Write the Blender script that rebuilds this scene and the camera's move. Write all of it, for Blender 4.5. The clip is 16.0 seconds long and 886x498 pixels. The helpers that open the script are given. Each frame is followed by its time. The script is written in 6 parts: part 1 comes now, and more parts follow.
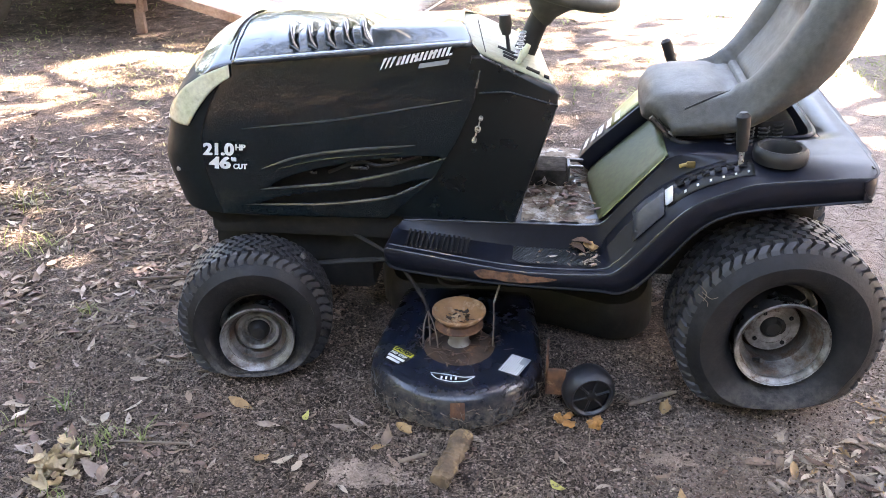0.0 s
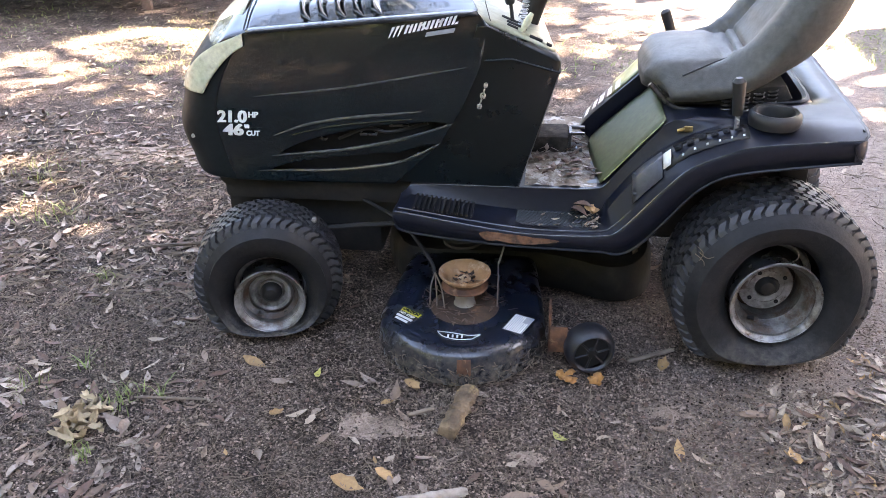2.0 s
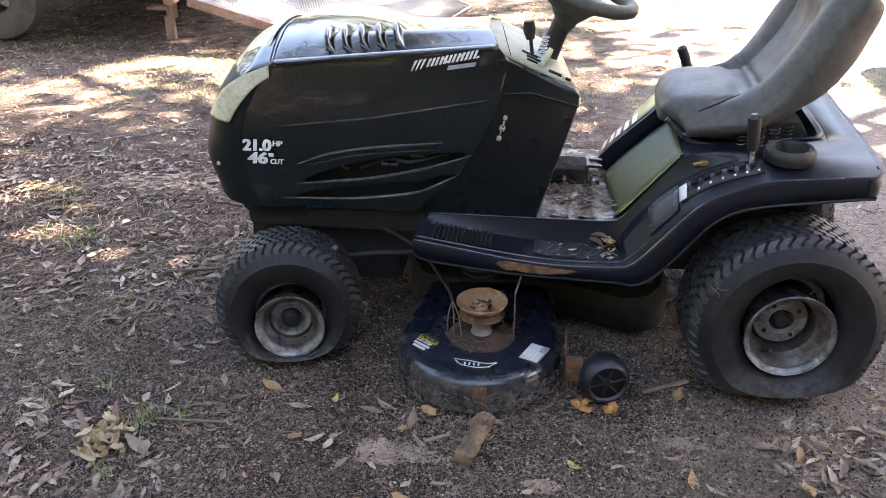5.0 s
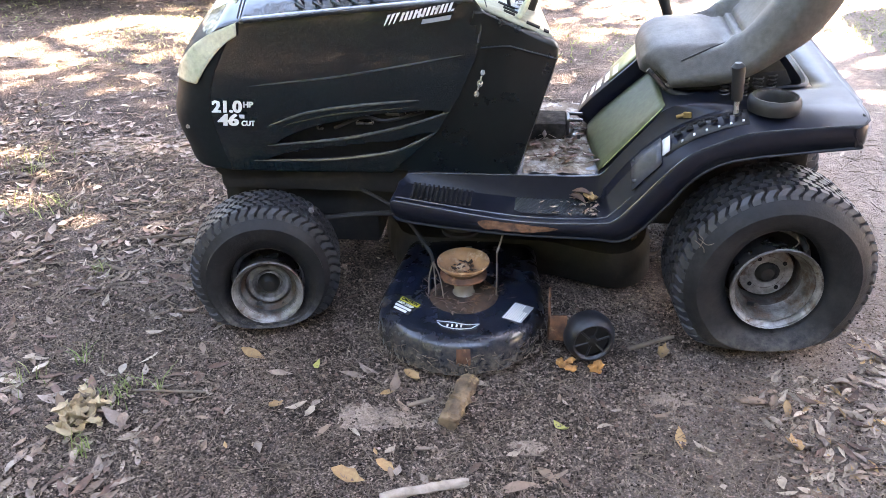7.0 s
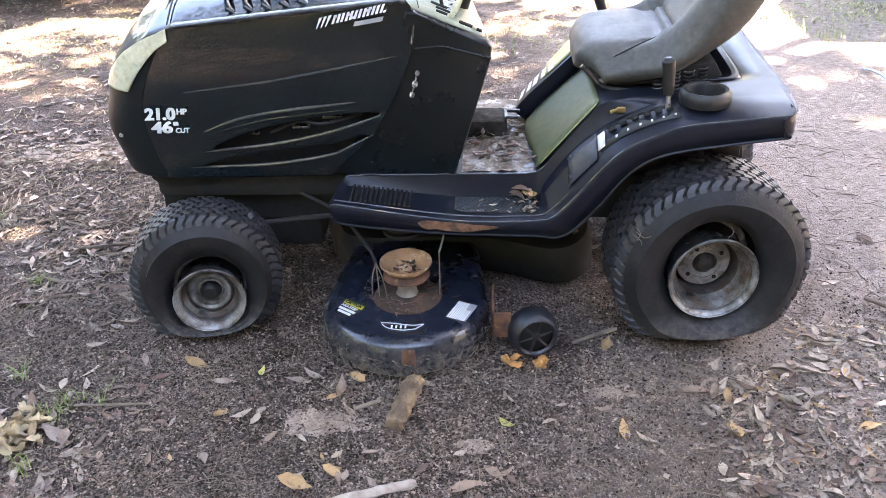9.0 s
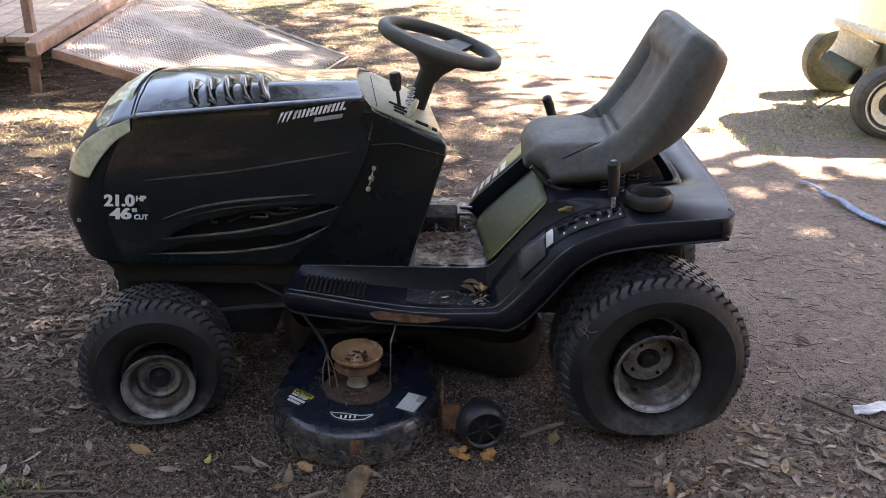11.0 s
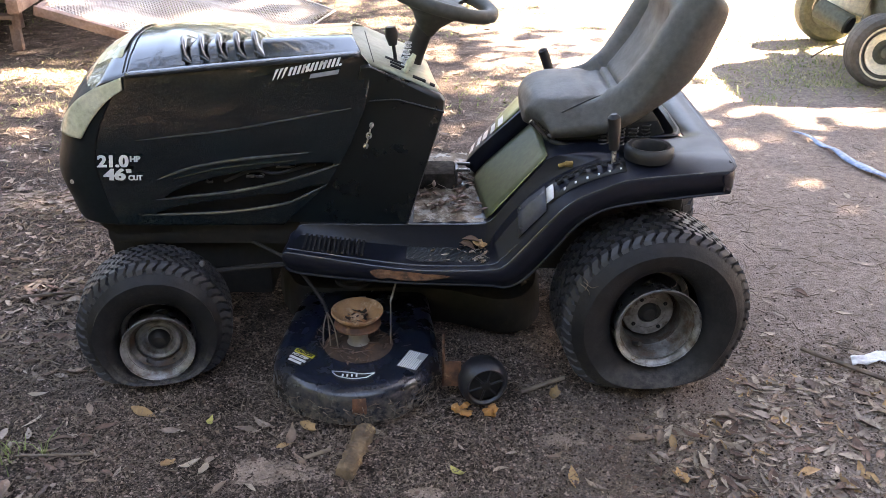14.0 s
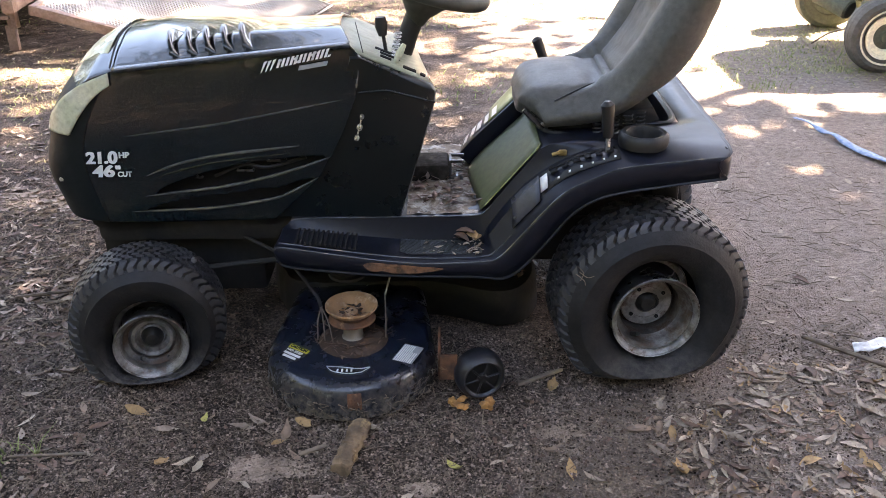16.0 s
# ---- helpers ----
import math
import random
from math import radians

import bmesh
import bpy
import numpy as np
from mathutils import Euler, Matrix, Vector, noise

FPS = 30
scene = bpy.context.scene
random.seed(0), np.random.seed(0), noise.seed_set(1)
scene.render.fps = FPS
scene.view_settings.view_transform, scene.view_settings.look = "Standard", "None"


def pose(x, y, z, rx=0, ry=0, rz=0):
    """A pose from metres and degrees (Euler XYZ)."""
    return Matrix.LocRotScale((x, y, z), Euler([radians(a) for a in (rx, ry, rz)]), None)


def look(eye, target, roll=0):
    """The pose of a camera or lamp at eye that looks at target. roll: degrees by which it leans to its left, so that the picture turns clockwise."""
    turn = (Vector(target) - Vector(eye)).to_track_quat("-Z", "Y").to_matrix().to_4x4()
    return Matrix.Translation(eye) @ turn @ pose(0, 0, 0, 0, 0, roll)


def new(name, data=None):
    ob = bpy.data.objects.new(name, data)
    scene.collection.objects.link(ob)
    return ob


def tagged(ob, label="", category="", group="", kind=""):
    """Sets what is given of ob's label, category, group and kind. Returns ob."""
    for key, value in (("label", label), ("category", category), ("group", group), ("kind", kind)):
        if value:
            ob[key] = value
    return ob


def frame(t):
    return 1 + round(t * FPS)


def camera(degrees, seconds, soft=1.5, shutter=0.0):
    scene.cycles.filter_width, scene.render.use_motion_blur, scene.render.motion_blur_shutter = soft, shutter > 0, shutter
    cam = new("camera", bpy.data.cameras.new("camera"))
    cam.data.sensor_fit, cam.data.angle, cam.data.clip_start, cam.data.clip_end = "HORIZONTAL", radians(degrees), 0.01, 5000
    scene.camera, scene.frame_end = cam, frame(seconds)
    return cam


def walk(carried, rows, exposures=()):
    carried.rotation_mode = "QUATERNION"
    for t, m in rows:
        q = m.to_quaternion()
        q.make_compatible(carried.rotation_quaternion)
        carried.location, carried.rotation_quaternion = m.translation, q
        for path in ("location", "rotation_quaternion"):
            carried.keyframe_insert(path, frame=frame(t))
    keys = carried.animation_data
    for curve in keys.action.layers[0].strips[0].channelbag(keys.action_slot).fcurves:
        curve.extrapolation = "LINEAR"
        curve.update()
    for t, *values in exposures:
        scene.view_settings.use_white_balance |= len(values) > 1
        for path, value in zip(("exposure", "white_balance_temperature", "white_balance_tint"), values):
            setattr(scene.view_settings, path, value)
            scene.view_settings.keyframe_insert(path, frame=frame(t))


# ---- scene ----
cam = camera(51.6, 16.0, soft=0.75)
PATH = [
    (0, (0.731, -1.921, 1.44), (0.5, -0.155, 0.531), -0.8),
    (0.5, (0.709, -2.005, 1.439), (0.439, -0.259, 0.501), -0.1),
    (1, (0.715, -2.013, 1.448), (0.453, -0.285, 0.476), 0.1),
    (1.5, (0.729, -2.024, 1.448), (0.477, -0.284, 0.495), -0.8),
    (2, (0.73, -2.019, 1.441), (0.498, -0.273, 0.493), -1.0),
    (2.5, (0.724, -2.018, 1.453), (0.505, -0.276, 0.496), -0.7),
    (3, (0.716, -2.034, 1.449), (0.49, -0.283, 0.509), -0.5),
    (3.5, (0.717, -2.053, 1.46), (0.479, -0.292, 0.544), -0.6),
    (3.7, (0.713, -2.062, 1.457), (0.471, -0.289, 0.563), -0.3),
    (5.8, (0.728, -2.045, 1.455), (0.455, -0.274, 0.567), -0.8),
    (6, (0.728, -2.031, 1.45), (0.468, -0.267, 0.544), -0.8),
    (6.5, (0.729, -2.016, 1.455), (0.494, -0.271, 0.507), -1.0),
    (7, (0.722, -2.002, 1.443), (0.5, -0.271, 0.467), -1.5),
    (7.5, (0.738, -2.017, 1.449), (0.536, -0.289, 0.461), -1.7),
    (8, (0.754, -1.994, 1.444), (0.574, -0.27, 0.446), -2.1),
    (8.5, (0.748, -1.989, 1.449), (0.594, -0.273, 0.435), -2.0),
    (9, (0.76, -1.989, 1.462), (0.633, -0.258, 0.468), -2.0),
    (9.5, (0.774, -2.024, 1.481), (0.703, -0.242, 0.576), -0.5),
    (9.7, (0.772, -2.051, 1.469), (0.718, -0.238, 0.625), 0.1),
    (11.8, (0.756, -2.044, 1.454), (0.753, -0.207, 0.663), 1.3),
    (12, (0.736, -2.04, 1.45), (0.746, -0.205, 0.656), 1.4),
    (12.5, (0.744, -2.036, 1.443), (0.749, -0.223, 0.598), 0.6),
    (13, (0.751, -2.022, 1.449), (0.754, -0.228, 0.565), 0.2),
    (13.5, (0.751, -2.031, 1.457), (0.75, -0.24, 0.567), -0.0),
    (14, (0.735, -2.031, 1.458), (0.735, -0.237, 0.575), 0.4),
    (14.5, (0.727, -2.036, 1.454), (0.716, -0.242, 0.569), 0.5),
    (15, (0.734, -2.027, 1.438), (0.717, -0.233, 0.553), 0.6),
    (15.5, (0.76, -2.012, 1.434), (0.745, -0.22, 0.546), -0.2),
    (16, (0.765, -2.009, 1.439), (0.753, -0.22, 0.546), -0.7),
]
EXPOSURES = [(0.0, 5.89, 7980, 20), (1.0, 6.19, 7730, 20), (2.0, 5.81, 7730, 20), (3.2, 5.77, 7730, 20), (3.7, 5.52, 7730, 20), (5.9, 5.37, 7830, 20), (6.5, 5.95, 7730, 20), (9.1, 6.07, 7730, 20), (9.5, 4.92, 8150, 20), (12.0, 4.53, 8150, 20), (12.4, 5.27, 8150, 20), (13.5, 5.29, 8150, 20), (14.5, 5.04, 8150, 20), (16.0, 5.18, 8150, 20)]
walk(cam, [(t, look(eye, target, roll)) for t, eye, target, roll in PATH], EXPOSURES)

# ---------------------------------------------------------------- world and light
SUN_WAY = Vector((0.85, 0.42, 0.80)).normalized()      # towards the sun
world = bpy.data.worlds.new("world")
scene.world = world
world.use_nodes = True
wn = world.node_tree.nodes
sky = wn.new("ShaderNodeTexSky")
sky.sky_type = "NISHITA"
sky.sun_disc = False
sky.sun_elevation = math.asin(SUN_WAY.z)
sky.sun_rotation = math.atan2(SUN_WAY.x, SUN_WAY.y)
wn["Background"].inputs["Strength"].default_value = 0.06
world.node_tree.links.new(sky.outputs[0], wn["Background"].inputs["Color"])
sun = new("sun", bpy.data.lights.new("sun", "SUN"))
sun.data.energy, sun.data.angle, sun.data.color = 5.0, radians(0.55), (1.0, 0.93, 0.82)
sun.matrix_world = look(SUN_WAY * 30, (0, 0, 0))

# ---------------------------------------------------------------- helpers
CY = 0.46                                              # the tractor's middle plane


def mat(name, a, b=None, rough=0.5, metal=0.0, scale=6.0, mix=(0.42, 0.62), fine=60.0, fine_amount=0.25,
        bump=0.15, bump_scale=80.0, coat=0.0, c=None, c_scale=3.0, c_mix=(0.58, 0.68), rough_var=0.15, island=0.0, by_object=0.0, spec=0.5, mud=None, relief=0.004, grit=0.0, drift=None):
    """Two tones by large noise, a third in patches, fine grain, relief and uneven gloss."""
    m = bpy.data.materials.new(name)
    m.use_nodes = True
    n, l = m.node_tree.nodes, m.node_tree.links
    p = n["Principled BSDF"]
    tc = n.new("ShaderNodeTexCoord")

    def tex(s, detail=5.0, rgh=0.6):
        t = n.new("ShaderNodeTexNoise")
        t.inputs["Scale"].default_value, t.inputs["Detail"].default_value, t.inputs["Roughness"].default_value = s, detail, rgh
        l.new(tc.outputs["Object"], t.inputs["Vector"])
        return t.outputs["Fac"]

    def ramp(fac, lo, hi):
        r = n.new("ShaderNodeMapRange")
        r.inputs["From Min"].default_value, r.inputs["From Max"].default_value = lo, hi
        l.new(fac, r.inputs["Value"])
        return r.outputs["Result"]

    def mixed(fac, x, y, kind="MIX"):
        k = n.new("ShaderNodeMix")
        k.data_type, k.blend_type = "RGBA", kind
        for sock, v in ((k.inputs[0], fac), (k.inputs[6], x), (k.inputs[7], y)):
            if isinstance(v, (int, float)):
                sock.default_value = v
            elif isinstance(v, tuple):
                sock.default_value = (*v, 1.0)
            else:
                l.new(v, sock)
        return k.outputs[2]

    col = mixed(ramp(tex(scale), *mix), a, b or tuple(0.75 * v for v in a))
    if c:
        col = mixed(ramp(tex(c_scale, 8.0, 0.7), *c_mix), col, c)
    if mud:
        shade, z0, z1 = mud                                # dried splashes, thickest low down
        sep = n.new("ShaderNodeSeparateXYZ")
        l.new(tc.outputs["Object"], sep.inputs[0])
        low = ramp(sep.outputs["Z"], z1, z0)
        both = n.new("ShaderNodeMath")
        both.operation = "MULTIPLY"
        l.new(low, both.inputs[0])
        l.new(ramp(tex(45.0, 8.0, 0.75), 0.40, 0.60), both.inputs[1])
        col = mixed(both.outputs[0], col, shade)
    if fine_amount:
        f = ramp(tex(fine, 3.0), 0.25, 0.75)
        g = n.new("ShaderNodeMapRange")
        g.inputs["To Min"].default_value, g.inputs["To Max"].default_value = 1 - fine_amount, 1 + fine_amount
        l.new(f, g.inputs["Value"])
        col = mixed(1.0, col, g.outputs["Result"], "MULTIPLY")
    grains = None
    if grit:
        v = n.new("ShaderNodeTexVoronoi")
        v.inputs["Scale"].default_value = grit
        l.new(tc.outputs["Object"], v.inputs["Vector"])
        g = n.new("ShaderNodeMapRange")
        g.inputs["From Max"].default_value = 0.75
        g.inputs["To Min"].default_value, g.inputs["To Max"].default_value = 1.40, 0.42
        l.new(v.outputs["Distance"], g.inputs["Value"])
        grains = g.outputs["Result"]
        col = mixed(1.0, col, g.outputs["Result"], "MULTIPLY")
        s = n.new("ShaderNodeSeparateColor")
        l.new(v.outputs["Color"], s.inputs[0])
        g = n.new("ShaderNodeMapRange")
        g.inputs["To Min"].default_value, g.inputs["To Max"].default_value = 0.50, 1.52
        l.new(s.outputs[0], g.inputs["Value"])
        col = mixed(1.0, col, g.outputs["Result"], "MULTIPLY")
    if drift:
        shade, x0, x1 = drift                              # another soil takes over along x, with a ragged border
        sep = n.new("ShaderNodeSeparateXYZ")
        l.new(tc.outputs["Object"], sep.inputs[0])
        both = n.new("ShaderNodeMath")
        both.operation = "MULTIPLY_ADD"
        l.new(tex(2.6, 8.0, 0.7), both.inputs[0])
        both.inputs[1].default_value = 1.8
        l.new(sep.outputs["X"], both.inputs[2])
        dry = mixed(ramp(tex(34.0, 8.0, 0.75), 0.36, 0.64), tuple(1.22 * v for v in shade), tuple(0.62 * v for v in shade))
        way = n.new("ShaderNodeMath")
        way.operation = "MULTIPLY"
        way.inputs[1].default_value = 0.62
        l.new(ramp(both.outputs[0], x0 + 0.9, x1 + 0.9), way.inputs[0])
        col = mixed(way.outputs[0], col, dry)
    for amount, node, out in ((island, "ShaderNodeNewGeometry", "Random Per Island"), (by_object, "ShaderNodeObjectInfo", "Random")):
        if amount:
            src = n.new(node)
            g = n.new("ShaderNodeMapRange")
            g.inputs["To Min"].default_value, g.inputs["To Max"].default_value = 1 - amount, 1 + amount
            l.new(src.outputs[out], g.inputs["Value"])
            col = mixed(1.0, col, g.outputs["Result"], "MULTIPLY")
    l.new(col, p.inputs["Base Color"])
    r = n.new("ShaderNodeMapRange")
    r.inputs["To Min"].default_value, r.inputs["To Max"].default_value = max(0.02, rough - rough_var), min(1.0, rough + rough_var)
    l.new(tex(scale * 2.3), r.inputs["Value"])
    l.new(r.outputs["Result"], p.inputs["Roughness"])
    p.inputs["Metallic"].default_value, p.inputs["Coat Weight"].default_value = metal, coat
    p.inputs["Specular IOR Level"].default_value = spec
    if bump:
        k = n.new("ShaderNodeBump")
        k.inputs["Strength"].default_value, k.inputs["Distance"].default_value = bump, relief
        height = tex(bump_scale, 4.0)
        if grains:
            add = n.new("ShaderNodeMath")
            add.operation = "MULTIPLY_ADD"
            l.new(grains, add.inputs[0])
            add.inputs[1].default_value = 0.45
            l.new(height, add.inputs[2])
            height = add.outputs[0]
        l.new(height, k.inputs["Height"])
        l.new(k.outputs[0], p.inputs["Normal"])
    return m


def ramp_fn(v, pts):
    """Piecewise linear: pts of (x, y)."""
    return float(np.interp(v, [p[0] for p in pts], [p[1] for p in pts]))


def rounded(pts, n=90):
    """The (x, y) points of ramp_fn with their corners rounded off."""
    return [(p.x, p.y) for p in smooth_pts([(x, y, 0) for x, y in pts], n)]


def smooth_pts(pts, n):
    """n points along a Catmull-Rom curve through pts."""
    pts = [Vector(p) for p in pts]
    ext = [pts[0] * 2 - pts[1], *pts, pts[-1] * 2 - pts[-2]]
    out = []
    for i in range(n):
        u = i / (n - 1) * (len(pts) - 1)
        k = min(int(u), len(pts) - 2)
        t = u - k
        a, b, c, d = ext[k:k + 4]
        out.append(0.5 * (2 * b + (c - a) * t + (2 * a - 5 * b + 4 * c - d) * t * t + (3 * b - a - 3 * c + d) * t ** 3))
    return out


def grid(bm, rows, close_u=False, close_v=False, skip=None):
    """Quads through rows of points."""
    vs = [[bm.verts.new(p) for p in r] for r in rows]
    nu, nv = len(vs), len(vs[0])
    for i in range(nu if close_u else nu - 1):
        for j in range(nv if close_v else nv - 1):
            q = [vs[i][j], vs[(i + 1) % nu][j], vs[(i + 1) % nu][(j + 1) % nv], vs[i][(j + 1) % nv]]
            if skip and skip(sum((v.co for v in q), Vector()) / 4):
                continue
            bm.faces.new(q)
    return vs


def loft(bm, rings, caps=True):
    vs = grid(bm, rings, close_v=True)
    if caps:
        bm.faces.new(vs[0]), bm.faces.new(list(reversed(vs[-1])))
    return vs


def revolve(bm, profile, segs=32, m=Matrix(), warp=None, closed=False):
    """profile of (radius, along y), turned about the y axis, then put by m."""
    rows = []
    for r, y in profile:
        ring = []
        for k in range(segs):
            a = 2 * math.pi * k / segs
            p = m @ Vector((r * math.cos(a), y, r * math.sin(a)))
            ring.append(warp(p) if warp else p)
        rows.append(ring)
    grid(bm, rows, close_u=closed, close_v=True)


def tube(bm, pts, r, segs=8, caps=True):
    pts = [Vector(p) for p in pts]
    rings, side = [], None
    for i, p in enumerate(pts):
        d = (pts[min(i + 1, len(pts) - 1)] - pts[max(i - 1, 0)]).normalized()
        if side is None:
            side = d.orthogonal().normalized()
        side = (side - d * side.dot(d)).normalized()
        up = d.cross(side)
        rad = r[i] if isinstance(r, (list, tuple)) else r
        rings.append([p + rad * (math.cos(2 * math.pi * k / segs) * side + math.sin(2 * math.pi * k / segs) * up) for k in range(segs)])
    loft(bm, rings, caps)


def ring_tube(bm, m, big, r, n=40, segs=10):
    rows = []
    for i in range(n):
        a = 2 * math.pi * i / n
        rows.append([m @ Vector(((big + r * math.cos(b)) * math.cos(a), (big + r * math.cos(b)) * math.sin(a), r * math.sin(b)))
                     for b in (2 * math.pi * k / segs for k in range(segs))])
    grid(bm, rows, True, True)


def box(bm, lo, hi, bevel=0.0, m=None):
    made = bmesh.ops.create_cube(bm, size=1.0)["verts"]
    lo, hi = Vector(lo), Vector(hi)
    for v in made:
        v.co = (lo + hi) / 2 + Vector((v.co.x * (hi.x - lo.x), v.co.y * (hi.y - lo.y), v.co.z * (hi.z - lo.z)))
    if bevel:
        es = list({e for v in made for e in v.link_edges})
        r = bmesh.ops.bevel(bm, geom=es, offset=bevel, segments=2, profile=0.5, affect="EDGES")
        made = list({v for f in r["faces"] for v in f.verts} | {v for v in made if v.is_valid})
    if m is not None:
        for v in made:
            v.co = m @ v.co


def prism(bm, outline, y0, y1, bevel=0.0, m=None):
    """An outline of (x, z) pushed from y0 to y1."""
    a = [bm.verts.new((x, y0, z)) for x, z in outline]
    b = [bm.verts.new((x, y1, z)) for x, z in outline]
    fs = [bm.faces.new(a), bm.faces.new(list(reversed(b)))]
    n = len(a)
    for i in range(n):
        fs.append(bm.faces.new((a[i], b[i], b[(i + 1) % n], a[(i + 1) % n])))
    vs = a + b
    if bevel:
        r = bmesh.ops.bevel(bm, geom=list({e for f in fs[:2] for e in f.edges}), offset=bevel, segments=2, profile=0.5, affect="EDGES")
        vs = list({v for f in r["faces"] for v in f.verts} | {v for v in vs if v.is_valid})
    if m is not None:
        for v in vs:
            v.co = m @ v.co


def thing(name, at, label, category, group="", kind=""):
    ob = new(name)
    ob.empty_display_size = 0.1
    ob.location = at
    return tagged(ob, label, category, group, kind)


def part(name, bm, material, parent, label="", smooth=True, thick=0.0, flip=False, sharp=38):
    """One mesh object under a thing (an Empty) or under a part; points are in the world's metres."""
    me = bpy.data.meshes.new(name)
    bmesh.ops.recalc_face_normals(bm, faces=bm.faces)
    if flip:
        bmesh.ops.reverse_faces(bm, faces=bm.faces)
    bm.to_mesh(me)
    bm.free()
    me.materials.append(material)
    if smooth:
        me.shade_smooth()
        me.set_sharp_from_angle(angle=radians(sharp))
    ob = new(name, me)
    if parent is not None:
        ob.parent = parent
        if parent.type == "EMPTY":
            ob.matrix_parent_inverse = Matrix.Translation(parent.location).inverted()
    if thick:
        s = ob.modifiers.new("thickness", "SOLIDIFY")
        s.thickness, s.offset = thick, -1.0
    if label:
        ob["label"] = label
    return ob


def words(name, text, material, parent, m, size, width=None, label="", slant=0):
    """Flat lettering as a mesh, scaled to a width."""
    cu = bpy.data.curves.new(name, "FONT")
    cu.body, cu.size, cu.extrude, cu.offset, cu.shear = text, size, 0.0006, size * 0.016, 0.14 * slant
    tmp = bpy.data.objects.new("tmp", cu)
    scene.collection.objects.link(tmp)
    bpy.context.view_layer.update()
    me = bpy.data.meshes.new_from_object(tmp.evaluated_get(bpy.context.evaluated_depsgraph_get()))
    bpy.data.objects.remove(tmp)
    bpy.data.curves.remove(cu)
    heavy = bmesh.new()                                    # copies a hair apart make bold strokes
    plain = [v.co.copy() for v in me.vertices]
    for k in range(-1 - slant, 2 + slant):
        for rise in ((-1, 1) if slant else (0,)):
            for v, p in zip(me.vertices, plain):
                v.co = p + Vector((size * (0.020 if slant else 0.030) * k, size * 0.009 * rise, 0.0001 * (2 * k + rise)))
            heavy.from_mesh(me)
    heavy.to_mesh(me)
    heavy.free()
    xs = [v.co.x for v in me.vertices]
    k = width / (max(xs) - min(xs)) if width else 1.0
    for v in me.vertices:
        v.co = m @ Vector(((v.co.x - min(xs)) * k, v.co.y, v.co.z))
    me.materials.clear()
    me.materials.append(material)
    ob = new(name, me)
    ob.parent = parent
    if parent.type == "EMPTY":
        ob.matrix_parent_inverse = Matrix.Translation(parent.location).inverted()
    if label:
        ob["label"] = label
    return ob


# ---------------------------------------------------------------- materials
M_HOOD = mat("hood_paint", (0.0024, 0.0080, 0.0104), (0.0034, 0.0102, 0.0128), rough=0.18, spec=0.5, scale=5, bump=0.012, bump_scale=60, coat=0.4, rough_var=0.10,
             c=(0.014, 0.022, 0.024), c_scale=5, c_mix=(0.62, 1.0))
M_GRILLE = mat("grille_plastic", (0.0045, 0.0085, 0.0105), (0.0065, 0.0110, 0.0130), rough=0.55, spec=0.22, scale=9, bump=0.08, c=(0.02, 0.024, 0.025), c_scale=8, c_mix=(0.62, 0.95))
M_TOWER = mat("tower_paint", (0.0020, 0.0050, 0.0060), (0.0032, 0.0070, 0.0080), rough=0.30, scale=5, bump=0.03, c=(0.014, 0.018, 0.018), c_scale=7, c_mix=(0.62, 0.95))
# lighter than the panels, so edges carry a painted highlight
M_GLINT = mat("glint_edge_paint", (0.030, 0.036, 0.040), (0.060, 0.064, 0.068), rough=0.22, scale=12, bump=0.02, coat=0.5, rough_var=0.12)
M_FENDER = mat("fender_paint", (0.0055, 0.0075, 0.0145), (0.008, 0.010, 0.0175), rough=0.38, spec=0.3, scale=4, bump=0.02, coat=0.06, c=(0.034, 0.036, 0.042), c_scale=9, c_mix=(0.60, 1.0))
M_DECK = mat("deck_paint", (0.0085, 0.0125, 0.0230), (0.0125, 0.0165, 0.0265), rough=0.26, scale=6, bump=0.08, coat=0.25, rough_var=0.2, c=(0.085, 0.075, 0.065), c_scale=22, c_mix=(0.58, 0.80), mud=((0.15, 0.13, 0.105), 0.02, 0.112))
M_GAUGE = mat("gauge_plastic", (0.010, 0.012, 0.017), (0.018, 0.019, 0.023), rough=0.42, scale=14, bump=0.15, c=(0.06, 0.054, 0.046), c_scale=18, c_mix=(0.56, 0.85))
M_BLACK = mat("black_plastic", (0.013, 0.013, 0.013), (0.02, 0.02, 0.019), rough=0.5, scale=9, bump=0.1)
M_UNDER = mat("underbody_steel", (0.008, 0.008, 0.008), (0.014, 0.012, 0.010), rough=0.75, scale=11, bump=0.2, c=(0.026, 0.021, 0.017), c_scale=14)
M_SEAT = mat("seat_vinyl", (0.066, 0.065, 0.057), (0.086, 0.083, 0.072), rough=0.55, scale=7, bump=0.25, bump_scale=350, c=(0.09, 0.085, 0.075), c_scale=8)
M_WHEEL = mat("wheel_rubber", (0.045, 0.046, 0.038), (0.06, 0.06, 0.05), rough=0.6, scale=12, bump=0.15)
M_TYRE = mat("tyre_rubber", (0.0115, 0.0118, 0.013), (0.018, 0.0183, 0.0195), rough=0.62, spec=0.32, scale=10, bump=0.3, bump_scale=120, c=(0.042, 0.040, 0.038), c_scale=11, c_mix=(0.54, 0.85), mud=((0.11, 0.098, 0.085), 0.0, 0.13))
M_TREAD = mat("tread_rubber", (0.024, 0.025, 0.029), (0.036, 0.036, 0.039), rough=0.5, spec=0.5, scale=14, bump=0.2, c=(0.05, 0.044, 0.038), c_scale=12, c_mix=(0.6, 0.85))
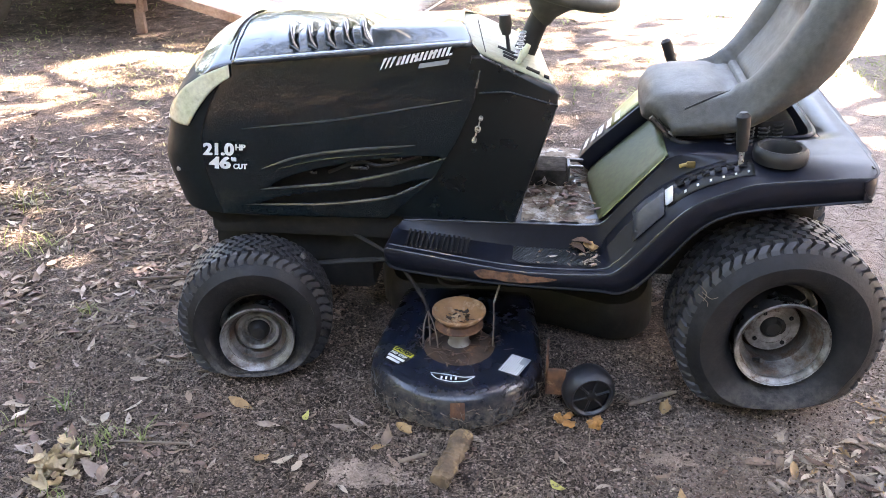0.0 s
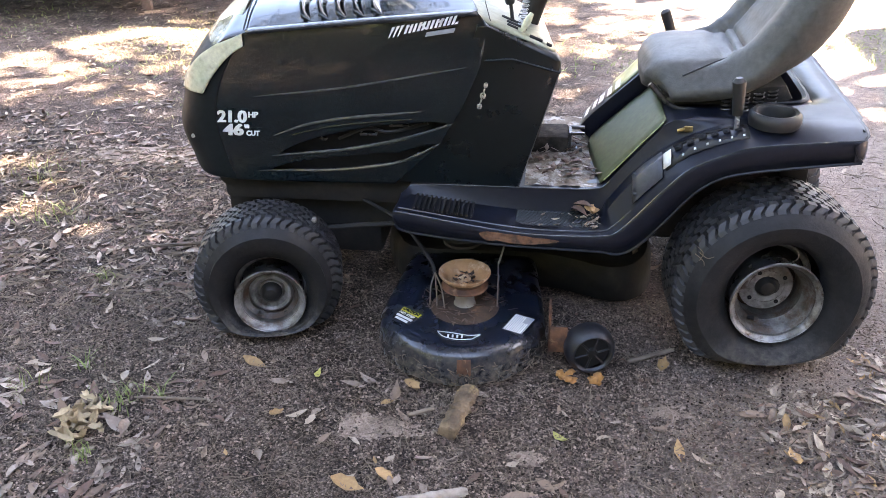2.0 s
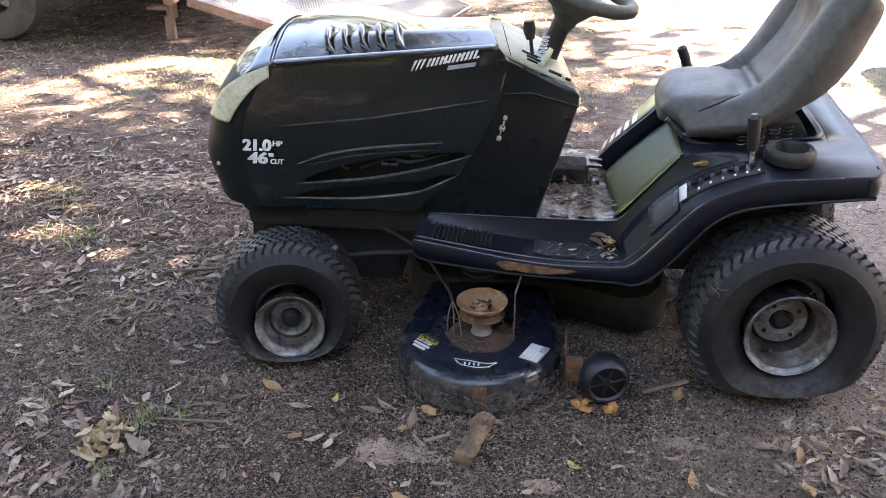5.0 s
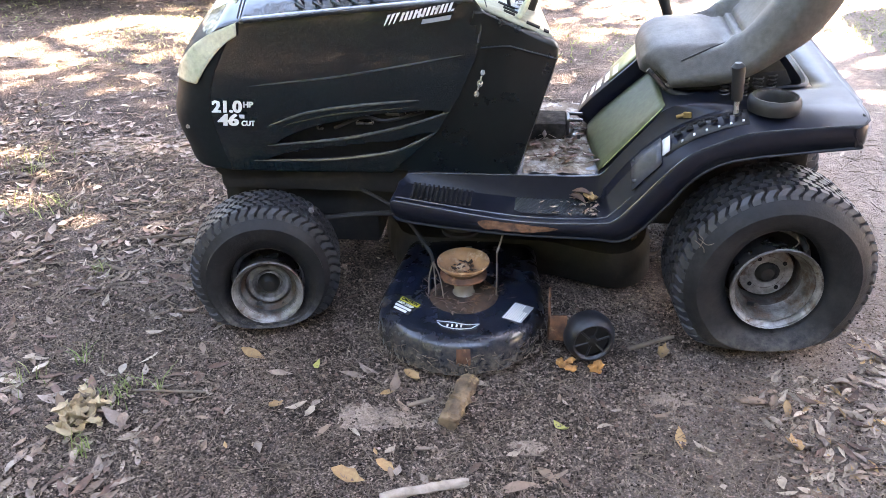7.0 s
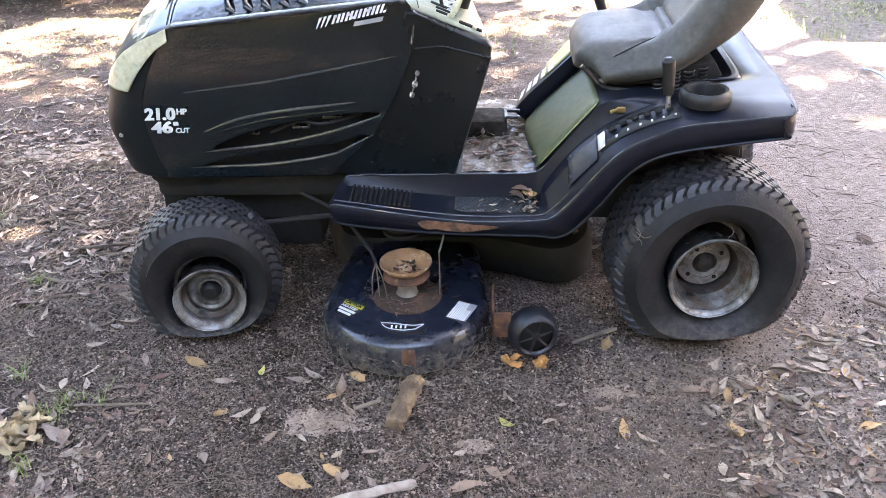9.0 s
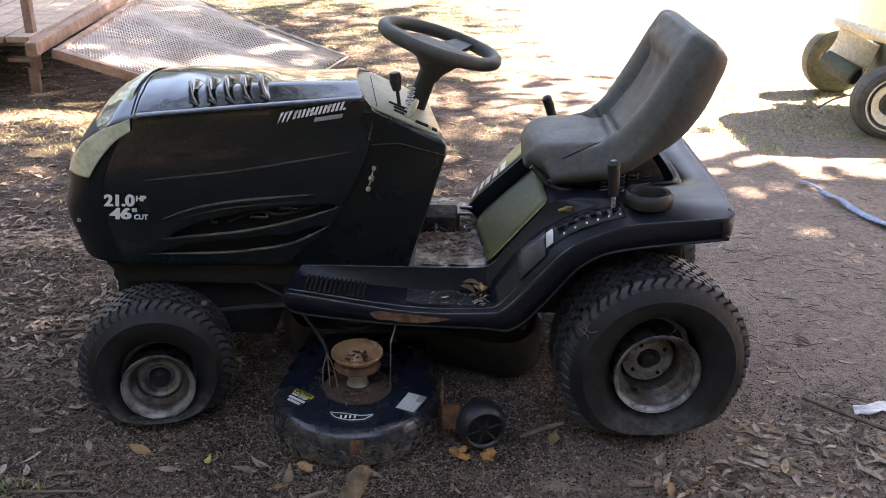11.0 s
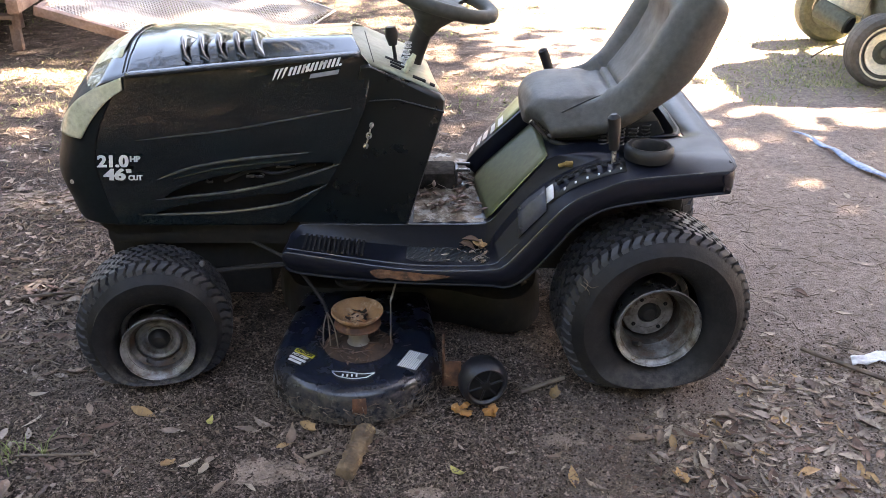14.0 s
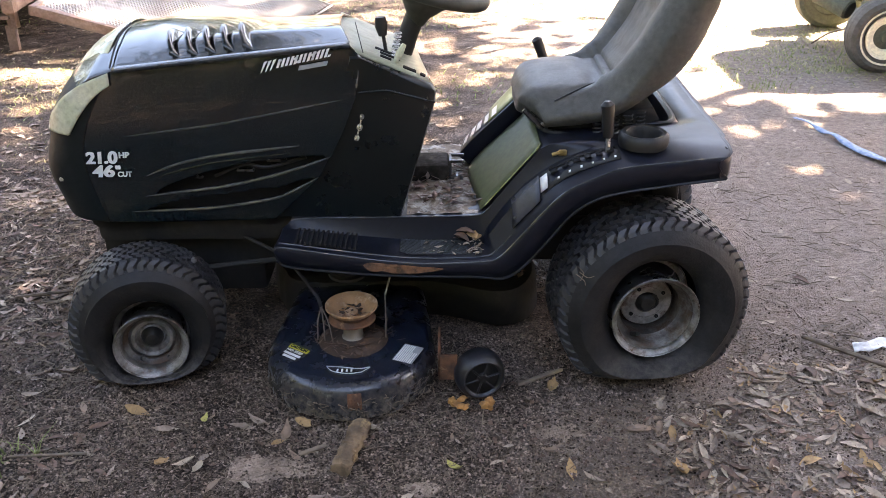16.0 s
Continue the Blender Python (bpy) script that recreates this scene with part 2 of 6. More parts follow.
M_RIM = mat("rim_steel", (0.33, 0.32, 0.31), (0.15, 0.143, 0.133), rough=0.47, metal=0.55, scale=22, bump=0.35, c=(0.095, 0.064, 0.047), c_scale=24, c_mix=(0.52, 0.66), rough_var=0.25)
# darker than rim_steel: the well's shade is in this colour, along with dirt
M_RIM_SHADED = mat("rim_inside_shaded", (0.150, 0.142, 0.132), (0.060, 0.055, 0.050), rough=0.55, metal=0.4, scale=18, bump=0.4, c=(0.075, 0.045, 0.030), c_scale=20, c_mix=(0.46, 0.60), rough_var=0.2)
M_BARREL = mat("barrel_steel", (0.06, 0.06, 0.06), (0.10, 0.10, 0.10), rough=0.3, metal=0.6, scale=10, bump=0.05)
M_RUST = mat("rusted_steel", (0.15, 0.066, 0.034), (0.075, 0.037, 0.024), rough=0.85, scale=25, bump=0.4, bump_scale=200, c=(0.30, 0.17, 0.09), c_scale=26)
M_SCALE = mat("flaked_paint_rust", (0.19, 0.092, 0.050), (0.075, 0.042, 0.028), rough=0.9, scale=38, mix=(0.45, 0.6), bump=0.5, bump_scale=160, c=(0.19, 0.115, 0.075), c_scale=30)
M_PULLEY = mat("pulley_rust", (0.44, 0.235, 0.110), (0.24, 0.118, 0.058), rough=0.8, scale=30, bump=0.5, bump_scale=160, c=(0.60, 0.42, 0.27), c_scale=30, c_mix=(0.5, 0.7))
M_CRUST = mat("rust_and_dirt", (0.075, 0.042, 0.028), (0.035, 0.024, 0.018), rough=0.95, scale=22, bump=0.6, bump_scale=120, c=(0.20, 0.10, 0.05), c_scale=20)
M_ALU = mat("spindle_aluminium", (0.34, 0.31, 0.27), (0.22, 0.19, 0.16), rough=0.7, metal=0.3, scale=30, bump=0.2)
M_LENS = mat("headlight_plastic", (0.52, 0.54, 0.36), (0.60, 0.60, 0.44), rough=0.25, scale=7, bump=0.05, coat=0.3)
M_PEDAL = mat("weathered_pedal", (0.030, 0.026, 0.022), (0.055, 0.047, 0.040), rough=0.95, spec=0.1, scale=30, bump=0.5, c=(0.11, 0.085, 0.065), c_scale=24, c_mix=(0.6, 0.8))
M_CAP = mat("yellow_green_plastic", (0.22, 0.25, 0.085), (0.28, 0.30, 0.12), rough=0.35, scale=8, bump=0.05, coat=0.2)
M_DASH = mat("dash_plastic", (0.27, 0.28, 0.19), (0.33, 0.33, 0.24), rough=0.42, scale=8, bump=0.12)
M_GREEN = mat("olive_panel_paint", (0.082, 0.098, 0.044), (0.100, 0.114, 0.054), rough=0.5, scale=5, bump=0.05, coat=0.0, c=(0.10, 0.10, 0.06), c_scale=6, c_mix=(0.6, 0.9))
M_WHITE = mat("white_decal", (0.75, 0.75, 0.73), (0.68, 0.68, 0.66), rough=0.45, scale=30, fine_amount=0.1, bump=0.0)
M_GREY = mat("grey_decal", (0.34, 0.35, 0.36), rough=0.5, scale=30, fine_amount=0.1, bump=0.0)
M_YELLOW = mat("yellow_decal", (0.72, 0.62, 0.05), (0.62, 0.54, 0.06), rough=0.5, scale=30, fine_amount=0.1, bump=0.0)
M_PLATE = mat("dark_plate", (0.055, 0.060, 0.070), (0.075, 0.078, 0.086), rough=0.35, scale=9, bump=0.05)
# black for print and seams, and for shade painted into vents and openings
M_INK_GAP = mat("ink_and_gap_black", (0.008, 0.008, 0.009), rough=0.75, spec=0.25, scale=30, fine_amount=0.0, bump=0.0)
M_CHROME = mat("latch_steel", (0.62, 0.62, 0.60), (0.48, 0.47, 0.45), rough=0.3, metal=0.8, scale=60, bump=0.05)
M_BRASS = mat("brass_key", (0.40, 0.28, 0.10), (0.3, 0.2, 0.08), rough=0.45, metal=0.5, scale=40)
M_DIRTPILE = mat("dry_debris", (0.23, 0.18, 0.135), (0.12, 0.085, 0.06), rough=0.95, scale=35, bump=0.6, bump_scale=140, c=(0.45, 0.41, 0.36), c_scale=22, c_mix=(0.5, 0.62))
M_CREAM = mat("cream_paint", (0.76, 0.70, 0.54), (0.70, 0.63, 0.47), rough=0.45, scale=6, bump=0.1, c=(0.42, 0.30, 0.17), c_scale=9, c_mix=(0.64, 0.80))
M_OLDRUB = mat("grey_old_rubber", (0.10, 0.095, 0.085), (0.075, 0.07, 0.06), rough=0.85, scale=9, bump=0.2)
M_OLDGREEN = mat("grey_green_casting", (0.09, 0.10, 0.075), (0.06, 0.065, 0.05), rough=0.75, scale=9, bump=0.2)
M_STEELRED = mat("rusty_red_frame", (0.27, 0.19, 0.155), (0.20, 0.125, 0.095), rough=0.85, scale=9, bump=0.3, c=(0.36, 0.29, 0.25), c_scale=10)
M_MESH = mat("expanded_steel", (0.42, 0.39, 0.365), (0.30, 0.265, 0.24), rough=0.6, scale=5, bump=0.1)
M_PLANK = mat("grey_plank", (0.30, 0.24, 0.19), (0.21, 0.165, 0.13), rough=0.9, scale=8, bump=0.4, bump_scale=60, by_object=0.2)
M_STRAP = mat("blue_webbing", (0.15, 0.235, 0.38), (0.25, 0.32, 0.43), rough=0.7, scale=30, bump=0.3, bump_scale=300)
M_PAPER = mat("white_paper", (0.66, 0.67, 0.68), (0.46, 0.47, 0.48), rough=0.8, scale=24, bump=0.3, bump_scale=60)
M_WOOD = mat("rotten_wood", (0.20, 0.135, 0.08), (0.10, 0.07, 0.045), rough=0.9, scale=20, bump=0.7, bump_scale=90, c=(0.40, 0.27, 0.12), c_scale=18)
M_FUNGUS = mat("orange_fungus", (0.42, 0.20, 0.06), (0.30, 0.14, 0.05), rough=0.8, scale=40, bump=0.3, c=(0.72, 0.5, 0.25), c_scale=30)
M_BARK = mat("bark", (0.13, 0.095, 0.07), (0.08, 0.06, 0.045), rough=0.95, scale=8, bump=0.8, bump_scale=30)
M_BRANCH = mat("bare_branch", (0.36, 0.30, 0.25), (0.26, 0.21, 0.17), rough=0.85, scale=24, bump=0.4, bump_scale=90, c=(0.12, 0.09, 0.07), c_scale=26, c_mix=(0.66, 0.8))
M_TWIG = mat("twig", (0.20, 0.155, 0.115), (0.12, 0.09, 0.07), rough=0.9, scale=30, bump=0.3, island=0.35)
M_FOLIAGE = mat("foliage", (0.030, 0.044, 0.018), (0.044, 0.056, 0.024), rough=0.6, scale=2, bump=0.0, island=0.4)
M_GRASS = mat("grass", (0.15, 0.20, 0.055), (0.26, 0.26, 0.10), rough=0.7, scale=3, bump=0.0, island=0.4)
M_STRAW = mat("dried_grass", (0.36, 0.30, 0.15), (0.44, 0.37, 0.22), rough=0.75, scale=3, bump=0.0, island=0.4)
LEAF_TONES = [((0.26, 0.18, 0.13), (0.17, 0.115, 0.085)), ((0.30, 0.235, 0.185), (0.20, 0.15, 0.12)), ((0.165, 0.100, 0.072), (0.10, 0.060, 0.045)),
              ((0.39, 0.31, 0.235), (0.28, 0.22, 0.165)), ((0.40, 0.25, 0.115), (0.28, 0.17, 0.08)), ((0.46, 0.42, 0.12), (0.34, 0.33, 0.10))]
M_LEAF = [mat("dry_leaf", a, b, rough=0.7, scale=40, bump=0.3, bump_scale=150, island=0.3, by_object=0.15, c=tuple(0.5 * v for v in b), c_scale=50, c_mix=(0.68, 0.95)) for a, b in LEAF_TONES]
# pale straw colour that stands in for a fleck of sun on the leaves
M_SUN_FLECK_LEAF = mat("sun_fleck_leaf", (0.46, 0.36, 0.225), (0.36, 0.275, 0.17), rough=0.7, scale=40, bump=0.3, bump_scale=150, by_object=0.2)
M_CLOD = mat("soil_crumb", (0.225, 0.170, 0.138), (0.068, 0.050, 0.041), rough=0.95, scale=45, bump=0.0, island=0.85, spec=0.1)
M_SAND = mat("pale_sand", (0.35, 0.268, 0.213), (0.18, 0.138, 0.113), rough=0.95, scale=16, mix=(0.38, 0.66), fine=200, fine_amount=0.45, bump=0.8, bump_scale=90, relief=0.006, spec=0.15)
M_GROUND = mat("soil", (0.182, 0.138, 0.114), (0.060, 0.045, 0.038), rough=0.95, scale=9, mix=(0.36, 0.66), fine=180, fine_amount=0.95, grit=190,
               bump=1.0, bump_scale=70, c=(0.34, 0.268, 0.226), c_scale=2.6, c_mix=(0.56, 0.76), spec=0.12, relief=0.014, drift=((0.43, 0.345, 0.295), 0.75, 1.8))

# ---------------------------------------------------------------- ground
def ground_z(x, y):
    v = Vector((x, y, 0.0))
    near = max(0.0, 1.0 - max(0.0, Vector((x - 0.6, y - 0.3)).length - 0.9) / 1.2)
    z = 0.010 * noise.noise(v * 2.3) + 0.006 * noise.noise(v * 7.1 + Vector((3, 1, 0))) + 0.0035 * noise.noise(v * 23.0)
    return z * (1.0 - 0.45 * near) - 0.003


def axis_steps(lo, hi, fine_lo, fine_hi, step):
    a = list(np.arange(fine_lo, fine_hi, step))
    for sign, end, seed in ((1, hi, fine_hi), (-1, lo, fine_lo)):
        s, p, more = step, seed, []
        while (p - end) * sign < 0:
            more.append(p)
            s *= 1.18
            p += sign * s
        more.append(end)
        a += more if sign == 1 else more[::-1]
    return sorted(set(round(float(v), 4) for v in a))


def build_ground():
    xs, ys = axis_steps(-300, 300, -1.9, 3.0, 0.022), axis_steps(-300, 300, -0.9, 2.4, 0.022)
    vs = [(x, y, ground_z(x, y) if abs(x) < 40 and abs(y) < 40 else 0.0) for y in ys for x in xs]
    n = len(xs)
    fs = [(j * n + i, j * n + i + 1, (j + 1) * n + i + 1, (j + 1) * n + i) for j in range(len(ys) - 1) for i in range(n - 1)]
    me = bpy.data.meshes.new("ground")
    me.from_pydata(vs, [], fs)
    me.materials.append(M_GROUND)
    me.shade_smooth()
    tagged(new("ground", me), "bare grey-brown sandy soil with scattered dry leaves", "ground", kind="structure")


build_ground()

# ---------------------------------------------------------------- lawn tractor
tractor = thing("lawn_tractor", (0.65, CY, 0.0), "black riding lawn tractor with flat tyres and rusted mower deck", "lawn tractor")

# hood: a shell of stations along x, each a section from the lower edge over the crown
HOOD_FRONT = -0.300
W_HOOD = rounded([(-0.300, 0.03), (-0.290, 0.125), (-0.27, 0.195), (-0.24, 0.24), (-0.20, 0.266), (-0.15, 0.276), (-0.05, 0.280), (0.56, 0.282)])
Z_LOW = rounded([(-0.300, 0.535), (-0.294, 0.495), (-0.280, 0.463), (-0.255, 0.440), (-0.20, 0.427), (0.0, 0.424), (0.56, 0.43)])
Z_CREASE = [(-0.300, 0.60), (-0.28, 0.66), (-0.24, 0.722), (-0.20, 0.764), (-0.12, 0.815), (-0.058, 0.834), (0.2, 0.860), (0.56, 0.894)]
Z_CROWN = [(-0.300, 0.62), (-0.28, 0.70), (-0.244, 0.770), (-0.172, 0.846), (-0.105, 0.884), (0.0, 0.897), (0.222, 0.908), (0.56, 0.920)]
Z_LINE = [(-0.3, 0.655), (-0.06, 0.668), (0.2, 0.70), (0.52, 0.762)]
REAR = [(0.42, 0.30), (0.446, 0.323), (0.548, 0.431), (0.652, 0.492), (0.758, 0.537), (0.861, 0.556), (0.90, 0.525), (0.925, 0.49)]
DUCT_TOP = [(-0.01, 0.562), (0.04, 0.586), (0.18, 0.618), (0.39, 0.641)]
DUCT_MID = [(-0.023, 0.503), (0.18, 0.528), (0.33, 0.56), (0.473, 0.612)]
DUCT_LOW = [(-0.068, 0.456), (0.18, 0.467), (0.33, 0.497), (0.439, 0.557)]


def hood_half(x, z):
    """Half width of the hood's side at x and z."""
    w, lo, hi = ramp_fn(x, W_HOOD), ramp_fn(x, Z_LOW), ramp_fn(x, Z_CREASE)
    t = min(1.0, max(0.0, (z - lo) / max(1e-4, hi - lo)))
    w *= 1.0 - 0.07 * (1 - t) ** 4 - 0.050 * (max(0.0, t - 0.45) / 0.55) ** 1.5
    return w - 0.002


def flat_share(x):
    """The rounded nose turns into a chamfer and a flat top towards the rear."""
    return min(1.0, max(0.0, (x - 0.02) / 0.28))


def top_rise(x, s):
    """Height of the hood's top over its edge, s from 0 at the edge to 1 in the middle."""
    f = flat_share(x)
    facet = 0.92 * s / 0.36 if s < 0.36 else 0.92 + 0.08 * (1 - ((1 - s) / 0.64) ** 2)
    return 0.005 + (ramp_fn(x, Z_CROWN) - ramp_fn(x, Z_CREASE) - 0.005) * ((1 - f) * (1 - (1 - s) ** 2) + f * facet)


def top_fall(x, y):
    """The tractor's top leans towards its far side."""
    return 0.12 * flat_share(x) * max(0.0, y - CY + 0.17)


VENTS = ((DUCT_MID, 0.0, 0.455, 0.052), (DUCT_LOW, -0.03, 0.425, 0.040))


def vent_edges(vent, x):
    """Lower and upper edge of a vent's opening at x."""
    lo, x0, x1, tall = vent
    if x0 < x < x1:
        z = ramp_fn(x, lo) + 0.002
        return z, z + tall * math.sin(math.pi * (x - x0) / (x1 - x0)) ** 0.7
    return None


def hood_open(p):
    if p.y > 0.32:
        return False
    for vent in VENTS:
        e = vent_edges(vent, p.x)
        if e and e[0] < p.z < e[1] and e[1] - e[0] > 0.004:
            return True
    return False


def nose_bulge(x, z):
    """The lower grille swells forwards."""
    return 0.024 * math.exp(-((z - 0.56) / 0.075) ** 2) * min(1.0, max(0.0, (-0.06 - x) / 0.18))


def hood_rows():
    rows, n = [], 170
    for i in range(n + 1):
        u = i / n
        x0 = HOOD_FRONT + 0.83 * (u ** 1.25)
        lo, mid = ramp_fn(x0, Z_LOW), ramp_fn(x0, Z_CREASE)
        half = []
        for k in range(81):
            z = lo + (mid - lo) * k / 80
            half.append((hood_half(x0, z), z))
        w = half[-1][0]
        half.append((w - 0.006 * min(1, w / 0.1), mid + 0.004))
        for s in (0.06, 0.12, 0.2, 0.28, 0.34, 0.38, 0.44, 0.55, 0.7, 0.85, 1.0):
            half.append(((w - 0.012 * min(1, w / 0.1)) * (1 - s), mid + top_rise(x0, s)))
        row = []
        for h, z in half:
            x = x0 - nose_bulge(x0, z) if x0 < 0 else x0 * ramp_fn(z, REAR) / 0.53
            row.append(Vector((x, CY - h, z)))
        for vent in VENTS:                                 # the shell's points follow the vent's edges
            lo_hi = vent_edges(vent, row[30].x)
            if lo_hi and lo_hi[1] - lo_hi[0] > 0.004:
                for zc in lo_hi:
                    k = min(range(81), key=lambda q: abs(row[q].z - zc))
                    row[k] = Vector((row[k].x, CY - hood_half(x0, zc), zc))
        row += [Vector((p.x, 2 * CY - p.y, p.z)) for p in reversed(row[:-1])]
        for p in row:
            if p.z > mid - 0.02 or p.y > CY:
                back = max(0.0, p.y - CY + 0.17) * max(0.0, x0 / 0.53) ** 3
                p.z -= top_fall(x0, p.y) * min(1.0, max(0.0, (p.z - lo) / max(1e-4, mid - lo)))
                p.x -= 0.09 * min(0.34, back)
        rows.append(row)
    return rows


bm = bmesh.new()
grid(bm, hood_rows(), skip=hood_open)
bmesh.ops.remove_doubles(bm, verts=bm.verts, dist=0.0004)
hood = part("hood", bm, M_HOOD, tractor, "glossy black-green hood with moulded side vents", thick=0.004)
hood.data.materials.append(M_GRILLE)                       # the nose below the lights is duller plastic
for face in hood.data.polygons:
    if face.center.z < 0.80 and face.center.x < ramp_fn(face.center.z, ((0.44, -0.135), (0.50, -0.150), (0.60, -0.165), (0.68, -0.150), (0.77, -0.105), (0.822, -0.068))):
        face.material_index = 1


def on_hood(x, z, out=0.003):
    return Vector((x, CY - hood_half(x, z) - out, z))


def hood_rib(name, curve, r0, x0=None, x1=None, material=None, lift=0.0):
    b = bmesh.new()
    x0, x1 = x0 or curve[0][0], x1 or curve[-1][0]
    pts = [on_hood(x, ramp_fn(x, curve) + lift, -0.001) for x in np.linspace(x0, x1, 26)]
    pts = smooth_pts(pts[::5], 26)
    tube(b, pts, [r0 * (0.25 + 0.75 * math.sin(math.pi * min(1, max(0, k / 25))) ** 0.6) for k in range(26)], 8)
    part(name, b, material or M_HOOD, hood)


for curve in (DUCT_MID, DUCT_LOW):
    hood_rib("vent_lip", curve, 0.0046, material=M_GLINT)
hood_rib("vent_lip", DUCT_TOP, 0.005, material=M_GLINT)
hood_rib("vent_lip", DUCT_TOP, 0.004, x0=0.03, x1=0.37, lift=-0.018)
hood_rib("crease_moulding", Z_LINE, 0.0034, x0=-0.06, x1=0.51, material=M_GLINT)

# thin lighter tube that paints the highlight on the hood's rear edge
bm = bmesh.new()
tube(bm, [Vector((ramp_fn(z, REAR) - 0.002, CY - hood_half(ramp_fn(z, REAR), z) - 0.001, z)) for z in np.linspace(0.79, 0.87, 12)], 0.003, 6)
part("rear_lip", bm, M_GLINT, hood)

# long ledge along the top edge of the side
bm = bmesh.new()
rows = []
for x in np.linspace(-0.055, 0.53, 30):
    z = ramp_fn(x, Z_CREASE)
    rows.append([Vector((x, CY - 0.274, z - 0.004)), Vector((x, CY - 0.2755, z + 0.004)), Vector((x, CY - 0.264, z + 0.010)), Vector((x, CY - 0.255, z + 0.009))])
grid(bm, rows)
part("edge_moulding", bm, M_GLINT, hood, "dull bright edge of the hood side", thick=0.003)

# louvres on the hood top: scoops whose mouth, towards the front, has its shade painted as a black sheet
for k in range(5):
    x0 = 0.068 + 0.0455 * k
    rows, mouth = [], []
    for i in range(13):
        s = i / 12
        y = CY - 0.240 + 0.13 * s
        t = 1 - (CY - y) / 0.26
        z0 = ramp_fn(x0, Z_CREASE) + top_rise(x0, max(0.0, t)) - top_fall(x0, y) - 0.001
        tall = 0.026 * math.sin(math.pi * (0.04 + 0.90 * s)) ** 0.6
        lean = 0.016 * (1 - s) - 0.010 * math.sin(math.pi * s)
        rows.append([Vector((x0 + lean + dx, y, z0 + dz * tall)) for dx, dz in ((0.003, 0.80), (-0.002, 0.95), (0.002, 1.05), (0.008, 0.98), (0.015, 0.62), (0.022, 0.25), (0.029, -0.06))])
        mouth.append([Vector((x0 + lean + 0.006, y, z0 - 0.004)), Vector((x0 + lean + 0.007, y, z0 + 0.75 * tall))])
    bm = bmesh.new()
    grid(bm, rows)
    louvre = part("louvre", bm, M_HOOD, hood, thick=0.0025)
    bm = bmesh.new()
    grid(bm, mouth)
    part("louvre_mouth", bm, M_INK_GAP, louvre)

# front grille seam and headlight
bm = bmesh.new()
seam = [on_hood(-0.150, 0.50, 0.001), on_hood(-0.165, 0.60, 0.001), on_hood(-0.150, 0.68, 0.001), on_hood(-0.105, 0.77, 0.001), on_hood(-0.068, 0.822, 0.001)]
tube(bm, smooth_pts(seam, 24), 0.0022, 6)
tube(bm, [(-0.062, CY - 0.262, 0.842), (-0.070, CY - 0.20, 0.862), (-0.078, CY - 0.12, 0.884), (-0.082, CY, 0.893)], 0.0022, 6)
part("seam", bm, M_INK_GAP, hood)
bm = bmesh.new()
rows = []
for i in range(25):
    s = i / 24
    lower = smooth_pts([(-0.19, 0, 0.672), (-0.155, 0, 0.722), (-0.108, 0, 0.772), (-0.066, 0, 0.800)], 25)[i]
    upper = smooth_pts([(-0.262, 0, 0.672), (-0.228, 0, 0.728), (-0.165, 0, 0.788), (-0.066, 0, 0.832)], 25)[i]
    rows.append([on_hood(p.x, min(p.z, ramp_fn(p.x, Z_CREASE)), 0.004) for p in (lower.lerp(upper, k / 8) for k in range(9))])
grid(bm, rows)
part("headlight", bm, M_LENS, hood, "pale yellowed headlight lens", thick=0.006)
bm = bmesh.new()
rows = []
for i in range(13):
    y = CY - 0.205 + 0.41 * i / 12
    e = 1 - abs(2 * i / 12 - 1) ** 4
    rows.append([Vector((x, y, ramp_fn(x, Z_CROWN) - 0.03 * (1 - e) - 0.11 * (abs(y - CY) / 0.28) ** 2 * (0.35 + 0.65 * (-x - 0.09) / 0.17) + 0.006)) for x in np.linspace(-0.235, -0.09, 9)])
grid(bm, rows)
part("grille_top", bm, M_LENS, hood, "pale top strip of the grille", thick=0.004)

bm = bmesh.new()
revolve(bm, [(0.0005, -0.004), (0.005, -0.003), (0.006, 0.002)], 12, Matrix.Translation(on_hood(-0.221, 0.546, 0.002) - Vector((nose_bulge(-0.221, 0.546), 0, 0))))
part("bolt", bm, M_CHROME, hood)

# lettering and plain logo shapes on the hood
tilt = Matrix.Rotation(radians(90), 4, "X")


def side_plate(x, z, y=CY - 0.2860, turn=0.0):
    return Matrix.Translation((x, y, z)) @ Matrix.Rotation(radians(-turn), 4, "Y") @ tilt


words("engine_power_lettering", "21.0", M_WHITE, hood, side_plate(-0.156, 0.601, turn=1), 0.044, 0.084, "white printed figures", 1)
words("engine_power_unit", "HP", M_WHITE, hood, side_plate(-0.070, 0.616, turn=1), 0.021, 0.029, "", 1)
words("cut_width_lettering", "46", M_WHITE, hood, side_plate(-0.144, 0.565, turn=1), 0.043, 0.058, "white printed figures", 1)
words("inch_mark", "\"", M_WHITE, hood, side_plate(-0.083, 0.569, turn=1), 0.036, 0.014)
words("cut_width_word", "CUT", M_WHITE, hood, side_plate(-0.080, 0.565, turn=1), 0.019, 0.038, "", 1)
bm = bmesh.new()


def slanted(x, z, wide, tall, cut=0.0):
    """A slanted logo block on the hood's side, following its rise."""
    prism(bm, [(x, z), (x + wide - cut, z + 0.25 * wide), (x + wide + 0.4 * tall, z + 0.25 * wide + tall), (x + 0.4 * tall, z + tall)], CY - 0.2825, CY - 0.2795)


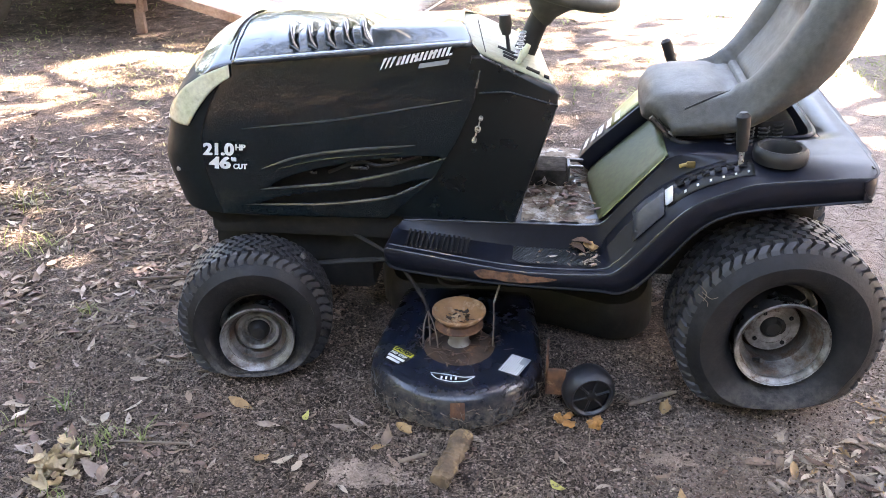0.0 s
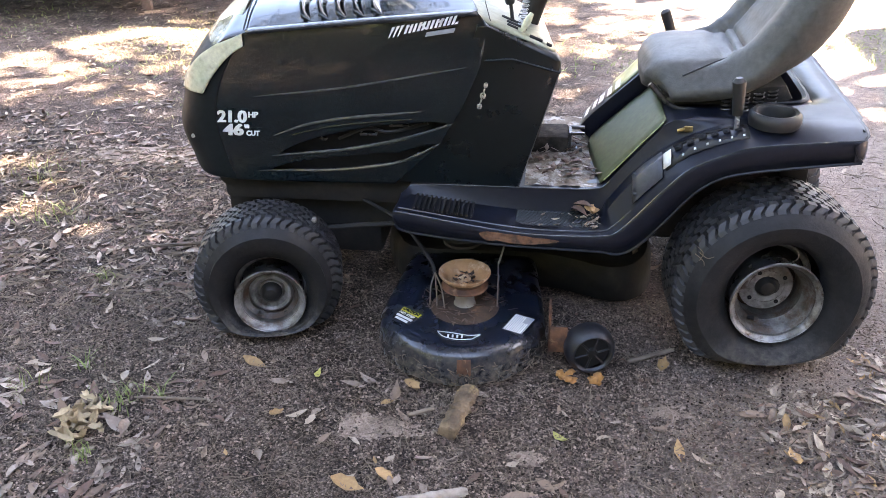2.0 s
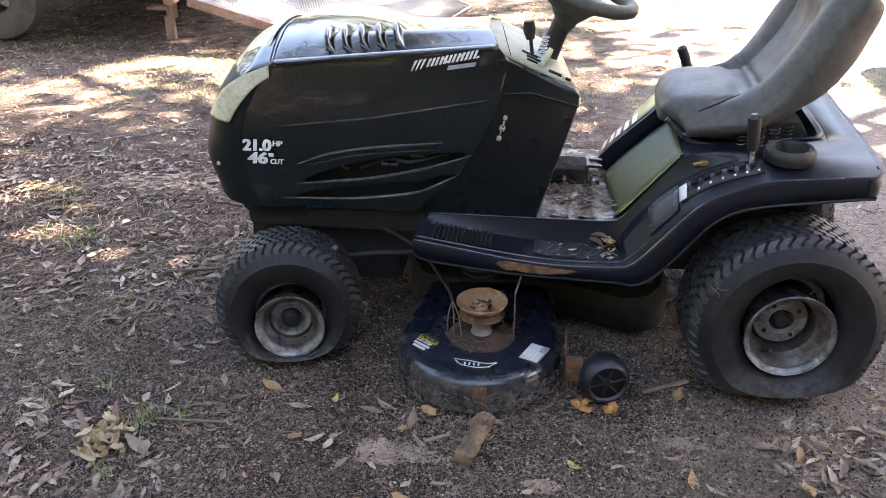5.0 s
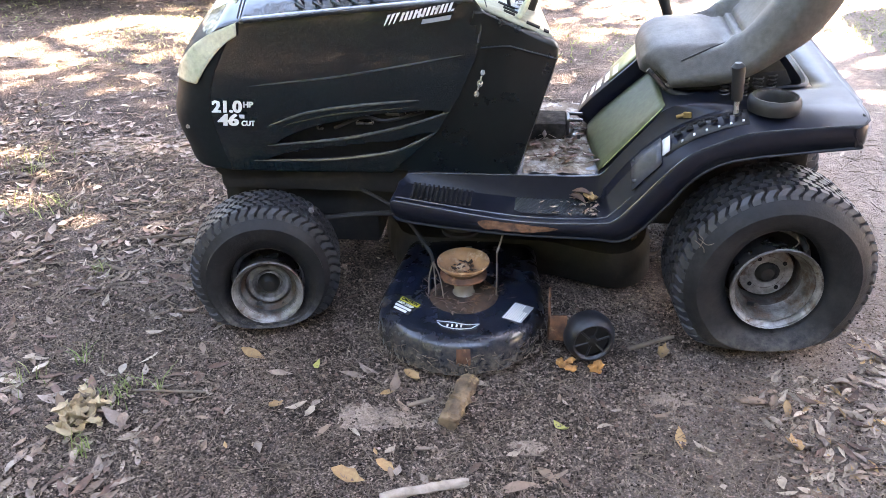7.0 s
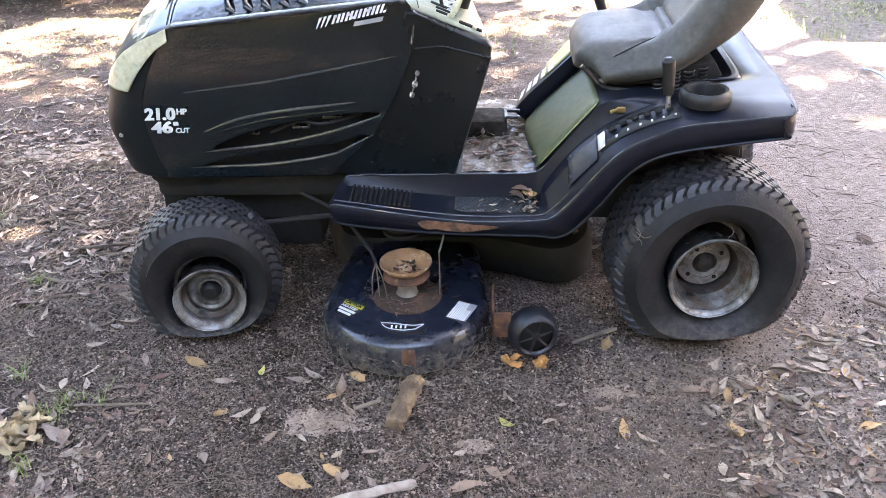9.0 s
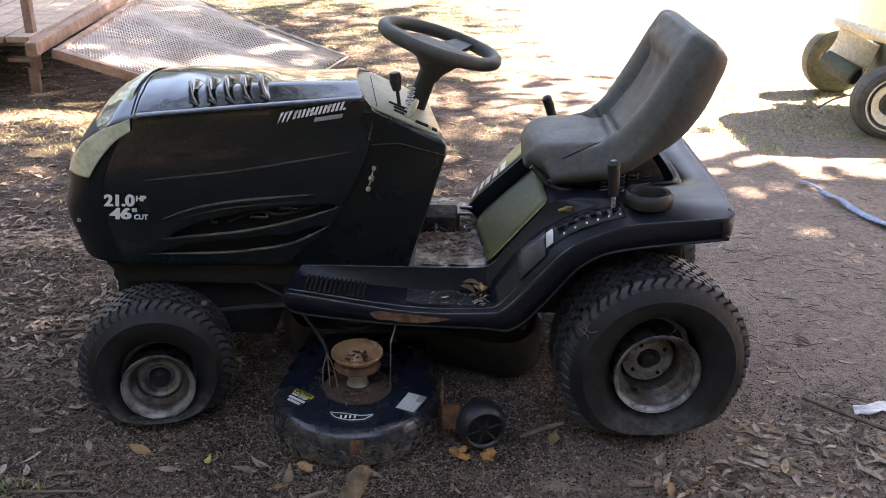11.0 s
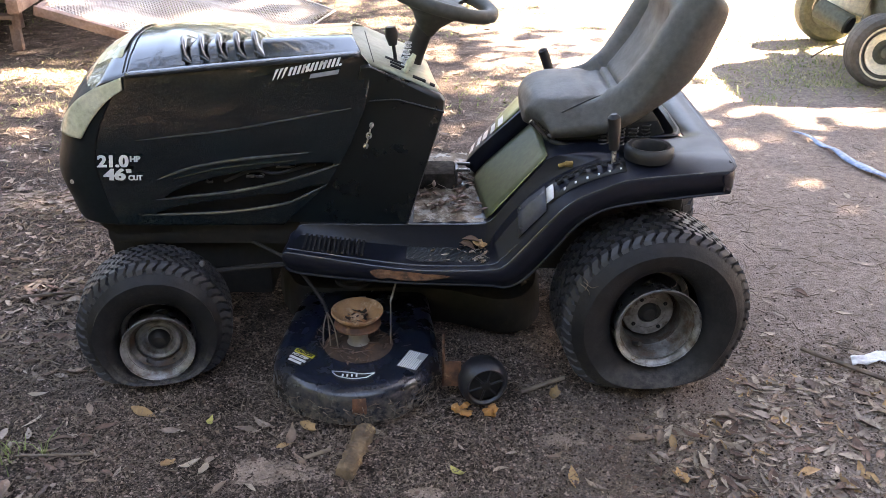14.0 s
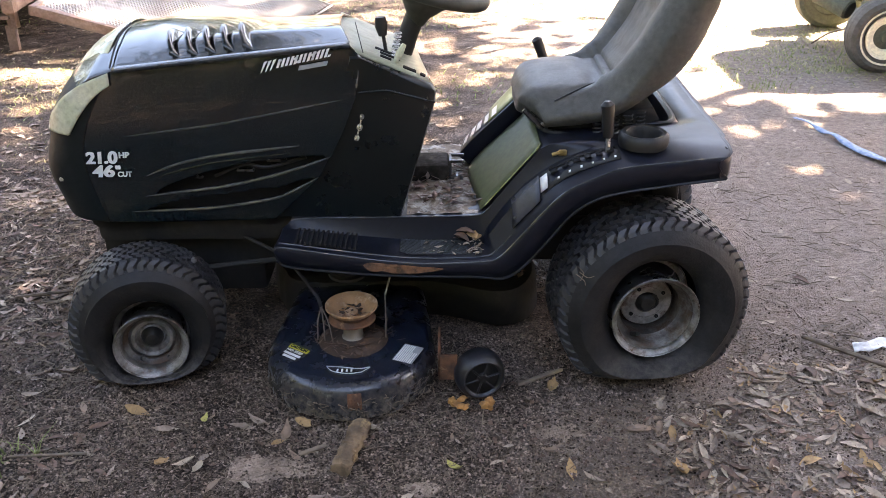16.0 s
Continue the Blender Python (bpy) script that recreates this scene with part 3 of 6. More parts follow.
for k in range(6):
    x, z = 0.350 + 0.0214 * k, 0.842 + 0.0045 * k
    slanted(x, z, 0.0068, 0.021)
    slanted(x + 0.0110, z + 0.0022, 0.0068, 0.021)
    slanted(x + 0.0075 + 0.012 * (k % 2), z + 0.0145 - 0.011 * (k % 3 == 2), 0.007, 0.005)
for k in range(3):
    slanted(0.311 + 0.0115 * k, 0.830 + 0.0025 * k, 0.0085, 0.027, 0.0055)
part("logo", bm, M_WHITE, hood, "white logo shapes", smooth=False)
bm = bmesh.new()
prism(bm, [(0.403, 0.836), (0.474, 0.848), (0.478, 0.859), (0.407, 0.847)], CY - 0.2825, CY - 0.2795)
part("logo_underline", bm, M_GREY, hood, smooth=False)

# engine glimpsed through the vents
# added black sheet that paints the shade inside the vents
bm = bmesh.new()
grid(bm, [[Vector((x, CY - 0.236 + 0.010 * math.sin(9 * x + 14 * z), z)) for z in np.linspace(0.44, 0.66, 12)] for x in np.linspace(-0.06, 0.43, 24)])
part("vent_baffle", bm, M_INK_GAP, tractor, "black sheet standing for the shade behind the side vents", thick=0.003)
bm = bmesh.new()
box(bm, (0.02, 0.30, 0.44), (0.44, 0.64, 0.80), 0.03)
part("engine", bm, M_BLACK, tractor, "dark engine block")
for x, z, w in ((0.11, 0.548, 0.02), (0.30, 0.592, 0.05), (0.22, 0.565, 0.045), (0.37, 0.555, 0.014)):
    bm = bmesh.new()
    box(bm, (x, 0.196, z), (x + w, 0.212, z + 0.007), 0.002, None)
    part("engine_bracket", bm, M_BARREL, tractor)
bm = bmesh.new()
tube(bm, smooth_pts([(0.16, 0.21, 0.55), (0.24, 0.20, 0.585), (0.30, 0.205, 0.575), (0.40, 0.21, 0.60)], 16), 0.005, 6)
part("engine_hose", bm, M_BLACK, tractor)

# dash tower
TOWER = [(0.522, 0.880), (0.556, 0.862), (0.725, 0.795), (0.737, 0.780), (0.735, 0.748), (0.641, 0.436), (0.300, 0.430), (0.400, 0.548), (0.460, 0.652), (0.505, 0.758)]
bm = bmesh.new()
prism(bm, TOWER, 0.183, 2 * CY - 0.183, 0.012)
for v in bm.verts:
    v.co.z -= 0.11 * max(0.0, v.co.y - 0.20) * min(1.0, max(0.0, (v.co.z - 0.55) / 0.2))
    if v.co.x < 0.53:
        v.co.y += 0.022 if v.co.y < CY else -0.022
    if v.co.x > 0.6:
        v.co.x -= 0.10 * max(0.0, v.co.y - 0.20)
tower = part("dash_tower", bm, M_TOWER, tractor, "black dash tower")
bm = bmesh.new()
tube(bm, [(0.548, 0.182, 0.777), (0.60, 0.181, 0.782), (0.62, 0.181, 0.782), (0.735, 0.181, 0.752)], 0.0035, 6)
part("pressed_crease", bm, M_TOWER, tower)
def dash_z(x, y=0.209):
    return 0.880 - 0.425 * (x - 0.535) - 0.10 * (y - 0.209)


bm = bmesh.new()
rows = []
for y in np.linspace(0.209, 2 * CY - 0.209, 13):
    mid = min(1.0, (min(y, 2 * CY - y) - 0.209) / 0.17)
    x0, x1 = 0.524 - 0.066 * min(1.0, (y - 0.209) / 0.085), 0.722 - 0.11 * (y - 0.209)
    xs = [x0 + (x1 - x0) * k / 8 for k in range(9)]
    rows.append([Vector((x, y, dash_z(x, y) - 0.004 * (mid == 0.0))) for x in xs])
grid(bm, rows)
dash = part("dash_panel", bm, M_DASH, tractor, "pale olive dash panel", thick=0.006)
bm = bmesh.new()
tube(bm, [(0.560, 0.212, dash_z(0.560, 0.212) + 0.001), (0.505, 0.62, dash_z(0.505, 0.62) + 0.001)], 0.0012, 5)
part("panel_joint", bm, M_INK_GAP, dash)
for x, y, ln in ((0.605, 0.345, 0.055), (0.620, 0.305, 0.055), (0.612, 0.262, 0.03), (0.672, 0.240, 0.035), (0.705, 0.235, 0.014)):
    bm = bmesh.new()
    box(bm, (-ln / 2, -0.007, -0.002), (ln / 2, 0.007, 0.002), 0.001, pose(x, y, dash_z(x, y) + 0.001, 5.7, 22.5, 0))
    part("control_slot", bm, M_INK_GAP, dash)
bm = bmesh.new()
tube(bm, [(0.607, 0.36, 0.832), (0.600, 0.36, 0.885)], 0.005, 8)
tube(bm, [(0.600, 0.36, 0.876), (0.597, 0.36, 0.900), (0.595, 0.36, 0.924)], [0.011, 0.017, 0.014], 10)
part("throttle_lever", bm, M_BLACK, tower)
bm = bmesh.new()
tube(bm, [(0.636, 0.245, 0.836), (0.648, 0.248, 0.858), (0.660, 0.25, 0.880)], [0.006, 0.010, 0.006], 8)
part("choke_lever", bm, M_LENS, tower)
bm = bmesh.new()
for k in range(7):
    ring_tube(bm, pose(0.632 + 0.0015 * k, 0.33, 0.832 + 0.0095 * k), 0.009, 0.002, 12, 5)
part("spring", bm, M_CHROME, tower)

# latch bar on the tower side
bm = bmesh.new()
tube(bm, [(0.553, 0.174, 0.718), (0.545, 0.174, 0.690), (0.537, 0.174, 0.662)], 0.0022, 6)
for x, z, r in ((0.553, 0.718, 0.0055), (0.5455, 0.690, 0.0075), (0.537, 0.662, 0.0065)):
    revolve(bm, [(0.0004, -0.006), (r, -0.004), (r, 0.006)], 12, Matrix.Translation((x, 0.175, z)))
part("latch", bm, M_CHROME, tower, "small bright hood latch")

# steering column and wheel
col_base, col_top = Vector((0.640, CY, 0.80)), Vector((0.690, CY, 0.925))
bm = bmesh.new()
tube(bm, [col_base, col_base.lerp(col_top, 0.5), col_top], [0.030, 0.027, 0.027], 16)
part("steering_column", bm, M_BLACK, tractor)
wm = Matrix.Translation((0.712, CY, 0.985)) @ Matrix.Rotation(radians(17), 4, "Y")
bm = bmesh.new()
ring_tube(bm, wm, 0.158, 0.0185, 48, 10)
swheel = part("steering_wheel", bm, M_WHEEL, tractor, "worn grey steering wheel")
bm = bmesh.new()
loft(bm, [[wm @ Vector((r * math.cos(a) * (1 + 0.25 * math.cos(3 * a) * s), r * math.sin(a) * (1 + 0.25 * math.cos(3 * a) * s), z)) for a in (2 * math.pi * k / 30 for k in range(30))]
          for r, z, s in ((0.024, -0.105, 0), (0.034, -0.080, 0.1), (0.058, -0.050, 0.5), (0.090, -0.030, 0.8), (0.100, -0.014, 0.9), (0.06, -0.006, 0.4), (0.01, -0.004, 0))])
part("hub_cover", bm, M_WHEEL, swheel)
for a in (60, 180, 300):
    bm = bmesh.new()
    d = Vector((math.cos(radians(a)), math.sin(radians(a)), 0))
    e = Vector((-d.y, d.x, 0))
    loft(bm, [[wm @ (d * r + e * w * sx + Vector((0, 0, z + sz))) for sx, sz in ((-1, -0.006), (1, -0.006), (1, 0.006), (-1, 0.006))]
              for r, w, z in ((0.05, 0.035, -0.02), (0.10, 0.030, -0.010), (0.155, 0.026, 0.0))])
    part("spoke", bm, M_WHEEL, swheel)

# fender body: lanes across y follow an outer and an inner path
LOWER = [(0.325, 0.385), (0.36, 0.358), (0.55, 0.336), (0.69, 0.328), (0.85, 0.324), (0.90, 0.319), (0.945, 0.343), (1.004, 0.410), (1.069, 0.494), (1.13, 0.537), (1.20, 0.556), (1.28, 0.568), (1.36, 0.579), (1.44, 0.589), (1.452, 0.591)]
CREASE = [(0.325, 0.416), (0.36, 0.412), (0.55, 0.381), (0.69, 0.366), (0.85, 0.369), (0.893, 0.382), (0.94, 0.432), (1.000, 0.505), (1.057, 0.562), (1.14, 0.602), (1.216, 0.624), (1.437, 0.645), (1.450, 0.640)]
STEP = [(0.330, 0.417), (0.36, 0.413), (0.55, 0.390), (0.69, 0.379), (0.84, 0.380), (0.870, 0.418), (0.905, 0.468), (0.955, 0.528), (1.015, 0.578), (1.09, 0.617), (1.18, 0.640), (1.437, 0.655), (1.450, 0.650)]
INNER = [(0.350, 0.424), (0.37, 0.436), (0.55, 0.438), (0.69, 0.439), (0.825, 0.440), (0.862, 0.452), (0.893, 0.490), (0.940, 0.548), (0.985, 0.602), (1.010, 0.628), (1.08, 0.640), (1.437, 0.655), (1.450, 0.650)]


def lane(path, n=60):
    return [Vector((p.x, 0, p.y)) for p in smooth_pts([(x, z, 0) for x, z in path], n)]


L_LOW, L_CREASE, L_STEP, L_IN = lane(LOWER), lane(CREASE), lane(STEP), lane(INNER)


def in_shift(y, p):
    """The seat box's front bows forwards towards the middle."""
    near = min(1.0, max(0.0, (1.02 - p.x) / 0.12)) * min(1.0, max(0.0, (p.x - 0.82) / 0.05))
    return -0.14 * near * min(0.36, max(0.0, min(y, 2 * CY - y) - 0.2))


def round_in(y, x, r0=0.034):
    """The rear corners of the fenders are rounded in plan."""
    d = min(r0, max(0.0, 0.056 + r0 - min(y, 2 * CY - y)))
    return (r0 - math.sqrt(r0 * r0 - d * d)) * min(1.0, max(0.0, (x - 1.36) / 0.09))


def fender_rows():
    half = [(0.062, L_LOW), (0.056, [a.lerp(b, 0.6) for a, b in zip(L_LOW, L_CREASE)]), (0.0562, [p - Vector((0, 0, 0.007)) for p in L_CREASE]), (0.0585, [p - Vector((0, 0, 0.002)) for p in L_CREASE]), (0.0635, [p + Vector((0, 0, 0.0003)) for p in L_CREASE]),
            (0.086, [a.lerp(b, 0.30) for a, b in zip(L_CREASE, L_STEP)]), (0.118, L_STEP), (0.172, L_STEP), (0.184, [a.lerp(b, 0.5) for a, b in zip(L_STEP, L_IN)]), (0.190, L_IN)]
    half += [(y, L_IN) for y in (0.21, 0.24, 0.27, 0.30, 0.34, 0.38, 0.42, 0.46)]
    cols = half + [(2 * CY - y, l) for y, l in reversed(half[:-1])]
    rows = [[Vector((l[i].x + in_shift(y, l[i]) - round_in(y, l[i].x), y, l[i].z)) for y, l in cols] for i in range(60)]
    for dx, f in ((0.004, 0.90), (0.006, 0.72), (0.006, 0.36), (0.005, 0.0)):          # the skirt turns down round the rear
        rows.append([Vector((p.x + dx, p.y, 0.591 + (p.z - 0.591) * f)) for p in rows[59]])
    return rows


bm = bmesh.new()
grid(bm, fender_rows(), skip=lambda p: 1.12 < p.x < 1.36 and 0.30 < p.y < 0.62)
fender = part("fender_body", bm, M_FENDER, tractor, "one-piece black fenders and footrests", thick=0.004)
bm = bmesh.new()
rows = []
for z, g in ((0.655, 0.012), (0.658, 0.004), (0.652, -0.004), (0.60, -0.012), (0.565, -0.03)):
    ring = []
    for k in range(40):
        a = 2 * math.pi * k / 40
        c, s = math.cos(a), math.sin(a)
        ring.append(Vector((1.24 + (0.125 + g) * math.copysign(abs(c) ** 0.35, c), CY + (0.165 + g) * math.copysign(abs(s) ** 0.35, s), z)))
    rows.append(ring)
vs = grid(bm, rows, close_v=True)
bm.faces.new(vs[-1])
part("storage_well", bm, M_FENDER, fender, thick=0.003)
# worn glossy beads along the pressed edges, coloured lighter to paint in their highlights
for pts in ([Vector((q.x, 0.0605, q.z - 0.0005)) for q in L_CREASE[2:55]], [Vector((q.x, 0.1885, q.z - 0.001)) for q in L_IN[3:28]], [Vector((p.x, 0.0815, p.z + 0.0008)) for p in (a.lerp(b, 0.24) for a, b in zip(L_CREASE[3:30], L_STEP[3:30]))]):
    bm = bmesh.new()
    tube(bm, pts, 0.0022, 6)
    part("edge_bead", bm, M_GLINT, fender)

for pts, r in (([Vector((q.x, 0.062, q.z)) for q in L_LOW[1:56]], 0.0042), ([Vector((1.454, y, 0.592)) for y in (0.11, 0.3, 0.62, 2 * CY - 0.11)], 0.0040)):
    bm = bmesh.new()
    tube(bm, pts, r, 8)
    part("rolled_edge", bm, M_FENDER, fender)
# the rear edge's highlight, painted as a lighter bead
bm = bmesh.new()
tube(bm, [Vector((1.4465, y, 0.6515)) for y in (0.10, 0.3, 0.62, 2 * CY - 0.10)], 0.0028, 6)
part("edge_bead", bm, M_GLINT, fender)

# footrest treads and rust
bm = bmesh.new()
for k in range(13):
    x = 0.372 + 0.0125 * k
    z = ramp_fn(x, STEP) + 0.001
    prism(bm, [(x, z), (x + 0.0055, z), (x + 0.0055, z + 0.006), (x, z + 0.006)], 0.084, 0.170)
part("footrest_grate", bm, M_BLACK, fender, smooth=False)
bm = bmesh.new()
for k in range(26):
    x0 = 0.520 + 0.0125 * k
    ends = []
    for f in (0.0, 1.0):
        x, y = x0 + 0.13 * f, 0.168 - 0.084 * f
        if x < 0.640:
            x, y = 0.640, 0.168 - 0.084 * (0.640 - x0) / 0.13
        if x > 0.850:
            x, y = 0.850, 0.168 - 0.084 * (0.850 - x0) / 0.13
        ends.append((x, y, ramp_fn(min(x, 0.84), STEP) + 0.0012))
    if 0.08 <= ends[0][1] <= 0.17 and ends[1][0] - ends[0][0] > 0.012:
        tube(bm, ends, 0.0021, 4)
part("footrest_tread", bm, M_GLINT, fender, smooth=False)
bm = bmesh.new()
rows = []
for i in range(80):
    f = i / 79
    x = 0.548 + 0.205 * f
    rag, rag2 = noise.noise(Vector((x * 30, 0, 0))) + 0.3 * noise.noise(Vector((x * 210, 3, 0))), noise.noise(Vector((x * 26, 7, 0))) + 0.3 * noise.noise(Vector((x * 190, 9, 0)))
    end = min(1.0, 9 * f, 2.2 * (1 - f)) ** 0.6
    zc, zl = ramp_fn(x, CREASE), ramp_fn(x, LOWER)
    up, low = 0.36 - end * (0.22 + 0.05 * rag), 0.36 + end * (0.40 + 0.13 * rag2)
    rows.append([Vector((x, 0.0545, zc + (zl - zc) * d)) for d in (up, 0.5 * (up + low), low)])
grid(bm, rows)
part("rust_patch", bm, M_SCALE, fender, "flaking orange rust on the footrest edge")

# decorative panel on the seat box front, its sticker strip and groove
def box_front(y, s, out=0.003):
    """A place on the slope of the seat box: s from its foot to its top."""
    a, b = Vector((0.866, 0, 0.456)), Vector((1.004, 0, 0.620))
    p = a.lerp(b, s)
    return Vector((p.x + in_shift(y, p), y, p.z)) + Vector((-0.77, 0, 0.64)) * out


bm = bmesh.new()
grid(bm, [[box_front(y, s, 0.006) for s in np.linspace(-0.06, 1.04, 12)] for y in np.linspace(0.203, 0.500, 12)])
part("front_panel", bm, M_GREEN, fender, "olive-green sheet panel", thick=0.004)
bm = bmesh.new()
wall = [[box_front(0.520, s, o) for s in np.linspace(-0.05, 1.15, 12)] for o in (0.0, 0.02, 0.046, 0.050)]
top = [[box_front(y, s, 0.052) for s in np.linspace(-0.05, 1.15, 12)] for y in (0.524, 0.56, 0.60, 0.64, 0.655)]
far = [[box_front(0.66, s, o) for s in np.linspace(-0.05, 1.15, 12)] for o in (0.048, 0.0)]
grid(bm, wall + top + far)
strip = part("side_strip", bm, M_FENDER, fender, "raised console with white stickers", thick=0.003)
bm = bmesh.new()
grid(bm, [[box_front(y, s, 0.0535) for s in np.linspace(0.55, 1.15, 8)] for y in (0.53, 0.56, 0.60, 0.64, 0.652)])
part("console_cap", bm, M_CAP, strip, "yellow-green upper end of the console", thick=0.002)
for s0, s1 in ((0.10, 0.17), (0.25, 0.31), (0.35, 0.43), (0.49, 0.56), (0.62, 0.70)):
    bm = bmesh.new()
    grid(bm, [[box_front(y, s, 0.0565) for s in (s0, (s0 + s1) / 2, s1)] for y in (0.535, 0.57, 0.605)])
    part("sticker", bm, M_WHITE, strip, smooth=False, thick=0.001)
bm = bmesh.new()
tube(bm, [box_front(0.20, s, 0.008) for s in np.linspace(0.0, 1.0, 8)], 0.0020, 6)
part("panel_edge", bm, M_CAP, fender)

# shift quadrant: plate, notched slot, white tag, dots, lever, key, cup holder
def bank(x, y, out=0.002):
    """A place on the near bank of the fender."""
    t = min(1.0, max(0.0, (y - 0.068) / 0.05))
    za, zb = ramp_fn(x, CREASE), ramp_fn(x, STEP)
    z = za + (zb - za) * t
    nrm = Vector((ramp_fn(x - 0.02, STEP) - ramp_fn(x + 0.02, STEP), -0.04 * (zb - za) / 0.05, 0.04)).normalized()
    return Vector((x, y, z)) + nrm * out


def bank_strip(name, xs, y0, y1, material, out, label="", parent=None, n=3):
    b = bmesh.new()
    grid(b, [[bank(x, y, out) for y in np.linspace(y0, y1, n)] for x in xs])
    return part(name, b, material, parent or fender, label, thick=0.002)


bank_strip("cover_plate", np.linspace(0.930, 0.997, 6), 0.086, 0.152, M_PLATE, 0.005, "small black cover plate with two screws")
for x, y in ((0.937, 0.096), (0.937, 0.142)):
    bm = bmesh.new()
    revolve(bm, [(0.0004, -0.004), (0.0045, -0.003), (0.005, 0.001)], 10, Matrix.Translation(bank(x, y, 0.008)) @ Matrix.Rotation(radians(-40), 4, "X"))
    part("screw", bm, M_BLACK, fender)
bank_strip("white_tag", np.linspace(1.000, 1.016, 3), 0.096, 0.128, M_WHITE, 0.009, "white position tag")
quad = bank_strip("shift_quadrant", np.linspace(1.004, 1.190, 12), 0.094, 0.156, M_BLACK, 0.004, "black notched shift quadrant")
bank_strip("slot", np.linspace(1.022, 1.18, 12), 0.138, 0.152, M_INK_GAP, 0.008, parent=quad)
for k in range(6):
    x = 1.024 + 0.027 * k
    bm = bmesh.new()
    grid(bm, [[bank(x + dx, y, 0.008) for y in (0.116, 0.127, 0.139)] for dx in (0, 0.008, 0.016)])
    part("notch", bm, M_INK_GAP, quad, thick=0.001)
    bm = bmesh.new()
    grid(bm, [[bank(x + 0.015 + dx, y, 0.0075) for y in (0.099, 0.104)] for dx in (0, 0.005)])
    part("mark", bm, M_WHITE, quad, thick=0.001)
bm = bmesh.new()
tube(bm, [(1.162, 0.13, 0.630), (1.160, 0.13, 0.685)], 0.0065, 10)
lever = part("shift_lever", bm, M_CHROME, tractor, "steel shift lever with black grip")
bm = bmesh.new()
tube(bm, [(1.160, 0.13, 0.675), (1.158, 0.13, 0.70), (1.156, 0.13, 0.735), (1.153, 0.13, 0.757), (1.152, 0.13, 0.766)], [0.0125, 0.0145, 0.015, 0.0165, 0.008], 14)
part("grip", bm, M_BLACK, lever)
bm = bmesh.new()
tube(bm, [(1.098, 0.90, 0.60), (1.076, 0.90, 0.68)], 0.006, 8)
far_lever = part("deck_lift_lever", bm, M_CHROME, tractor)
bm = bmesh.new()
tube(bm, [(1.080, 0.90, 0.655), (1.062, 0.90, 0.705), (1.052, 0.90, 0.730), (1.049, 0.90, 0.737)], [0.015, 0.017, 0.017, 0.008], 12)
part("grip", bm, M_BLACK, far_lever)
bm = bmesh.new()
box(bm, (1.044, 0.165, 0.613), (1.066, 0.170, 0.629), 0.003, None)
tube(bm, [(1.030, 0.172, 0.614), (1.047, 0.168, 0.621)], 0.005, 8)
part("ignition_key", bm, M_BRASS, fender, "brass key in the ignition")
bm = bmesh.new()
revolve(bm, [(0.060, -0.002), (0.063, 0.012), (0.061, 0.026), (0.054, 0.033), (0.045, 0.031), (0.041, 0.022), (0.038, -0.03), (0.001, -0.032)], 36,
        Matrix.Translation((1.252, 0.150, 0.648)) @ Matrix.Rotation(radians(90), 4, "X"))
part("cup_holder", bm, M_BLACK, fender, "round black cup holder ring")

# seat: a bucket lofted along its side profile, with bolsters, seams and an inset back panel
SEAT = [(0.952, 0.668, 0.135, 0.03), (0.962, 0.705, 0.185, 0.055), (1.000, 0.732, 0.212, 0.080), (1.10, 0.742, 0.226, 0.095), (1.16, 0.746, 0.238, 0.085), (1.206, 0.776, 0.246, 0.094),
        (1.252, 0.838, 0.252, 0.132), (1.292, 0.908, 0.254, 0.142), (1.326, 0.974, 0.253, 0.134), (1.351, 1.018, 0.253, 0.125), (1.369, 1.044, 0.246, 0.108), (1.377, 1.056, 0.205, 0.050)]
NS = 110
path = smooth_pts([(x, 0, z) for x, z, *_ in SEAT], NS)
half_w, thick_s = zip(*[(q.x, q.z) for q in smooth_pts([(w, 0, t) for _, _, w, t in SEAT], NS)])


def seat_height(u, t):
    """How far the upholstery stands over the profile: u along it, t across."""
    a = abs(t)
    seam = ramp_fn(u, ((0.20, 0.85), (0.40, 0.48), (0.55, 0.50)))
    back = min(1, max(0, (u - 0.34) / 0.22))
    top = min(1, max(0, (1 - u) / 0.12)) ** 0.7
    head = min(1, max(0, (u - 0.655) / 0.10))
    head = head * head * (3 - 2 * head)                                       # the bolsters meet over the back panel
    ridge = max(1 / (1 + math.exp(-(a - seam - 0.06) / 0.035)), head)
    h = (0.006 + 0.020 * min(1, max(0, (u - 0.18) / 0.22))) * top * ridge * min(1, max(0, (u - 0.12) / 0.15))     # bolster
    start = 0.60 + 0.16 * back
    h -= (0.062 - 0.010 * back) * (0.35 + 0.65 * top) * max(0.0, (a - start) / (1 - start)) ** 1.9           # rolled outer side
    h += 0.022 * (1 - a * a) * math.exp(-((u - 0.22) / 0.16) ** 2)            # domed cushion
    if 0.24 < u < 0.86:
        ends = min(1, (u - 0.24) / 0.03) * min(1, (0.86 - u) / 0.03)
        h -= 0.009 * ends * (1 - head) * math.exp(-((a - seam) / 0.026) ** 2)              # long seams
    if a < 0.64:
        h -= 0.003 * math.exp(-((u - 0.70) / 0.012) ** 2)                     # seam over the back panel
        for u0, deep in ((0.405, 0.008), (0.44, 0.010)):                      # folds between cushion and back
            h -= deep * math.exp(-((u - u0) / 0.010) ** 2) * (1 - (a / 0.64) ** 6)
        h += 0.004 * noise.noise(Vector((u * 16, t * 3, 1.0)))
    return h


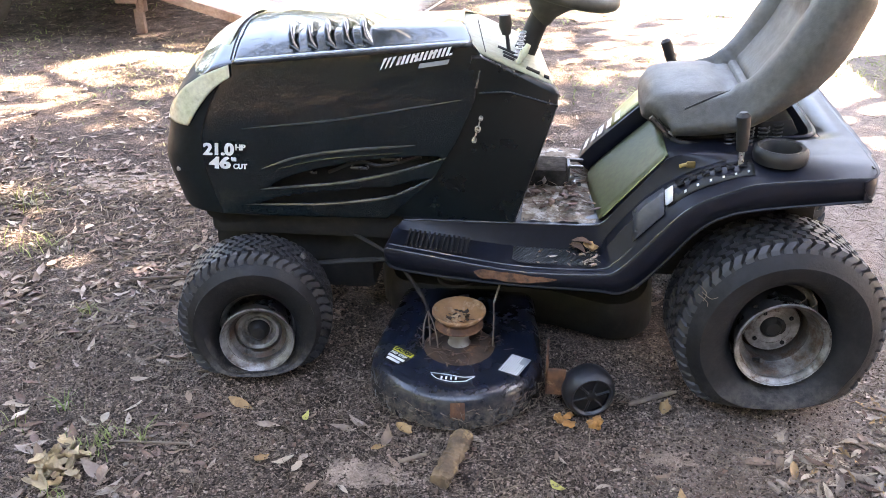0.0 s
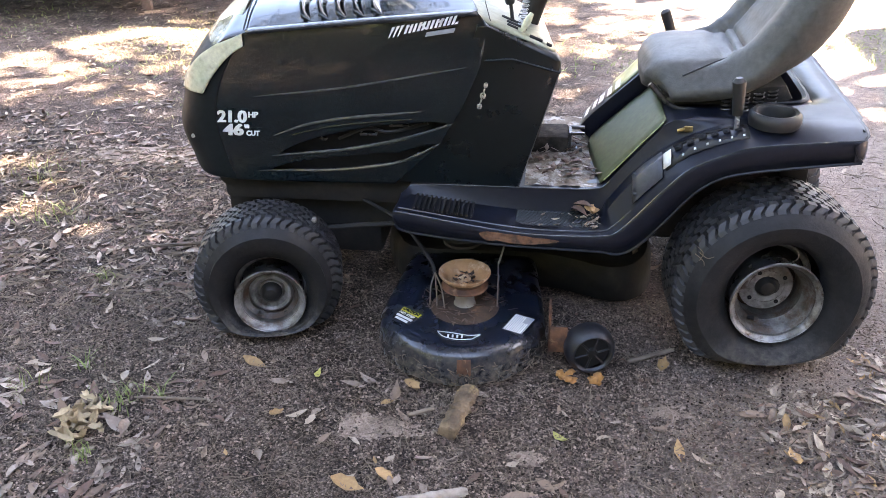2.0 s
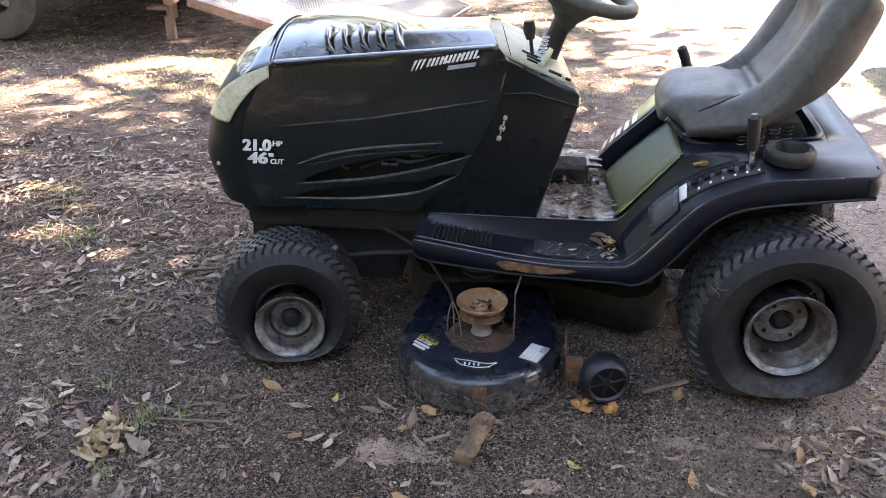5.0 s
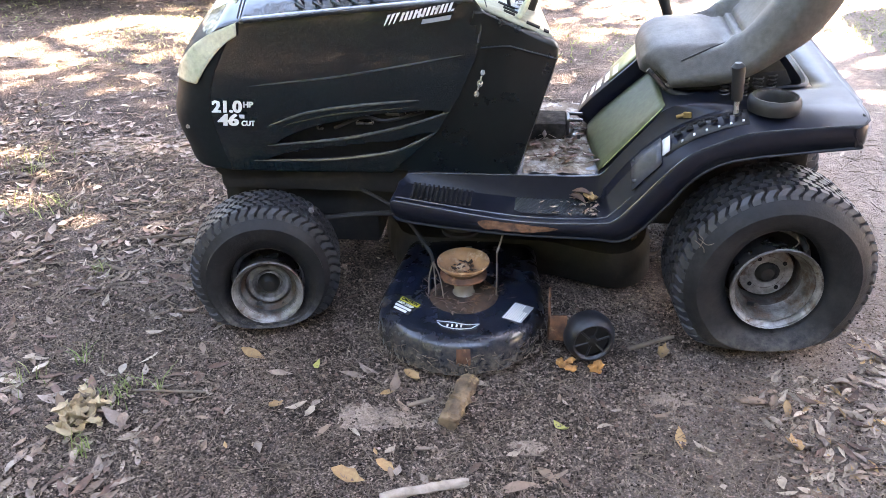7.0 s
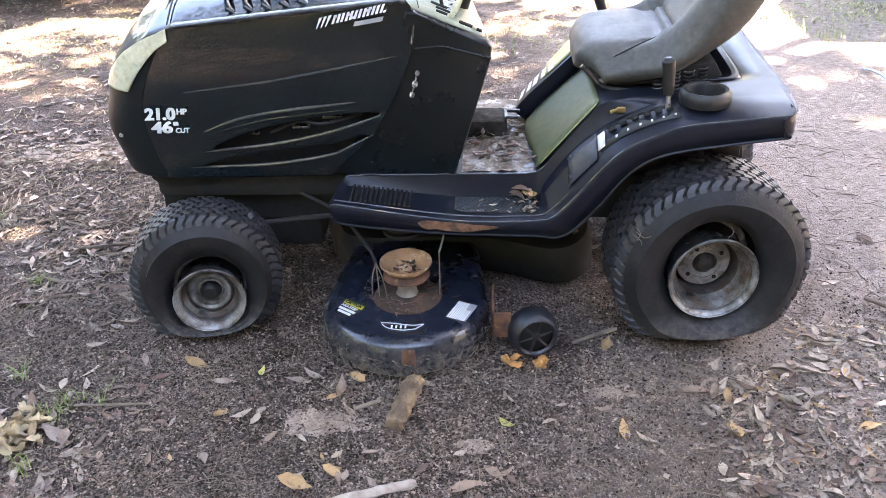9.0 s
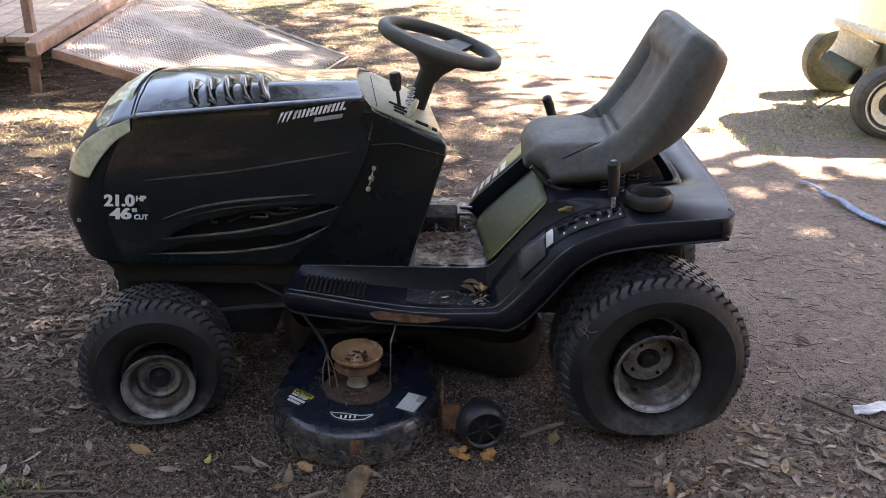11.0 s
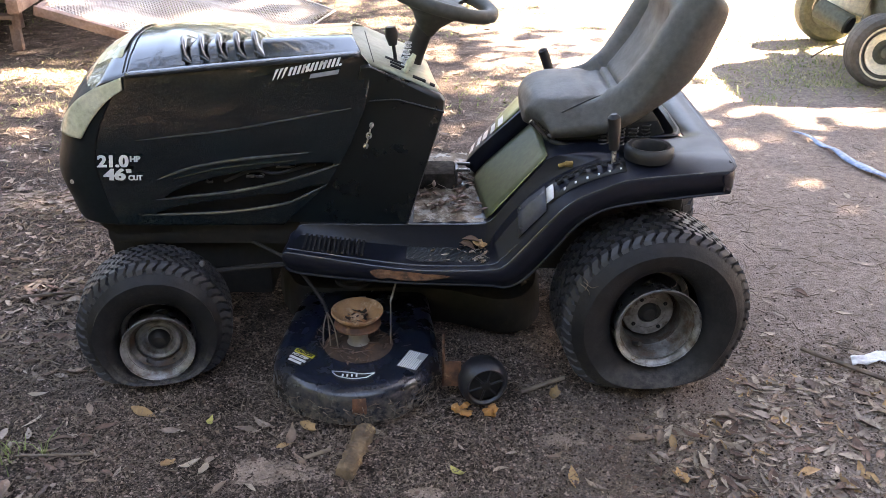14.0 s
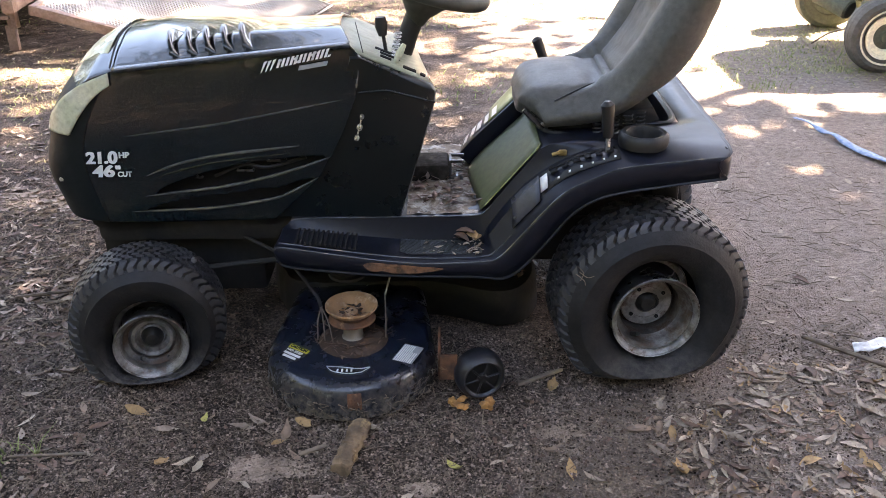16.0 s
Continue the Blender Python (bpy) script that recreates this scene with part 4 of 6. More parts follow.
bm = bmesh.new()
rings = []
for i, q in enumerate(path):
    d = (path[min(i + 1, NS - 1)] - path[max(i - 1, 0)]).normalized()
    up = Vector((-d.z, 0, d.x))
    u = i / (NS - 1)
    ring = []
    for k in range(61):
        t = -1 + k / 30
        ring.append(q + Vector((0, CY + t * half_w[i], 0)) + up * seat_height(u, t))
    for k in range(1, 24):
        t = 1 - k / 12
        ring.append(q + Vector((0, CY + t * half_w[i], 0)) + up * (seat_height(u, 1.0) * abs(t) ** 3 - thick_s[i] * (1 - abs(t) ** 3.0) ** 0.6))
    rings.append(ring)
loft(bm, rings)
seat = part("seat", bm, M_SEAT, tractor, "grey worn vinyl bucket seat", sharp=75)
bm = bmesh.new()
pts = []
for i in range(24, 62, 4):
    d = (path[i + 1] - path[i - 1]).normalized()
    pts.append(path[i] + Vector((0, CY + -1 * (0.035 + ramp_fn(i / (NS - 1), ((0.20, 0.85), (0.40, 0.48), (0.55, 0.50)))) * half_w[i], 0)) + Vector((-d.z, 0, d.x)) * (seat_height(i / (NS - 1), 0.035 + ramp_fn(i / (NS - 1), ((0.20, 0.85), (0.40, 0.48), (0.55, 0.50)))) + 0.0012))
tube(bm, smooth_pts(pts, 40), 0.0026, 6)
part("piping", bm, M_BLACK, seat)
bm = bmesh.new()
prism(bm, [(1.005, 0.640), (1.02, 0.668), (1.30, 0.700), (1.32, 0.665), (1.28, 0.650)], 0.285, 2 * CY - 0.285, 0.005)
bracket = part("seat_bracket", bm, M_UNDER, tractor, "steel seat bracket")
bm = bmesh.new()
revolve(bm, [(0.0005, -0.006), (0.011, -0.005), (0.012, 0.004)], 14, Matrix.Translation((1.018, 0.280, 0.652)))
part("pivot_bolt", bm, M_RIM, bracket)
bm = bmesh.new()
tube(bm, smooth_pts([(0.962, 0.272, 0.700), (0.990, 0.272, 0.672), (1.020, 0.272, 0.645), (1.08, 0.268, 0.634), (1.17, 0.265, 0.634)], 20), 0.0065, 8)
tube(bm, smooth_pts([(0.985, 0.300, 0.690), (1.03, 0.300, 0.655), (1.12, 0.300, 0.648), (1.24, 0.30, 0.648)], 16), 0.005, 8)
part("seat_hinge_bar", bm, M_BARREL, bracket, "bare steel hinge bars under the seat")
for x, y in ((1.155, 0.262), (1.195, 0.252), (1.232, 0.262), (1.255, 0.61), (1.27, 0.29)):
    bm = bmesh.new()
    pts = [(x + 0.012 * math.cos(a), y + 0.012 * math.sin(a), 0.628 + 0.0016 * a) for a in np.linspace(0, 6 * 2 * math.pi, 90)]
    tube(bm, pts, 0.002, 6)
    part("seat_spring", bm, M_BARREL, bracket)

# frame, axles, bumper, linkages, and unseen plate and blocks added to keep far-side light out
for name, lo, hi, r in (("frame_rail", (-0.20, 0.30, 0.25), (1.40, 0.32, 0.38), 0.004), ("frame_rail", (-0.20, 0.60, 0.30), (1.40, 0.62, 0.38), 0.004), ("deck_hanger_plate", (0.10, 0.622, 0.125), (1.22, 0.63, 0.36), 0.002), ("axle_carrier", (-0.14, 0.33, 0.14), (0.24, 0.60, 0.37), 0.02), ("belt_guard", (0.56, 0.33, 0.20), (0.99, 0.60, 0.27), 0.015), ("transaxle", (0.98, 0.33, 0.24), (1.335, 0.59, 0.56), 0.02),
                        ("engine_pan", (-0.19, 0.24, 0.345), (0.42, 0.68, 0.43), 0.02), ("rear_plate", (1.30, 0.22, 0.44), (1.375, 0.70, 0.60), 0.01), ("floor_pan", (0.62, 0.24, 0.385), (0.97, 0.68, 0.425), 0.01)):
    bm = bmesh.new()
    box(bm, lo, hi, r)
    part(name, bm, M_UNDER, tractor)
bm = bmesh.new()
prism(bm, [(-0.205, 0.44), (0.02, 0.44), (0.00, 0.375), (-0.16, 0.365), (-0.20, 0.40)], 0.24, 0.68, 0.012)
part("front_bumper", bm, M_UNDER, tractor)
bm = bmesh.new()
tube(bm, [(-0.03, 0.16, 0.20), (-0.02, 0.30, 0.285), (-0.02, 0.62, 0.285), (-0.03, 0.76, 0.20)], 0.022, 10)
part("front_axle", bm, M_UNDER, tractor)
bm = bmesh.new()
tube(bm, [(1.297, 0.10, 0.224), (1.297, 0.82, 0.224)], 0.024, 12)
part("rear_axle", bm, M_UNDER, tractor)
bm = bmesh.new()
tube(bm, [(0.02, 0.20, 0.275), (0.20, 0.22, 0.29), (0.37, 0.23, 0.30)], 0.008, 8)
part("drag_link", bm, M_UNDER, tractor)
bm = bmesh.new()
revolve(bm, [(0.0005, -0.008), (0.007, -0.006), (0.008, 0.006)], 12, Matrix.Translation((0.09, 0.15, 0.335)))
part("ball_joint", bm, M_RIM, tractor)
bm = bmesh.new()
tube(bm, smooth_pts([(0.20, 0.25, 0.36), (0.32, 0.20, 0.315), (0.405, 0.13, 0.245), (0.425, 0.105, 0.215)], 14), 0.005, 8)
part("lift_rod", bm, M_UNDER, tractor)
bm = bmesh.new()
tube(bm, [(0.594, 0.13, 0.235), (0.612, 0.14, 0.30), (0.628, 0.17, 0.35)], 0.0028, 6)
part("lift_rod", bm, M_RIM, tractor)
bm = bmesh.new()
revolve(bm, [(0.02, 0), (0.052, 0.0), (0.052, 0.008), (0.036, 0.013), (0.052, 0.018), (0.052, 0.026), (0.02, 0.026)], 26, Matrix.Translation((0.495, 0.16, 0.285)) @ Matrix.Rotation(radians(90), 4, "X"))
part("idler_pulley", bm, M_UNDER, tractor)


# ---------------------------------------------------------------- wheels
def flat_warp(floor, press, bulge, cy, half):
    """Squash what lies low onto the floor, and let the side walls sag out."""
    def warp(p):
        if p.z < press:
            low = press - p.z
            z = floor + (press - floor) * math.exp(-low / (press - floor) * 1.0) if low > 0 else p.z
            side = max(-1.0, min(1.0, (p.y - cy) / half))
            out = bulge * math.sin(math.pi * min(1.0, low / (press - floor) * 0.62)) * side
            return Vector((p.x + 0.10 * (p.x - warp.x) * min(1, low / 0.1), p.y + out, max(z, floor)))
        return p
    return warp


def tractor_wheel(name, hub, rim_r, rim_w, big, wide, hole, tyre_up, hole_up, turn, mirror, lugs, rows_of_lugs, label):
    """hub: centre of the rim's outer flange; the wheel reaches away from the viewer, or mirrored towards him."""
    s = -1 if mirror else 1
    base = Matrix.Translation(hub) @ Matrix.Rotation(radians(turn), 4, "Z") @ Matrix.Diagonal((1, s, 1, 1))
    warp0 = flat_warp(-0.006, 0.115 if big > 0.2 else 0.085, 0.020, hub[1] + s * wide / 2, wide / 2)
    warp0.x = hub[0]
    w = wide
    prof = [(hole, 0.040, hole_up), (hole + 0.004, 0.022, hole_up), (hole + 0.016, 0.006, hole_up * 0.8), (hole + (big - hole) * 0.38, -0.010, hole_up * 0.5), (hole + (big - hole) * 0.62, -0.013, hole_up * 0.2), (big - 0.030, -0.006, 0),
            (big - 0.012, 0.006, 0), (big - 0.004, 0.022, 0), (big, 0.05, 0), (big + 0.002, w / 2, 0), (big, w - 0.05, 0), (big - 0.004, w - 0.022, 0), (big - 0.03, w + 0.004, 0),
            (hole + 0.03, w + 0.008, 0), (hole, w - 0.02, 0), (hole - 0.004, w - 0.04, 0)]
    segs = 72
    tyre_mesh = bmesh.new()
    rows = []
    for r, y, up in prof:
        at_bead = r < hole + 0.010
        kx = 1 - (1 - (rim_r + 0.004) / hole) * max(0.0, 1 - (r - hole) / 0.05)
        ring = [base @ Vector((kx * r * math.cos(a), y, r * math.sin(a) + tyre_up + up)) for a in (2 * math.pi * k / segs for k in range(segs))]
        rows.append([Vector((q.x, q.y, max(q.z, 0.012))) if at_bead else warp0(q) for q in ring])
    grid(tyre_mesh, rows, close_v=True)
    wheel = part(name, tyre_mesh, M_TYRE, tractor, label)
    b = bmesh.new()
    for k in range(lugs):
        for j in range(rows_of_lugs):
            f0, f1 = (j + 0.04) / rows_of_lugs, (j + 0.96) / rows_of_lugs
            a0 = 2 * math.pi * (k + (0.5 if j % 2 else 0.0)) / lugs
            da = 2 * math.pi / lugs * 0.33
            skew = 2 * math.pi / lugs * (0.55 if j % 2 else -0.55)
            c = []
            for part_f, sk in ((0.0, -0.35), (0.36, -0.45), (0.64, 0.45), (1.0, 0.35)):
                f = f0 + (f1 - f0) * part_f
                y = w * (-0.012 + 1.024 * f)
                edge = abs(2 * f - 1)
                drop = 0.036 * max(0.0, (edge - 0.70) / 0.30) ** 1.5
                for sg in (-1, 1):
                    for lift in (-0.003, 0.0135 * (1 - 0.55 * max(0.0, (edge - 0.8) / 0.2))):
                        r = big + lift - drop
                        a = a0 + sk * skew + sg * da
                        c.append(b.verts.new(warp0(base @ Vector((r * math.cos(a), y, r * math.sin(a) + tyre_up)))))
            for m in (0, 4, 8):
                b.faces.new((c[m + 1], c[m + 3], c[m + 7], c[m + 5]))
                b.faces.new((c[m], c[m + 1], c[m + 5], c[m + 4]))
                b.faces.new((c[m + 2], c[m + 6], c[m + 7], c[m + 3]))
            b.faces.new((c[0], c[2], c[3], c[1]))
            b.faces.new((c[12], c[13], c[15], c[14]))
    part("tread", b, M_TREAD, wheel, smooth=False)
    b = bmesh.new()
    R, d = rim_r, rim_w
    revolve(b, [(R - 0.004, -0.001), (R, -0.004), (R + 0.002, 0.002), (R - 0.003, 0.007), (R - 0.012, 0.014)] + ([] if big > 0.2 else [(R - 0.018, d * 0.26)]), 48, base)
    # the inner well takes the darker steel that paints its shade
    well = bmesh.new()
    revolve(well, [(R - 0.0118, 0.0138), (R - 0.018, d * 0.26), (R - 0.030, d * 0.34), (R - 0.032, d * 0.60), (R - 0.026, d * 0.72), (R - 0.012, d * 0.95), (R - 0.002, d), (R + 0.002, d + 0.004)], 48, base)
    shell = bmesh.new()
    revolve(shell, [(R - 0.008, 0.012), (R - 0.010, d * 0.3), (R - 0.020, d * 0.5), (R - 0.004, d * 0.98)], 40, base)
    part("rim_barrel", shell, M_BARREL, wheel)
    flange = bmesh.new()
    revolve(flange, [(R - 0.006, d * 0.66), (R + 0.006, d * 0.68), (R + 0.012, d * 0.74), (R + 0.008, d * 0.80), (R - 0.004, d * 0.82)], 40, base)
    part("inner_flange", flange, M_RIM, wheel, thick=0.002)
    liner = bmesh.new()
    revolve(liner, [(hole + 0.002, 0.03), (hole + 0.03, w * 0.3), (hole + 0.03, w * 0.7), (hole - 0.01, w - 0.03), (R * 0.6, w - 0.025)], 40, base @ Matrix.Translation((0, 0, tyre_up + hole_up)))
    part("tyre_lining", liner, M_TYRE, wheel)
    rim = part("rim", b, M_RIM, wheel, "dull grey steel rim with rust spots", thick=0.003)
    part("rim_well", well, M_RIM_SHADED, rim, "dirty inside of the rim, darkened for its shade", thick=0.003)
    b = bmesh.new()
    dd = d * (0.56 if big > 0.2 else 0.44)
    if big > 0.2:
        revolve(b, [(0.069, dd + 0.012), (0.070, dd - 0.004), (0.068, dd - 0.008), (0.030, dd - 0.010), (0.029, dd + 0.004)], 40, base)
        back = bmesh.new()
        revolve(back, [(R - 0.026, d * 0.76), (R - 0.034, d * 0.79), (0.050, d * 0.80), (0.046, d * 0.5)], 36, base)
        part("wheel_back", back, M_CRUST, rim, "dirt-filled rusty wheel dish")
    else:
        revolve(b, [(R - 0.020, d * 0.30), (R - 0.026, d * 0.46), (R * 0.66, d * 0.50), (R * 0.62, d * 0.42), (R * 0.56, d * 0.38), (R * 0.50, d * 0.40), (R * 0.42, d * 0.52), (0.032, d * 0.54), (0.030, dd)], 40, base)
    part("wheel_disc", b, M_RIM, rim, thick=0.003)
    b = bmesh.new()
    revolve(b, [(0.0005, dd - 0.024), (0.017, dd - 0.022), (0.025, dd - 0.014), (0.029, dd - 0.003), (0.029, dd + 0.02)], 24, base)
    part("hub_cap", b, M_BLACK, rim)
    for a in ((35, 120, 215, 305) if big > 0.2 else (300,)):
        b = bmesh.new()
        rr = R * 0.44 if big > 0.2 else R * 0.74
        yy = dd - 0.017 if big > 0.2 else d * 0.30
        revolve(b, [(0.0005, -0.001), (0.0055, -0.001), (0.0055, 0.002)], 10, base @ Matrix.Translation((rr * math.cos(radians(a)), yy, rr * math.sin(radians(a)))))
        part("bolt_hole", b, M_INK_GAP, rim)
    b = bmesh.new()
    a = radians(238)
    tube(b, [base @ Vector(((R - 0.03) * math.cos(a), d * 0.30, (R - 0.03) * math.sin(a))), base @ Vector(((R - 0.046) * math.cos(a), d * 0.14, (R - 0.046) * math.sin(a)))], 0.006, 8)
    part("valve", b, M_BLACK, rim)
    return wheel


REAR_HUB, FRONT_HUB = (1.297, 0.018, 0.222), (-0.026, 0.050, 0.128)
tractor_wheel("rear_wheel", REAR_HUB, 0.114, 0.17, 0.241, 0.205, 0.137, 0.016, -0.002, 6, False, 50, 5, "flat rear tyre with turf tread")
tractor_wheel("rear_wheel", (1.297, 2 * CY - 0.018, 0.222), 0.114, 0.17, 0.246, 0.205, 0.137, 0.018, -0.002, 0, True, 44, 5, "flat rear tyre with turf tread")
tractor_wheel("front_wheel", FRONT_HUB, 0.096, 0.13, 0.188, 0.150, 0.113, 0.052, -0.041, 13, False, 46, 5, "flat front tyre with block tread")
tractor_wheel("front_wheel", (-0.03, 2 * CY - 0.05, 0.128), 0.096, 0.13, 0.188, 0.150, 0.113, 0.052, -0.041, 13, True, 40, 5, "flat front tyre with block tread")

# dry stalks caught in the rear tyre
for pts in (((1.315, 0.012, 0.345), (1.325, 0.004, 0.362), (1.322, 0.010, 0.376)), ((1.345, 0.014, 0.335), (1.352, 0.004, 0.352), (1.340, 0.008, 0.372)),
            ((1.085, -0.004, 0.385), (1.098, -0.012, 0.372), (1.092, -0.010, 0.350)), ((1.088, -0.004, 0.372), (1.108, -0.014, 0.360), (1.125, -0.010, 0.362)), ((1.080, -0.004, 0.366), (1.100, -0.014, 0.352), (1.104, -0.012, 0.338))):
    bm = bmesh.new()
    tube(bm, smooth_pts(pts, 8), 0.0009, 5)
    part("caught_straw", bm, M_TWIG, tractor)

# ---------------------------------------------------------------- mower deck
DECK_TOP = 0.112


bm = bmesh.new()
DECK_AT = Vector((0.500, 0.104, 0.0))


def deck_stretch(p):
    """A round lobe, and straight sides drawing in to the far one."""
    if p.y > DECK_AT.y + 0.0005:
        return Vector((DECK_AT.x + (p.x - DECK_AT.x) * 0.86, p.y + 0.26, p.z))
    return p


revolve(bm, [(0.231, 0.016), (0.233, 0.022), (0.230, 0.05), (0.2265, 0.078), (0.221, 0.094), (0.212, 0.104), (0.200, 0.1095), (0.185, 0.1115), (0.15, DECK_TOP), (0.12, DECK_TOP), (0.112, 0.116), (0.02, 0.117)], 72,
        Matrix.Translation(DECK_AT) @ Matrix.Rotation(radians(90), 4, "X"), deck_stretch)
bmesh.ops.holes_fill(bm, edges=[e for e in bm.edges if e.is_boundary and e.verts[0].co.z > 0.1], sides=0)
deck = part("deck_shell", bm, M_DECK, tractor, "dark blue stamped mower deck spattered with dirt", thick=0.003)
# rear deck body, its extent chosen to block far-side light under the tractor
bm = bmesh.new()
OUTLINE = [(0.24, 0.50), (0.33, 0.40), (0.70, 0.40), (0.92, 0.33), (1.02, 0.42), (1.03, 0.62), (0.96, 0.95), (0.80, 1.04), (0.40, 1.04), (0.26, 0.92), (0.20, 0.70)]
ring = smooth_pts([(x, y, 0) for x, y in OUTLINE + OUTLINE[:1]], 66)[:-1]
mid = Vector((0.62, 0.70, 0))
vs = grid(bm, [[mid + (q - mid) * k + Vector((0, 0, z)) for q in ring] for k, z in ((1.015, 0.020), (1.0, 0.10), (0.97, 0.125), (0.90, 0.134), (0.5, 0.140))], close_v=True)
bm.faces.new(vs[-1])
part("deck_body", bm, M_UNDER, deck, "dirt-caked rear body of the mower deck, also blocking far-side light", thick=0.003)
bm = bmesh.new()
rnd = random.Random(17)
for k in range(240):
    a, z = rnd.uniform(-2.9, -0.25), 0.016 + 0.06 * rnd.random() ** 2
    q = DECK_AT + Vector((0.233 * math.cos(a), 0.233 * math.sin(a), z))
    d = (Vector((-math.sin(a), math.cos(a), 0)) * rnd.uniform(-1, 1) + Vector((0.2 * math.cos(a), 0.2 * math.sin(a), rnd.uniform(-0.5, 0.6)))).normalized() * rnd.uniform(0.006, 0.026)
    e = Vector((0, 0, 1)).cross(d).normalized() * 0.0008 + Vector((0, 0, rnd.uniform(0.0006, 0.002)))
    bm.faces.new([bm.verts.new(v) for v in (q - e, q + d - e * 0.3, q + d + e * 0.3, q + e)])
tagged(part("deck_dirt", bm, M_TWIG, deck, thick=0.0006), kind="stuff")
DK = Matrix.Translation((0.506, 0.100, -0.026)) @ Matrix.Rotation(radians(90), 4, "X")
bm = bmesh.new()
revolve(bm, [(0.098, 0.137), (0.090, 0.146), (0.075, 0.150), (0.03, 0.154), (0.001, 0.154)], 36, DK)
part("spindle_plate", bm, M_CRUST, deck, "rusty dirt-caked spindle mounting plate")
bm = bmesh.new()
revolve(bm, [(0.036, 0.150), (0.029, 0.155), (0.0265, 0.160), (0.0255, 0.205), (0.030, 0.214)], 24, DK)
part("spindle_housing", bm, M_ALU, deck, "grey aluminium spindle housing")
bm = bmesh.new()
revolve(bm, [(0.0605, 0.2355), (0.070, 0.247), (0.0695, 0.252), (0.066, 0.251), (0.053, 0.237), (0.042, 0.222), (0.030, 0.216), (0.022, 0.218), (0.020, 0.232), (0.008, 0.235), (0.0005, 0.235)], 44, DK)
pulley = part("blade_pulley", bm, M_PULLEY, deck, "orange rusted blade pulley")
bm = bmesh.new()
revolve(bm, [(0.028, 0.205), (0.056, 0.205), (0.0635, 0.209), (0.0625, 0.214), (0.049, 0.221), (0.051, 0.226), (0.0608, 0.236)], 44, DK)
part("pulley_groove", bm, M_RUST, pulley, "dark rusted belt groove")
bm = bmesh.new()
for k in range(26):
    a, r = random.uniform(0, 6.3), random.uniform(0.008, 0.034)
    p = Vector((0.506 + r * math.cos(a), 0.100 + r * math.sin(a), 0.196 + random.uniform(0, 0.014)))
    d = Vector((random.uniform(-1, 1), random.uniform(-1, 1), random.uniform(-0.2, 0.6))).normalized() * random.uniform(0.008, 0.02)
    e = d.cross(Vector((0.1, 0.3, 1))).normalized() * random.uniform(0.003, 0.007)
    bm.faces.new([bm.verts.new(q) for q in (p, p + d * 0.5 + e, p + d, p + d * 0.5 - e)])
tagged(part("pulley_debris", bm, M_CRUST, deck, thick=0.001), kind="stuff")
bm = bmesh.new()
for k in range(90):
    a, r = random.uniform(0, 6.3), random.uniform(0.05, 0.125)
    p = Vector((0.506 + r * math.cos(a), 0.100 + r * math.sin(a), 0.127 + random.uniform(0, 0.005)))
    d = Vector((random.uniform(-1, 1), random.uniform(-1, 1), random.uniform(-0.05, 0.25))).normalized() * random.uniform(0.01, 0.035)
    e = d.cross(Vector((0.1, 0.3, 1))).normalized() * random.uniform(0.001, 0.004)
    bm.faces.new([bm.verts.new(q) for q in (p, p + d * 0.5 + e, p + d, p + d * 0.5 - e)])
tagged(part("deck_debris", bm, M_LEAF[2], deck, thick=0.001), kind="stuff")


def deck_patch(name, corner, right, up, w, h, material, z=0.1135, label="", parent=None):
    """A flat sticker on the deck's top."""
    b = bmesh.new()
    c, r, u = Vector(corner), Vector(right).normalized(), Vector(up).normalized()
    pts = [c, c + r * w, c + r * w + u * h, c + u * h]
    vs = [b.verts.new((p.x, p.y, z)) for p in pts]
    b.faces.new(vs)
    return part(name, b, material, parent or deck, label, smooth=False, thick=0.0008)


r1, u1 = Vector((0.82, -0.57)), Vector((0.40, 0.92))
c1 = Vector((0.316, 0.030))
deck_patch("caution_label", c1 + u1 * 0.044, r1, u1, 0.066, 0.017, M_YELLOW, label="yellow and white caution label")
deck_patch("caution_label_field", c1, r1, u1, 0.062, 0.042, M_INK_GAP)
turn1 = Matrix.Translation((0, 0, 0.1146)) @ Matrix.Rotation(math.atan2(r1.y, r1.x), 4, "Z")
words("caution_word", "CAUTION", M_INK_GAP, deck, Matrix.Translation((*(c1 + u1 * 0.0475 + r1 * 0.004), 0.0)) @ turn1, 0.015, 0.056)
words("caution_word", "NO STEP", M_WHITE, deck, Matrix.Translation((*(c1 + u1 * 0.030 + r1 * 0.003), 0.0)) @ turn1, 0.013, 0.054)
for k, (w, o) in enumerate(((0.062, 0.0), (0.056, 0.003), (0.044, 0.008))):
    if k == 0:
        continue
    deck_patch("caution_text_bar", c1 + u1 * (0.029 - 0.013 * k) + r1 * o, r1, u1, w, 0.009, M_WHITE, 0.1145)
r2, u2 = Vector((0.90, -0.40)), Vector((0.38, 0.92))
c2 = Vector((0.615, 0.004))
deck_patch("notice_label", c2, r2, u2, 0.056, 0.082, M_GREY, label="white printed notice label")
for k in range(9):
    deck_patch("notice_line", c2 + r2.normalized() * (0.003 + 0.0056 * k), r2, u2, 0.0036, 0.078 - 0.03 * (k > 5), M_WHITE, 0.1145)
c3 = Vector((0.455, -0.043))
bm = bmesh.new()
pts = smooth_pts([(c3.x - 0.008, c3.y + 0.016, 0.1145), (c3.x + 0.03, c3.y + 0.012, 0.1145), (c3.x + 0.075, c3.y + 0.004, 0.1145), (c3.x + 0.105, c3.y + 0.010, 0.1145)], 12)
